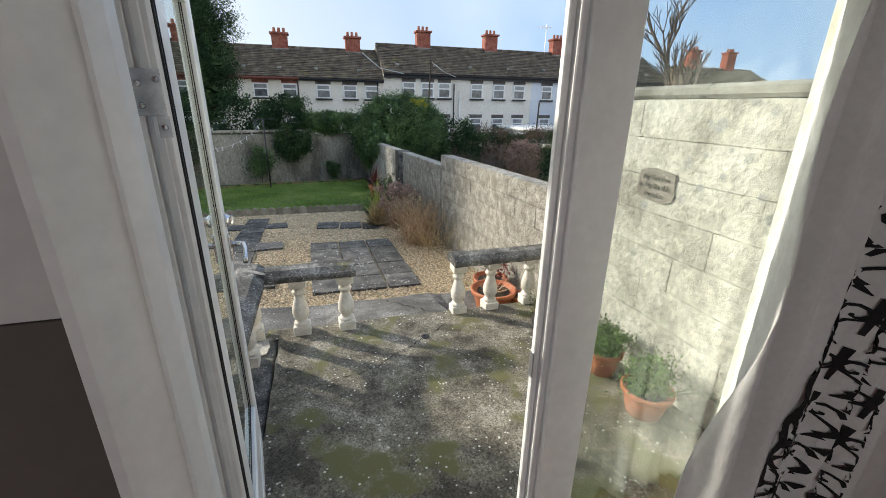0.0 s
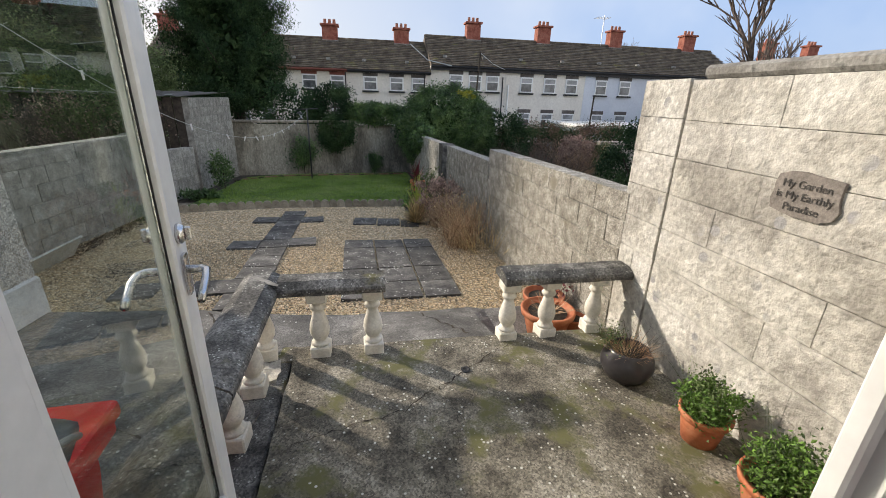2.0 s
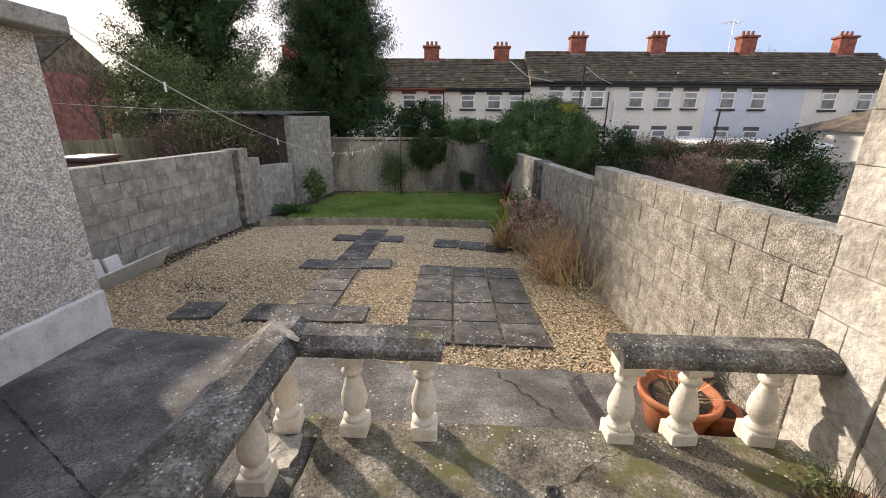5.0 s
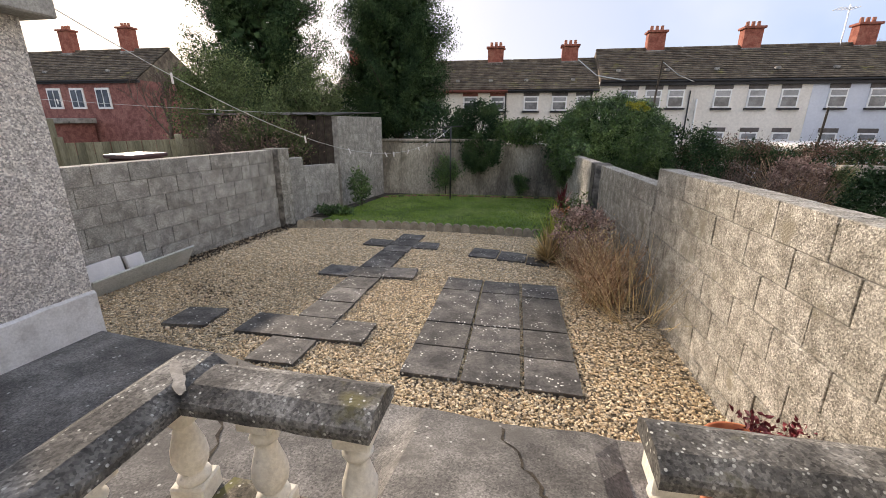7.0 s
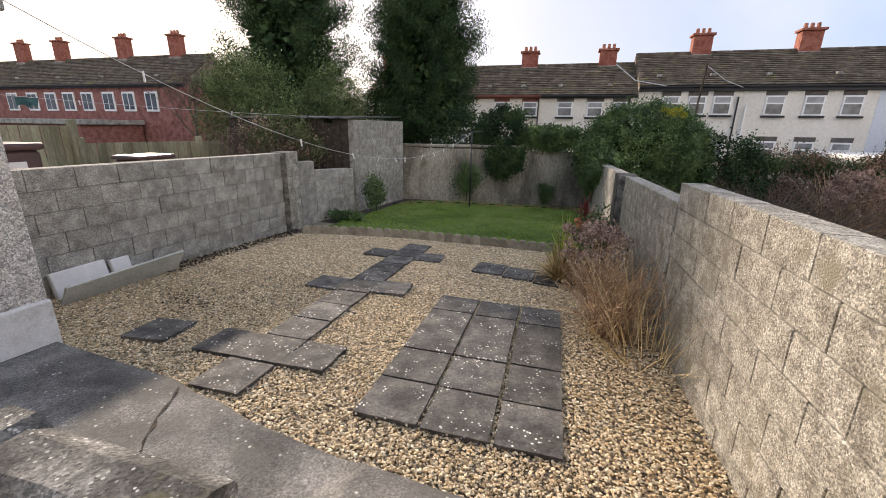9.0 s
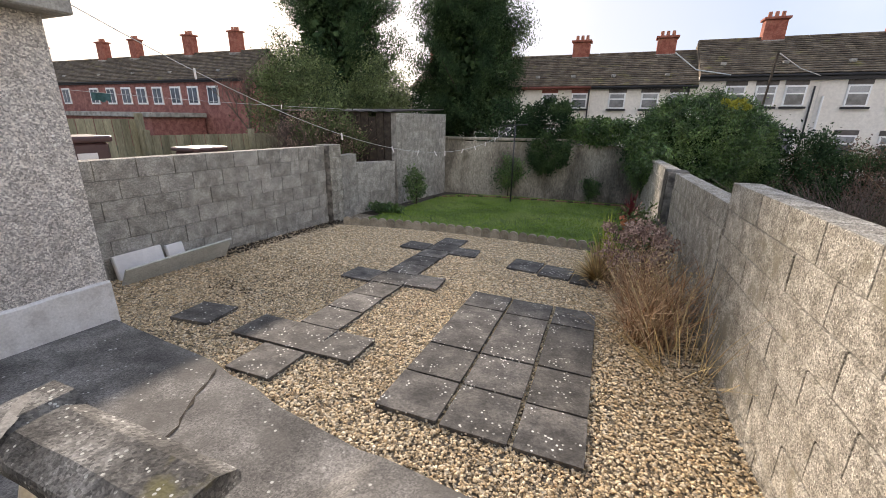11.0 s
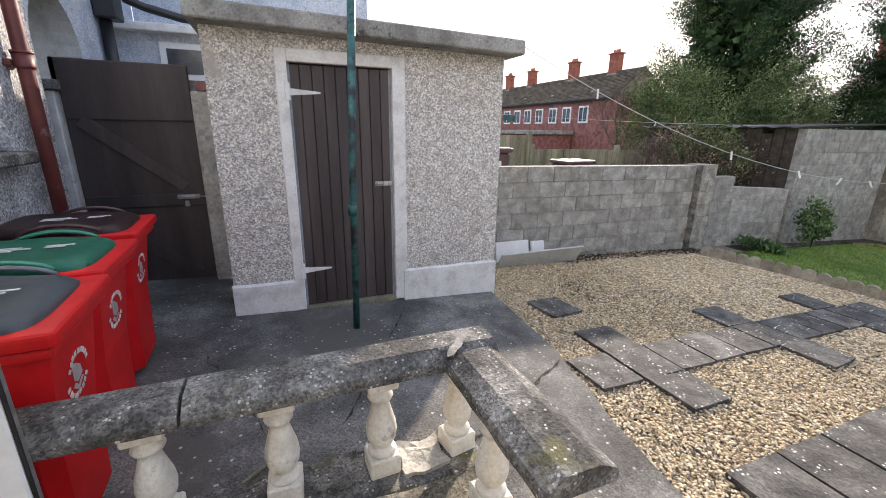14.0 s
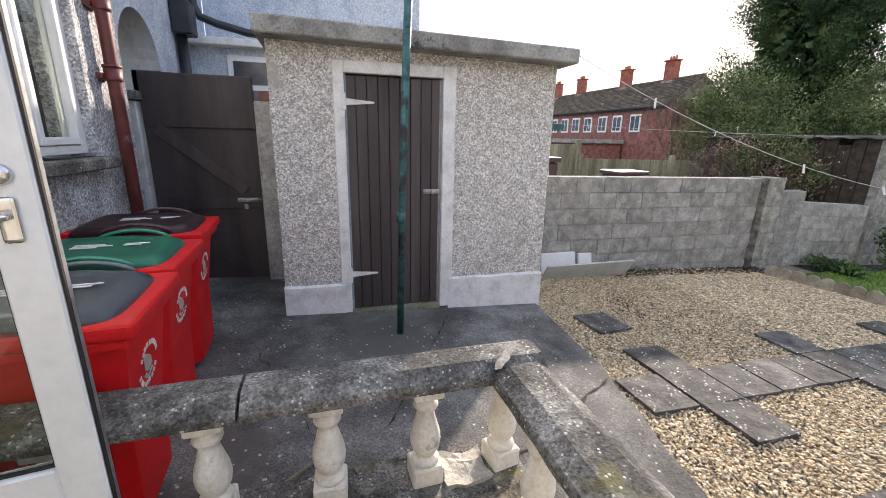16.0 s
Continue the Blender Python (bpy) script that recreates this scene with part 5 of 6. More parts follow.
# ---- shrubs of the right border ----
def twig_bush(name, n, r, h, mat, parent, ox=0.0, oy=0.0):
    """Arching main stems, each with a few forked side shoots."""
    v, f = [], []

    def shoot(p, d, ln, th, seg):
        prev, pts_ = None, []
        q, d = np.array(p, float), np.array(d, float)
        for k in range(seg + 1):
            b = len(v)
            w = th * (1 - 0.7 * k / seg)
            for j in range(3):
                v.append((q[0] + w * math.cos(2.09 * j), q[1] + w * math.sin(2.09 * j), q[2]))
            if prev is not None:
                f.extend((prev + j, prev + (j + 1) % 3, b + (j + 1) % 3, b + j) for j in range(3))
            prev = b
            pts_.append((q.copy(), d.copy()))
            d = d + rng.normal(size=3) * 0.16
            d[2] -= 0.03
            d /= np.linalg.norm(d)
            q = q + d * ln / seg
        return pts_

    for _ in range(n):
        a, tl = rng.uniform(0, 6.28), rng.uniform(0.1, 1.0)
        d = np.array([math.cos(a) * tl * r / h * 1.25, math.sin(a) * tl * r / h * 1.25, 1.0])
        d /= np.linalg.norm(d)
        main = shoot((ox + 0.1 * rng.normal(), oy + 0.1 * rng.normal(), 0.0), d, h * rng.uniform(0.5, 1.05), 0.0078, 7)
        for k in (2, 3, 4, 5, 6):
            if rng.random() < 0.75:
                q, dq = main[k]
                sd = dq + rng.normal(size=3) * 0.7
                sd /= np.linalg.norm(sd)
                shoot(q, sd, h * rng.uniform(0.12, 0.34), 0.0052, 4)
    return soup(name, v, f, mat, parent)


sh = thing("dry_shrub", "leafless straw-brown shrub with many fine stems", "shrub", at=pose(1.38, 5.6, gz(1.4, 5.6)))
twig_bush("stem_tangle", 130, 0.46, 0.84, TWIG, sh)
twig_bush("side_tangle", 95, 0.48, 0.76, TWIG, sh, 0.0, 0.5)
leaves("dry_leaves", blob_points(900, (0, 0.3, 0.5), (0.42, 0.5, 0.36), 60), 0.026, LEAF_STRAW, sh)
sh = thing("dry_shrub", "rusty dry flower heads on brown stems", "shrub", at=pose(1.25, 6.9, gz(1.3, 6.9)))
twig_bush("stem_tangle", 110, 0.45, 0.75, TWIG, sh)
leaves("flower_mass", blob_points(2600, (0, 0, 0.6), (0.45, 0.65, 0.32), 90, 0.1), 0.045, DRY_BROWN, sh)


def strap_plant(name, label, x, y, z, n, ln, mat, w=0.03, spread=0.7):
    v, f = [], []
    for _ in range(n):
        a = rng.uniform(0, 6.28)
        el = rng.uniform(0.5, 1.45)
        L_ = ln * rng.uniform(0.6, 1.0)
        dx, dy = math.cos(a), math.sin(a)
        prev = None
        for s in range(6):
            t = s / 5
            rr = L_ * t * math.cos(el) * spread
            zz = L_ * t * math.sin(el) - 0.35 * L_ * t * t * math.cos(el)
            ww = w * (1 - t) ** 0.6
            b = len(v)
            v += [(rr * dx - dy * ww, rr * dy + dx * ww, zz), (rr * dx + dy * ww, rr * dy - dx * ww, zz), (rr * dx, rr * dy, zz - ww * 0.4)]
            if prev is not None:
                f += [(prev, b, b + 2, prev + 2), (prev + 2, b + 2, b + 1, prev + 1)]
            prev = b
    t = thing(name, label, "plant", at=pose(x, y, z))
    soup("leaves", v, f, mat, t)
    return t


strap_plant("strap_plant", "yellow-green strap-leaved clump at the border", 0.93, 7.35, gz(1, 7.35), 110, 1.15, LEAF_YELLOWGREEN, 0.022, 0.4)
strap_plant("strap_plant", "straw-coloured withered strap-leaved clump", 0.86, 7.15, gz(1, 7.15), 260, 0.68, LEAF_STRAW, 0.018, 0.9)
p, zt = pot("flower_pot", "terracotta pot holding a red cordyline", 1.3, 10.6, gz(1.3, 10.6), 0.2, 0.35, TERRA)
strap_plant("cordyline", "spiky dark red cordyline growing in a pot", 1.3, 10.6, gz(1.3, 10.6) + 0.3, 60, 0.75, LEAF_RED, 0.022, 0.6)
sh = thing("bare_shrub", "bare pale twigs of a shrub against the wall", "shrub", at=pose(1.6, 5.0, gz(1.6, 5.0)))
twigs("stem_tangle", 0, 0, 0.15, 60, 0.9, 0.9, LEAF_STRAW, sh, 0.9, 0.004, 5)
lit = thing("leaf_litter", "dark leaf litter and moss along the wall foot", "litter", kind="stuff")
ly_ = 5.4 + 2.9 * rng.random(1500)
leaves("litter", np.stack([LWX + 0.12 + 0.25 * rng.random(1500) ** 2, ly_, gz_np(np.full(1500, LWX), ly_) + 0.015], 1), 0.035, BARK, lit, 0.0)
leaves("debris", np.stack([rng.normal(-2.9, 0.35, 350), rng.normal(4.75, 0.16, 350), gz_np(np.full(350, -2.9), 4.75) + rng.uniform(0.005, 0.03, 350)], 1), 0.04, BARK, lit, 0.0, 0.25)
sh = thing("border_shrub", "evergreen shrub against the side wall", "shrub", at=pose(1.3, 8.6, gz(1.3, 8.6)))
leaves("leaves", blob_points(1600, (0, 0, 0.4), (0.4, 0.5, 0.4), 40), 0.06, LEAF_OLIVE, sh)
for x, y, r, h, m in ((-3.65, 10.9, 0.26, 0.95, LEAF_IVY), (-3.75, 9.6, 0.35, 0.2, LEAF_IVY), (-2.1, 14.15, 0.5, 1.25, LEAF_IVY), (0.25, 14.75, 0.25, 0.75, LEAF_IVY), (1.0, 8.3, 0.3, 0.3, LEAF_BRIGHT)):
    sh = thing("border_shrub", "leafy evergreen shrub in the border bed", "shrub", "border shrubs", at=pose(x, y, gz(x, y)))
    part("stem", tube([(0, 0, 0), (0.02, 0, h * 0.7)], 0.015, 6), BARK, sh)
    leaves("leaves", blob_points(int(1500 * r * 2 + 300), (0, 0, h * 0.58), (r, r * 0.55, h * 0.45), 36, 0.22, 0.35), 0.075, m, sh)


# ---- washing line ----
lp = thing("line_post", "thin metal washing-line post on the lawn", "post")
part("tube", tube([(-1.73, 13.0, gz(-1.73, 13)), (-1.73, 13.0, 1.65)], 0.022, 8), PIPE_BLACK, lp, "", True)
part("crossbar", tube([(-2.05, 13.0, 1.62), (-1.4, 13.0, 1.66)], 0.014, 8), PIPE_BLACK, lp, "", True)


ln_ = thing("garden_lantern", "small dark lantern hanging beside the line post", "lantern", at=pose(-1.95, 13.0, 1.36))
part("hook", tube([(0.22, 0, 0.27), (0.1, 0, 0.31), (0.0, 0, 0.25), (0, 0, 0.2)], 0.006, 5), PIPE_BLACK, ln_)
part("roof", lathe([(0.09, 0.14), (0.06, 0.18), (0.01, 0.21)], 10), PIPE_BLACK, ln_)
part("lamp_glass", lathe([(0.045, 0.02), (0.06, 0.138)], 10), CLEAR, ln_)
part("base", lathe([(0.04, -0.02), (0.055, 0.0), (0.045, 0.018)], 10), PIPE_BLACK, ln_)


def line(label, a, b, sag, pegs):
    a, b = Vector(a), Vector(b)
    t = thing("washing_line", label, "washing line")
    at = lambda s: a.lerp(b, s) - Vector((0, 0, sag * 4 * s * (1 - s)))
    part("cord", tube([at(i / 24) for i in range(25)], 0.0038, 6), WIRE, t)
    for s in pegs:
        q = at(s)
        pg = boxbm(-0.01, 0.01, -0.006, 0.006, -0.07, 0.025, 0.002)
        bmesh.ops.transform(pg, matrix=Matrix.Translation(q) @ Matrix.Rotation(random.uniform(-0.5, 0.5), 4, "Y"), verts=pg.verts)
        part("peg", pg, WHITE_MARK, t, "clothes peg")


random.seed(9)
line("pale washing line with pegs slung over the garden", (-2.95, 3.7, 2.6), (-1.73, 13.0, 1.62), 0.88, [0.1, 0.3, 0.42, 0.5, 0.56, 0.6, 0.68, 0.74, 0.8, 0.86, 0.93])
line("pale washing line of the neighbouring garden", (-9.5, 6.4, 2.25), (-4.6, 11.5, 1.95), 0.06, [0.25, 0.62])

# ---- neighbouring garden on the shady side ----
fence = thing("board_fence", "weathered vertical board fence behind the block wall", "fence")
for sec, (fa, fb, z1) in enumerate((((-9.2, 5.2), (-8.6, 7.6), 1.68), ((-8.55, 7.65), (-7.4, 12.2), 1.34))):
    fa, fb = Vector((*fa, 0)), Vector((*fb, 0))
    n = 17 if sec == 0 else 30
    for i in range(n):
        q = fa.lerp(fb, i / n)
        a = math.atan2((fb - fa).y, (fb - fa).x)
        bm = boxbm(0.0, (fb - fa).length / n - 0.012, -0.012 + 0.012 * (i % 2), 0.012 + 0.012 * (i % 2), -0.4, z1 + 0.01 * noise.noise((i, 0, 0)), 0.003, Matrix.Translation(q) @ Matrix.Rotation(a, 4, "Z"))
        part("board", bm, FENCE, fence)
    for s in ((0.0, 0.5, 1.0) if sec else (1.0,)):
        q = fa.lerp(fb, s)
        part("post", boxbm(q.x + 0.02, q.x + 0.14, q.y - 0.06, q.y + 0.06, -0.4, z1 + 0.12, 0.01), FENCE, fence)
tagged(part("neighbour_yard", boxbm(-9.0, -4.5, 3.9, 10.7, -0.3, 0.4), CONC_DARK), "raised concrete yard of the neighbouring garden", "yard", kind="structure")
for x, y, zt, m in ((-6.0, 5.1, 1.5, LID_BROWN), (-6.2, 4.6, 1.5, LID_GREY), (-5.9, 6.9, 1.26, LID_BROWN)):
    b = thing("wheelie_bin", "brown wheelie bin standing in the neighbouring garden", "wheelie bin", "neighbour bins", at=pose(x, y, 0.402) @ Matrix.Diagonal((1, 1, (zt - 0.402) / 1.07, 1)))
    part("body", boxbm(-0.26, 0.26, -0.3, 0.3, 0, 0.98, 0.03), m, b)
    part("lid", boxbm(-0.29, 0.29, -0.34, 0.34, 0.985, 1.07, 0.03, seg=2), m, b)
    part("marking", boxbm(0.262, 0.266, -0.12, 0.12, 0.62, 0.85), WHITE_MARK, b)
lt = thing("lean_to", "low lean-to with corrugated roof, dark boards standing in for its shaded inside", "shed")
bm = bmesh.new()
n = 40
top, bot = [], []
for i in range(n + 1):
    x = -8.0 + 3.85 * i / n
    z = 1.93 + 0.02 * math.sin(i * 1.6) - 0.0 * i
    top.append((bm.verts.new((x, 10.75, z)), bm.verts.new((x, 13.9, z + 0.1))))
for a, b in zip(top, top[1:]):
    bm.faces.new((a[0], b[0], b[1], a[1]))
bmesh.ops.solidify(bm, geom=bm.faces[:], thickness=0.01)
part("roof", bm, GALV_OLD, lt, "corrugated sheet roof")
# boards added in dark bark colour to stand in for the shaded inside
for i in range(16):
    x = -7.8 + i * 0.22
    part("board", boxbm(x, x + 0.2, 10.86, 10.9, -0.4, 1.9 - 0.1 * (i % 3 == 1), 0.004), BARK, lt)
cl = bmesh.new()
g = [cl.verts.new((-8.9 + 0.22 * i / 5, 6.4 + 1.041 * (0.6 + 0.22 * i / 5) + 0.008 * j * math.sin(i), 2.225 - 0.075 * (0.6 + 0.22 * i / 5) - 0.16 * j / 5 + 0.006 * j * math.sin(i * 2))) for j in range(6) for i in range(6)]
for j in range(5):
    for i in range(5):
        cl.faces.new((g[j * 6 + i], g[j * 6 + i + 1], g[j * 6 + i + 7], g[j * 6 + i + 6]))
bmesh.ops.solidify(cl, geom=cl.faces[:], thickness=0.004)
tagged(part("blue_cloth", cl, TARP), "blue cloth hanging on the neighbour's line", "cloth")


# ---- terraces of houses ----
def win_unit(parent, x, y, z0, z1, w, zl=None, panel=None):
    """A framed window facing -y, set on the wall at y, with a dark panel above it up to zl."""
    wn_ = part("window", boxbm(x - w / 2, x + w / 2, y - 0.05, y + 0.05, z0, z1, 0.01), UPVC, parent)
    zc = z0 + (z1 - z0) * 0.6
    part("pane", boxbm(x - w / 2 + 0.08, x + w / 2 - 0.08, y - 0.062, y - 0.052, z0 + 0.08, zc - 0.03), PANE_LOW, wn_)
    part("pane", boxbm(x - w / 2 + 0.08, x + w / 2 - 0.08, y - 0.062, y - 0.052, zc + 0.04, z1 - 0.08), PANE_PALE, wn_)
    part("rail", boxbm(x - w / 2 + 0.03, x + w / 2 - 0.03, y - 0.085, y - 0.064, zc - 0.03, zc + 0.04), UPVC, wn_)
    part("sill", boxbm(x - w / 2 - 0.08, x + w / 2 + 0.08, y - 0.16, y - 0.002, z0 - 0.11, z0 - 0.01), FASCIA, wn_)
    part("lintel", boxbm(x - w / 2 - 0.03, x + w / 2 + 0.03, y - 0.03, y - 0.002, z1 + 0.005, zl or z1 + 0.24), panel or LINTEL, wn_)


def roof_tiles(parent, x0, x1, ye, ze, yr, zr, mat, rows=17):
    """Roof body with its front slope laid in overlapping, slightly uneven tiles."""
    body = [(x, y, z - 0.03) for x in (x0, x1) for y, z in ((ye, ze), (yr, zr), (2 * yr - ye, ze))]
    soup("roof_body", body, [(0, 3, 4, 1), (1, 4, 5, 2), (0, 1, 2), (5, 4, 3), (0, 2, 5, 3)], mat, parent)
    cols = max(4, int((x1 - x0) / 0.32))
    tw = (x1 - x0) / cols
    dy, dz = (yr - ye) / rows, (zr - ze) / rows
    v, f = [], []
    for k in range(rows):
        for c in range(cols):
            up = 0.085 + 0.006 * rng.normal()
            sk = 0.004 * rng.normal()
            xa, xb = x0 + c * tw + 0.006, x0 + (c + 1) * tw - 0.006
            ya, za = ye + dy * k - 0.03 + 0.005 * rng.normal(), ze + dz * k
            yb, zb = ye + dy * (k + 1) + 0.05, ze + dz * (k + 1) + 0.02
            n0 = len(v)
            v += [(xa, ya, za + up + sk), (xb, ya, za + up - sk), (xb, yb, zb + 0.02), (xa, yb, zb + 0.02), (xa, ya, za + up - 0.04 + sk), (xb, ya, za + up - 0.04 - sk)]
            f += [(n0, n0 + 1, n0 + 2, n0 + 3), (n0 + 4, n0 + 5, n0 + 1, n0), (n0 + 5, n0 + 4, n0 + 3, n0 + 2)]
    soup("roof_tiles", v, f, mat, parent)
    part("ridge", boxbm(x0, x1, yr - 0.12, yr + 0.12, zr - 0.02, zr + 0.11, 0.04), mat, parent)
    for q in (0.2, 0.72):
        part("roof_vent", boxbm(-0.12, 0.12, -0.16, 0.1, 0.0, 0.16, 0.03, Matrix.Translation((x0 + (x1 - x0) * q, ye + dy * 4, ze + dz * 4 + 0.03))), CONC_ROOF, parent)


def chimney(parent, x, y, z0, z1):
    c = part("chimney", boxbm(x - 0.5, x + 0.5, y - 0.35, y + 0.35, z0, z1 - 0.35, 0.02), CHIM, parent, "red brick chimney stack")
    part("cap", boxbm(x - 0.6, x + 0.6, y - 0.45, y + 0.45, z1 - 0.35, z1 - 0.22, 0.02), CHIM, c)
    for dx in (-0.3, 0.0, 0.3):
        part("chimney_pot", tube([(x + dx, y, z1 - 0.22), (x + dx, y, z1 + 0.08)], 0.11, 10, 0.09), TERRA_POT, c)
    part("flashing", boxbm(x - 0.54, x + 0.54, y - 0.42, y + 0.4, z0, z0 + 0.45, 0.02), CONC_ROOF, c)


def terrace(label, x0, x1, ye, ze, yr, zr, zg, wall_mat, wins, chims, chz, low=True, fascia=FASCIA, wz=(2.35, 3.55), fh=0.2):
    h = thing("terrace_house", label, "house", "terraced houses")
    part("wall", boxbm(x0, x1, ye + 0.15, 2 * yr - ye, zg, ze - 0.04), wall_mat, h)
    part("fascia", boxbm(x0, x1, ye - 0.05, ye + 0.14, ze - fh, ze - 0.01), fascia, h)
    part("gutter", tube([(x0, ye - 0.12, ze - 0.05), (x1, ye - 0.12, ze - 0.05)], 0.06, 8), fascia, h)
    roof_tiles(h, x0, x1, ye - 0.12, ze, yr, zr, ROOF)
    for x, w in wins:
        win_unit(h, x, ye + 0.15, wz[0], wz[1], w, ze - fh - 0.004, fascia if fascia is RED_PANEL else None)
        if low:
            win_unit(h, x, ye + 0.15, 0.28, 1.28, w)
    for x in chims:
        chimney(h, x, yr, zr - 0.55, chz)
    return h


YE, YR = 28.0, 31.5
W = 0.88
for lab, x0, x1, mat, wins, chims, ze, zr, chz in (
        ("pale terraced house with brown tiled roof and red chimney", -12.5, -5.0, FACADE, ((-10.5, W), (-7.4, W), (-5.9, W)), (-12.0, -7.2), 3.61, 5.65, 6.75),
        ("pale terraced house with brown tiled roof and red chimney", -4.99, -1.0, FACADE, ((-3.3, W), (-1.6, W)), (-2.1,), 3.61, 5.65, 6.75),
        ("white terraced house with brown tiled roof and red chimney", -0.99, 4.3, FACADE, ((0.43, W), (2.1, W), (3.5, W)), (2.7,), 3.61, 5.65, 6.75),
        ("white terraced house under a black fascia, red chimney", 4.31, 9.4, FACADE, ((6.0, W), (7.3, W), (8.5, W)), (7.8,), 4.06, 6.15, 7.4),
        ("white terraced house under a black fascia, red chimney", 9.41, 15.2, FACADE, ((10.9, W), (12.6, W), (14.2, W)), (13.1,), 4.06, 6.15, 7.45),
        ("pale blue terraced house with dark fascia, red chimney", 15.21, 21.0, FACADE_B, ((16.45, W), (18.3, W)), (18.9,), 4.06, 6.15, 7.45),
        ("white terraced house at the end of the row", 21.01, 27.5, FACADE, ((22.5, W), (24.6, W)), (25.2,), 4.06, 6.15, 7.45),
        ("distant terraced house with red chimney", 30.5, 40.0, FACADE, ((32.0, 1.4), (36.0, 1.4)), (32.8, 37.0), 3.7, 5.6, 7.3)):
    terrace(lab, x0, x1, YE, ze, YR, zr, -1.2, mat, wins, chims, chz, fascia=RED_PANEL if -5.0 < x0 < -1.5 else FASCIA, wz=(2.58, 3.56) if ze > 4 else (2.42, 3.26), fh=0.27 if ze > 4 else 0.16)
for x in (3.9, 9.2, -1.1):
    tagged(part("house_downpipe", tube([(x, YE + 0.08, 3.5), (x, YE + 0.08, -1.0)], 0.04, 8), PIPE_BLACK), "dark downpipe on the terrace wall", "downpipe")
for i, (x0, x1, wins, chims) in enumerate(((-60, -47.01, ((-57, 1.2), (-53, 1.2), (-50, 1.2)), (-58.5, -48.0)), (-47, -37.51, ((-45.5, 1.3), (-43.0, 1.3), (-40.8, 1.3), (-38.7, 1.3)), (-43.0, )), (-37.5, -26.5, ((-36.6, 1.25), (-34.3, 1.25), (-32.2, 1.25), (-29.9, 1.25)), (-35.6, -30.0)))):
    h = terrace("red brick terraced house with brown tiled roof", x0, x1, 27.0, 4.45, 30.2, 6.85, -1.0, BRICK, (), chims, 8.65, fascia=FASCIA)
    for x, w in wins:
        wv = part("window", boxbm(x - w / 2, x + w / 2, 27.08, 27.18, 2.5, 3.95, 0.01), UPVC, h)
        part("pane", boxbm(x - w / 2 + 0.14, x - 0.06, 27.05, 27.075, 2.65, 3.8), PANE_DARK, wv)
        part("pane", boxbm(x + 0.06, x + w / 2 - 0.14, 27.05, 27.075, 2.65, 3.8), PANE_DARK, wv)
ext = thing("rear_extension", "low rear extension with grey flat roof", "house")
part("wall", boxbm(-44, -31, 22.5, 26.9, -1, 1.5), BRICK, ext)
part("roof", boxbm(-44.3, -30.7, 22.2, 26.9, 1.5, 1.85, 0.03), CONC_ROOF, ext)
lowb = thing("low_outbuilding", "low white outbuilding with hipped roof beyond the hedge", "outbuilding")
part("wall", boxbm(19.0, 26.0, 21.0, 25.0, -1, 1.45), FACADE, lowb)
bm = bmesh.new()
vs = [bm.verts.new(p) for p in ((18.6, 20.6, 1.45), (26.4, 20.6, 1.45), (26.4, 25.4, 1.45), (18.6, 25.4, 1.45), (21.0, 23.0, 2.6), (24.5, 23.0, 2.6))]
for f in ((0, 1, 5, 4), (1, 2, 5), (2, 3, 4, 5), (3, 0, 4), (3, 2, 1, 0)):
    bm.faces.new([vs[i] for i in f])
part("roof", bm, ROOF, lowb)
gw = thing("glass_house", "low structure with white curved roof beyond the wall", "outbuilding")
part("wall", boxbm(11.4, 16.5, 20.2, 25.0, -1, 0.75), FACADE_B, gw)
part("roof", boxbm(11.2, 16.7, 19.9, 25.2, 0.72, 0.95, 0.08), WHITE_PAINT, gw)
tagged(part("far_block_wall", boxbm(7.45, 14.0, 12.1, 12.3, -0.8, 0.88, 0.01), BLOCK_SUN), "buff block wall of a garden further along", "wall", kind="structure")
for pts, lab in ((((2.95, 27.9, 5.2), (5.5, 27.2, 4.0)), "slack overhead cable by the roof step"),):
    tagged(part("overhead_cable", tube([pts[0], (4.0, 27.5, 4.3), pts[1]], 0.03, 6), WIRE), lab, "cable")
tagged(part("overhead_cable", tube([(5.92, 22.0, 4.3), (7.6, 25.2, 4.05), (9.3, 28.0, 3.95)], 0.02, 6), WIRE), "thin cable from a post to the terrace eave", "cable")
tagged(part("vent_pipe", tube([(9.6, 28.05, 0.9), (9.6, 28.05, 3.05)], 0.05, 8), UPVC), "white plastic waste pipe on the terrace wall", "pipe")
for x, y, z in ((5.92, 22.0, 4.36), (11.22, 19.6, 2.34)):
    tagged(part("utility_post", tube([(x - 0.15 * (z - 1.5) / 1.5, y, -0.8), (x, y, z)], 0.04, 8), BARK), "thin dark post rising behind the hedge", "post")
ae = thing("tv_aerial", "television aerial on a chimney", "aerial")
part("mast", tube([(17.8, 31.4, 6.0), (17.8, 31.4, 8.2)], 0.03, 6), GALV, ae)
for k in range(5):
    part("rod", tube([(17.2 + 0.22 * k, 31.0, 8.0), (17.2 + 0.22 * k, 31.8, 8.0)], 0.02, 5), GALV, ae)


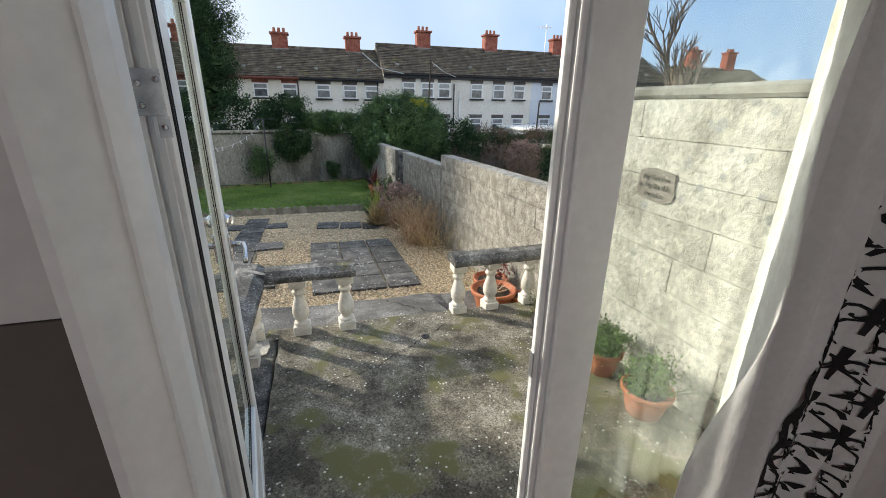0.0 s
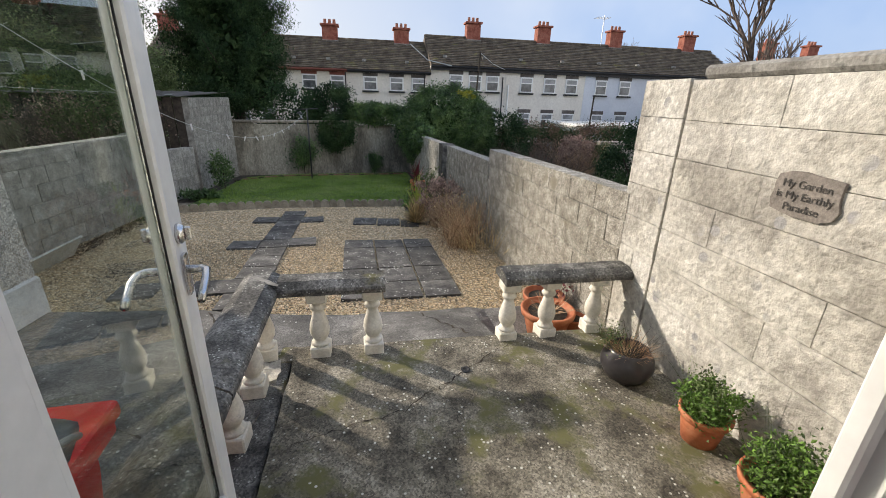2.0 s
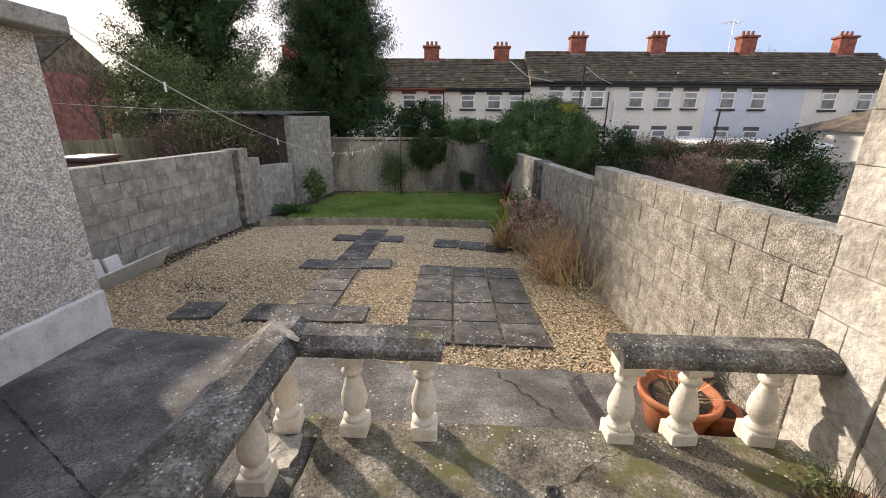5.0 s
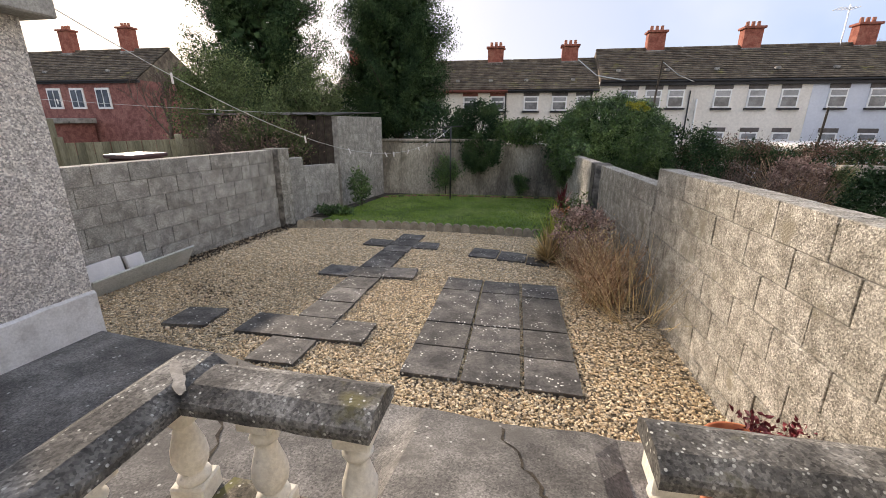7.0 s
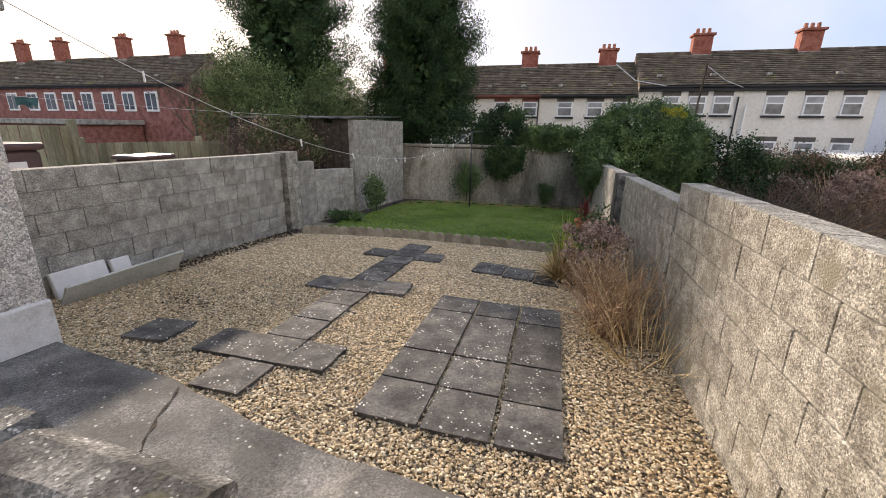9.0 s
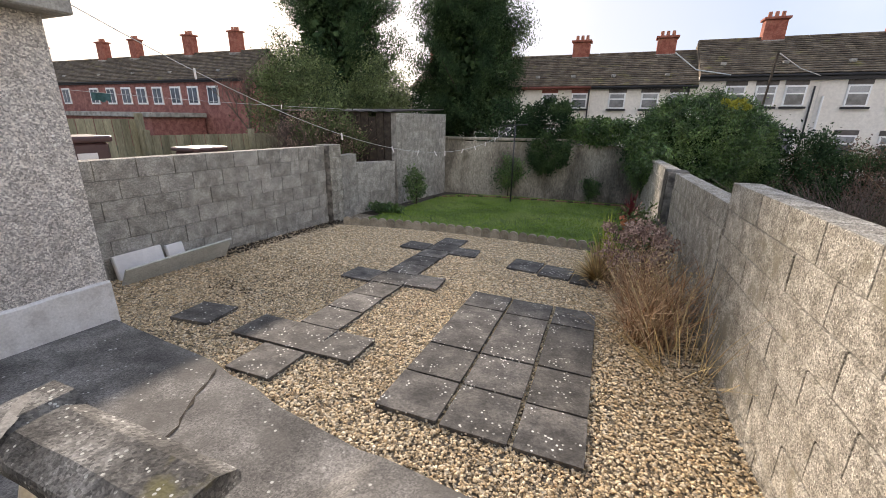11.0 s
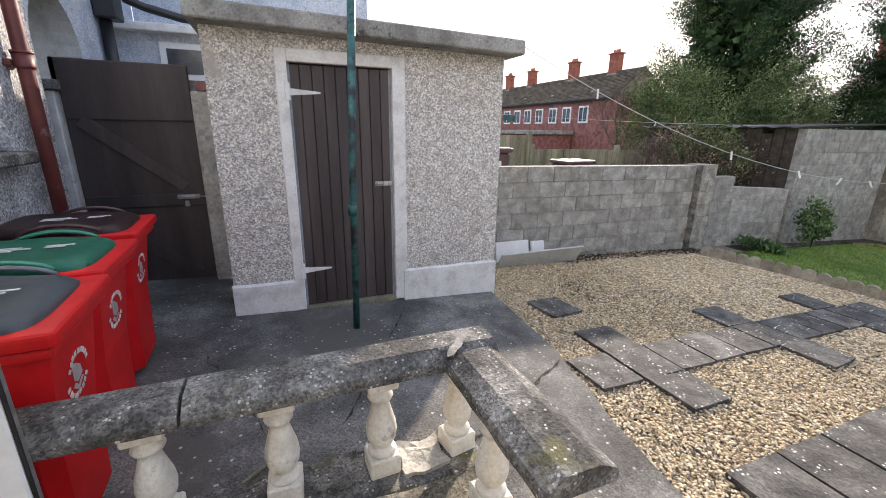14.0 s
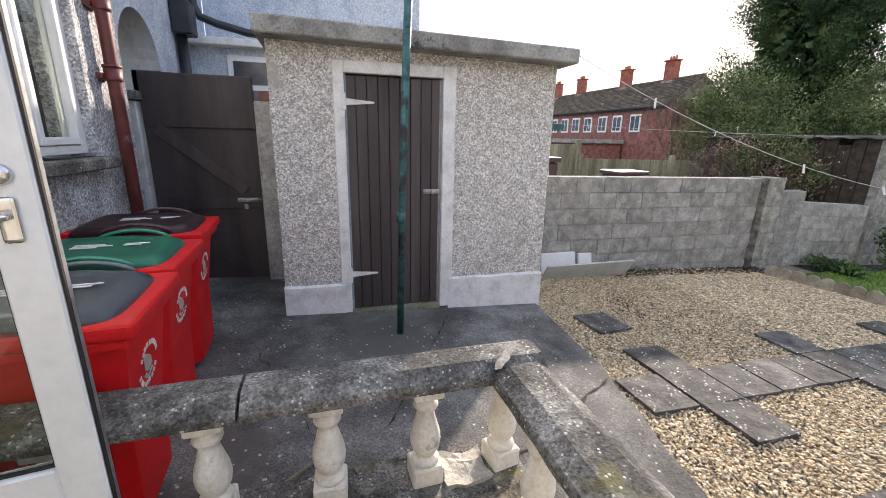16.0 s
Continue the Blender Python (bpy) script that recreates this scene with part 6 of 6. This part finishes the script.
# ---- trees and hedges ----
def conifer(label, x, y, h, r, n, z0=0.9, lobes=3):
    t = thing("conifer_tree", label, "tree", at=pose(x, y, gz(x, y) - 0.1))
    tr = bmesh.new()
    part("trunk", tube([(0, 0, 0), (0.06, 0, h * 0.3), (0.0, 0.05, h * 0.75)], 0.28, 10, 0.08), BARK, t)
    limbs, pts = [], []
    nb = 330
    for k in range(nb):
        zz = z0 + (h - z0) * rng.uniform(0, 1) ** 0.9
        s = (zz - z0) / (h - z0)
        env = r * (0.62 + 0.6 * math.sin(math.pi * min(1, s * 0.8 + 0.18)) - 0.45 * s) * rng.uniform(0.6, 1.08)
        a = rng.uniform(0, 6.28)
        tip = np.array([env * math.cos(a), env * math.sin(a), zz + 0.25 * env])
        base = np.array([0, 0, max(0.3, zz - 0.3 * env)])
        if k % 8 == 0:
            part("limb", tube([tuple(base), tuple(base * 0.4 + tip * 0.6 - (0, 0, 0.1)), tuple(tip)], 0.05, 5, 0.015), BARK, t)
        m = n // nb
        u = rng.uniform(0.12, 1.0, (m, 1)) ** 0.6
        pts.append(base + (tip - base) * u + rng.normal(size=(m, 3)) * np.array([0.15, 0.15, 0.16]))
    crown = leaves("crown", np.concatenate(pts), 0.095, LEAF_CONIFER, t, 0.9, 0.36)
    hz = rng.uniform(0.04, 0.93, 5000)
    env = r * (0.62 + 0.6 * np.sin(np.pi * np.minimum(1, hz * 0.8 + 0.18)) - 0.45 * hz) * rng.uniform(0.1, 0.62, 5000)
    a = rng.uniform(0, 6.28, 5000)
    leaves("inner_sprays", np.stack([env * np.cos(a), env * np.sin(a), z0 + (h - z0) * hz], 1), 0.3, LEAF_CONIFER, t, 0.5, 0.7)
    return t


conifer("tall dark green conifer with a dense uneven crown", -5.5, 20.0, 10.5, 2.5, 190000, 1.9)
conifer("tall dense dark conifer beyond the side wall", -10.0, 17.0, 12.0, 2.5, 190000, 0.6)


def shrub(name, label, x, y, z, radii, n, size, mat, clumps=60, trunk=True, spread=0.16, hollow=0.55, cat="shrub"):
    t = thing(name, label, cat, at=pose(x, y, z))
    if trunk:
        part("trunk", tube([(0, 0, 0), (0.05, 0, radii[2] * 0.9)], 0.05, 7, 0.02), BARK, t)
        for k in range(6):
            a = k * 1.05
            part("limb", tube([(0.03, 0, radii[2] * 0.5), (radii[0] * 0.5 * math.cos(a), radii[1] * 0.5 * math.sin(a), radii[2] * 1.3)], 0.03, 5, 0.01), BARK, t)
    leaves("crown", blob_points(n, (0, 0, radii[2]), radii, clumps, spread, hollow), size, mat, t)
    return t


shrub("olive_tree", "loose grey-green tree behind the side wall", -8.1, 12.0, 0.55, (1.5, 1.1, 1.5), 24000, 0.065, LEAF_OLIVE, 130, cat="tree")
shrub("olive_tree", "feathery green tree standing behind the lean-to", -6.75, 14.3, 0.5, (1.1, 1.0, 1.55), 22000, 0.065, LEAF_OLIVE, 100, cat="tree")
shrub("garden_bush", "dark evergreen scrub between the conifers", -7.4, 20.5, -0.6, (1.9, 1.0, 2.0), 16000, 0.12, LEAF_CONIFER, 90)
shrub("garden_bush", "dark evergreen bush behind the back wall", -3.0, 17.2, -0.6, (1.1, 1.1, 1.5), 6000, 0.11, LEAF_CONIFER, 60)
cb = shrub("climber", "brown and green climber over the lean-to front", -6.0, 10.5, 0.42, (1.15, 0.28, 0.85), 7000, 0.06, LEAF_OLIVE, 90, False)
twigs("stem_tangle", 0, 0, 0.1, 260, 1.5, 1.75, TWIG_GREY, cb, 0.9, 0.008, 5)
leaves("withered_leaves", blob_points(2500, (-0.3, -0.1, 0.8), (1.3, 0.3, 0.8), 50, 0.2), 0.05, DRY_BROWN, cb)
iv = shrub("ivy_mound", "great mound of glossy ivy swallowing the wall corner", 2.75, 14.3, -0.45, (1.66, 1.35, 1.46), 90000, 0.06, LEAF_IVY, 520, False, 0.075, 0.86)
# darker leaf colour inside the mound paints its inner shade
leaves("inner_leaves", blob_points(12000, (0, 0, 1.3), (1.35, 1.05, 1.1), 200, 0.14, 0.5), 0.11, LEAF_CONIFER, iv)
tagged(leaves("ivy_flowers", blob_points(700, (0.45, -0.75, 2.6), (0.6, 0.3, 0.16), 7, 0.12), 0.06, LEAF_YELLOW, iv), kind="stuff")
shrub("ivy_trail", "ivy trailing over the top of the back wall", 0.35, 15.05, 1.02, (1.15, 0.4, 0.42), 9000, 0.08, LEAF_IVY, 90, False)
shrub("ivy_trail", "ivy hanging over the side wall corner", 1.75, 13.3, 0.35, (0.42, 1.2, 0.55), 6500, 0.075, LEAF_IVY, 60, False)
shrub("garden_bush", "dark feathery bush rising over the back wall", -1.2, 15.15, 0.85, (0.88, 0.6, 0.78), 11000, 0.075, LEAF_CONIFER, 90)
shrub("garden_bush", "dark bush draped down the garden side of the wall", -0.98, 14.42, 0.22, (0.58, 0.24, 0.6), 6500, 0.07, LEAF_CONIFER, 60, False)
shrub("garden_bush", "dark green bush at the edge of the ivy", 4.75, 13.9, -0.6, (0.95, 0.8, 1.12), 14000, 0.07, LEAF_CONIFER, 110, False, 0.12, 0.75)
for x, y, rx, ry, rz, n in ((6.3, 14.7, 1.8, 0.9, 0.98, 20000), (9.1, 14.9, 2.2, 0.9, 0.95, 22000)):
    hd = shrub("bramble_hedge", "dark brown and green tangled hedge beyond the side wall", x, y, -0.6, (rx, ry, rz), n, 0.06, LEAF_CONIFER, 120, False, 0.13, 0.6)
    leaves("withered_leaves", blob_points(n // 2, (0, -0.1, rz), (rx, ry, rz), 110, 0.13, 0.7), 0.055, BRAMBLE, hd)
    twig_bush("stem_tangle", 240, rx * 0.9, 2.0, BRAMBLE, hd)
dm = thing("dry_grass_mound", "ochre mound of withered climber over a garden wall", "shrub", at=pose(6.75, 12.2, -0.45))
leaves("withered_leaves", blob_points(6000, (0, 0, 0.85), (0.62, 0.45, 0.62), 80, 0.13, 0.7), 0.07, DRY_BROWN, dm)
leaves("green_leaves", blob_points(4500, (0.7, -0.1, 0.72), (0.3, 0.35, 0.6), 60, 0.15, 0.6), 0.06, LEAF_OLIVE, dm)
twigs("stem_tangle", 0, 0, 0, 260, 0.9, 1.65, TWIG, dm, 0.9, 0.008, 5)
ov = thing("cut_brush", "tangle of bare grey-brown brush lying beyond the wall", "brush", at=pose(5.0, 11.2, -0.4))
twig_bush("stem_tangle", 150, 1.9, 1.5, TWIG_GREY, ov)
twigs("cane_tangle", 0, 0, 0.1, 260, 2.4, 1.35, TWIG_GREY, ov, 1.0, 0.009, 6)
shrub("garden_bush", "dense dark green conifer bush beyond the side wall", 6.6, 9.0, -0.3, (0.85, 0.85, 0.95), 9000, 0.07, LEAF_CONIFER, 80)


def bare_tree(label, x, y, z, h, seedv):
    t = thing("bare_tree", label, "tree", at=pose(x, y, z))
    random.seed(seedv)
    v, f = [], []

    def limb(p, d, ln, r, depth):
        q = p + d * ln
        b = len(v)
        for c, rr in ((p, r), (q, r * 0.6)):
            a1 = d.orthogonal().normalized()
            a2 = d.cross(a1)
            for k in range(4):
                v.append(tuple(c + rr * (math.cos(1.571 * k) * a1 + math.sin(1.571 * k) * a2)))
        f.extend((b + k, b + (k + 1) % 4, b + 4 + (k + 1) % 4, b + 4 + k) for k in range(4))
        if depth:
            for _ in range(3 if depth > 2 else 4):
                nd = (d + Vector((random.uniform(-0.7, 0.7), random.uniform(-0.7, 0.7), random.uniform(-0.15, 0.5)))).normalized()
                limb(p + d * ln * random.uniform(0.55, 1.0), nd, ln * random.uniform(0.5, 0.78), r * 0.55, depth - 1)

    limb(Vector((0, 0, 0)), Vector((0, 0, 1)), h * 0.36, h * 0.022, 5)
    soup("branchwork", v, f, TWIG_GREY, t)


bare_tree("bare winter tree beyond the cream wall", 9.5, 9.0, -0.5, 7.2, 4)
bare_tree("bare winter tree far behind the terrace", 26.0, 40.0, -1.0, 11.0, 8)
bare_tree("bare twiggy shrub tree in the neighbouring garden", -9.6, 11.4, -0.4, 4.2, 6)
bare_tree("bare branched shrub beside the fence", -7.2, 10.2, -0.4, 2.7, 11)


# ---- scalloped lawn edging ----
edge = thing("lawn_edging", "row of scalloped concrete edging stones", "edging", kind="structure")
bm = bmesh.new()
nseg = 8
prof = [(-0.082, -0.06)] + [(0.082 * math.cos(math.pi * (1 - k / nseg)), 0.05 + 0.068 * math.sin(math.pi * k / nseg)) for k in range(nseg + 1)] + [(0.082, -0.06)]
fr = [bm.verts.new((x, -0.03, z)) for x, z in prof]
bk = [bm.verts.new((x, 0.03, z)) for x, z in prof]
bm.faces.new(fr)
bm.faces.new(bk[::-1])
for i in range(len(prof)):
    j = (i + 1) % len(prof)
    bm.faces.new((fr[j], fr[i], bk[i], bk[j]))
bmesh.ops.recalc_face_normals(bm, faces=bm.faces[:])
stone_me = bpy.data.meshes.new("edging_stone")
bm.to_mesh(stone_me)
bm.free()
stone_me.materials.append(EDGE_STONE)
x = -3.75
while x < 0.95:
    y = lawn_front(x) - 0.02
    slope = (lawn_front(x + 0.05) - lawn_front(x - 0.05)) / 0.1
    ob = new("stone", stone_me)
    ob.parent = edge
    ob.matrix_world = pose(x, y, gz(x, y) + 0.055, random.uniform(-5, 5), 0, math.degrees(math.atan(slope)))
    x += 0.168 / math.sqrt(1 + slope * slope)
bed_edge = thing("bed_edging", "dark brick edging along the border bed", "edging", kind="structure")
for i in range(30):
    s = i / 29
    x, y = -3.75 + 4.9 * s, 13.25 + 1.1 * s - 0.09 * max(0.0, -2.2 - (-3.75 + 4.9 * s)) ** 2 * 4
    part("brick", boxbm(-0.08, 0.08, -0.04, 0.04, -0.05, 0.07, 0.01, pose(x, y, gz(x, y), 0, 0, 10 + random.uniform(-6, 6))), BRICK if i % 3 else BARK, bed_edge)

# ---- gravel, grass (uncountable) ----
SLABS = []
for cx0, cx1, ys_ in ((-0.38, 0.055, (3.66, 4.14, 4.62, 5.53, 5.96)), (0.085, 0.515, (3.66, 4.44, 5.12, 5.6, 5.96)), (0.55, 0.955, (3.67, 4.14, 4.66, 5.5, 5.97))):
    ys_ = list(ys_)
    if cx0 == 0.085:
        ys_ = [3.66, 4.15, 4.63, 5.53, 5.97]
    for a, b in zip(ys_, ys_[1:]):
        skew = -0.055 * ((a + b) / 2 - 3.66) / 2.3
        SLABS.append(((cx0 + cx1) / 2 + skew, (a + b) / 2, cx1 - cx0, b - a - 0.022, 1.3))
st = 0.405
for cx_, cy_, a in ((-1.42, 3.76, 2), (-1.83, 4.17, 2), (-1.425, 4.19, 1), (-1.04, 4.21, 2), (-1.445, 4.61, 1), (-1.46, 5.03, 2), (-1.47, 5.45, 1), (-1.48, 5.87, 2), (-1.49, 6.29, 1), (-1.5, 6.71, 1), (-1.5, 7.13, 2), (-1.5, 7.55, 1), (-1.5, 7.95, 1), (-1.9, 5.84, 1), (-1.08, 5.95, 6), (-1.92, 7.42, 1), (-1.1, 7.46, 6), (-2.57, 4.14, 8)):
    SLABS.append((cx_, cy_, st, st, a))
SLABS += [(-0.11, 7.28, 0.42, 0.5, -4), (0.33, 7.2, 0.41, 0.5, -4), (0.72, 7.1, 0.33, 0.5, -4)]


def in_slab(x, y):
    hit = np.zeros(len(x), bool)
    for cx_, cy_, w, h, a in SLABS:
        hit |= (np.abs(x - cx_) < w / 2 - 0.005) & (np.abs(y - cy_) < h / 2 - 0.005)
    return hit


def lawn_front_np(x):
    return 8.75 - 0.045 * np.maximum(0.0, -0.8 - x) ** 2.2 + 0.03 * x


ex, ey = np.array(EDGE).T
n = 135000
gx, gy = rng.uniform(-4.2, 1.9, n), 3.1 + 5.7 * rng.random(n) ** 1.15
ok = (gy > np.interp(gx, ex, ey) - 0.02) & (gy < lawn_front_np(gx) - 0.03) & ~in_slab(gx, gy) & (gx < 1.86 - 0.024 * (gy - 3.7)) & ~((gx > 0.75) & (gy > 7.0))
gx, gy = gx[ok], gy[ok]
n = len(gx)
base = np.array([[1, 0, 0], [0, 1, 0], [-1, 0, 0], [0, -1, 0], [0.45, 0.45, 0.8], [-0.45, 0.45, 0.8], [-0.45, -0.45, 0.8], [0.45, -0.45, 0.8], [0, 0, -0.6]], float)
tri_ = np.array([[0, 1, 4], [1, 5, 4], [1, 2, 5], [2, 6, 5], [2, 3, 6], [3, 7, 6], [3, 0, 7], [0, 4, 7], [4, 5, 6], [4, 6, 7], [1, 0, 8], [2, 1, 8], [3, 2, 8], [0, 3, 8]])
size = rng.uniform(0.007, 0.0155, n) * (1 + 0.35 * (gy > 6))
v = base[None] * size[:, None, None] * rng.uniform(0.65, 1.35, (n, 1, 3)) * np.array([1, 0.75, 0.5]) + rng.normal(size=(n, 9, 3)) * 0.0012
th = rng.uniform(0, 6.28, n)
c, s = np.cos(th)[:, None], np.sin(th)[:, None]
vx, vy = v[:, :, 0] * c - v[:, :, 1] * s, v[:, :, 0] * s + v[:, :, 1] * c
v = np.stack([vx + gx[:, None], vy + gy[:, None], v[:, :, 2] + (gz_np(gx, gy) - 0.004 + rng.uniform(0, 0.014, n))[:, None]], 2)
faces = (tri_[None] + 9 * np.arange(n)[:, None, None]).reshape(-1, 3)
tagged(soup("gravel", v.reshape(-1, 3), faces, PEBBLE), "loose buff and cream gravel stones", "gravel", kind="stuff")

n = 42000
gx = rng.uniform(-3.7, 1.4, n)
back_y = 13.7 + 0.2 * (gx + 4) - 0.36 * np.maximum(0.0, -2.2 - gx) ** 2
gy = lawn_front_np(gx) + (back_y - lawn_front_np(gx)) * rng.random(n)
hh = rng.uniform(0.02, 0.05, n)
a = rng.uniform(0, 6.28, n)
ln_ = rng.normal(size=(n, 2)) * 0.02
z = gz_np(gx, gy) + 0.028
w = 0.006
v = np.stack([np.stack([gx - w * np.cos(a), gy - w * np.sin(a), z], 1), np.stack([gx + w * np.cos(a), gy + w * np.sin(a), z], 1), np.stack([gx + ln_[:, 0], gy + ln_[:, 1], z + hh], 1)], 1).reshape(-1, 3)
tagged(soup("grass", v, np.arange(3 * n).reshape(n, 3), BLADE), "short green lawn grass", "grass", kind="stuff")

# ---- paving slabs, laid singly ----
paving = thing("paving", "dark riven paving slabs laid in the gravel", "paving", kind="structure")
made = {}
for cx_, cy_, w, h, a in SLABS:
    key = (round(w, 2), round(h, 2))
    if key not in made:
        bm = bmesh.new()
        addbox(bm, -w / 2, w / 2, -h / 2, h / 2, -0.035, 0.0)
        bmesh.ops.subdivide_edges(bm, edges=bm.edges[:], cuts=2, use_grid_fill=True)
        for vv in bm.verts:
            vv.co += Vector((noise.noise(vv.co * 13), noise.noise(vv.co * 13 + Vector((9, 0, 0))), noise.noise(vv.co * 9 + Vector((0, 7, 0))))) * 0.005
        me = bpy.data.meshes.new("slab")
        bm.to_mesh(me)
        bm.free()
        me.materials.append(SLAB)
        made[key] = me
    ob = new("slab", made[key])
    ob.parent = paving
    ob.matrix_world = pose(cx_, cy_, gz(cx_, cy_) + 0.034 + random.uniform(-0.003, 0.004), -2.7 + random.uniform(-0.5, 0.5), 0.86 + random.uniform(-0.5, 0.5), a)

# ---- blocks of the walls, laid singly ----
random.seed(21)
shared = {}
for wall, a, d, ln, ang, z_top, courses, thick, mat, bh, bl, shift, gap in LATER:
    rows_ = courses if wall.name != "wall_right_back" else 6
    for r_ in range(rows_):
        off = (bl / 2 if r_ % 2 else 0.0) + shift
        s = -off
        while s < ln - 0.03:
            s0, s1 = max(0.0, s), min(ln, s + bl)
            s += bl
            if s1 - s0 < 0.06:
                continue
            w = round(s1 - s0 - (0.0 if mat is CREAM else gap), 3)
            k = random.randrange(3)
            key = (w, bh, thick, mat.name, k)
            if key not in shared:
                shared[key] = block_mesh("block", w, thick, bh - gap, k * 3.7 + w, mat)
            mid = (s0 + s1) / 2 / ln
            p = a + d * mid
            zt = z_top(mid) - bh * (r_ + 0.5)
            if zt < gz(p.x, p.y) - 0.12:
                continue
            ob = new("block", shared[key])
            ob.parent = wall
            tilt = math.degrees(math.atan2(z_top(1.0) - z_top(0.0), ln))
            ob.matrix_world = Matrix.Translation((p.x, p.y, zt)) @ Matrix.Rotation(ang, 4, "Z") @ pose(0, random.uniform(-0.003, 0.003), 0, 0, -tilt, random.uniform(-0.25, 0.25))
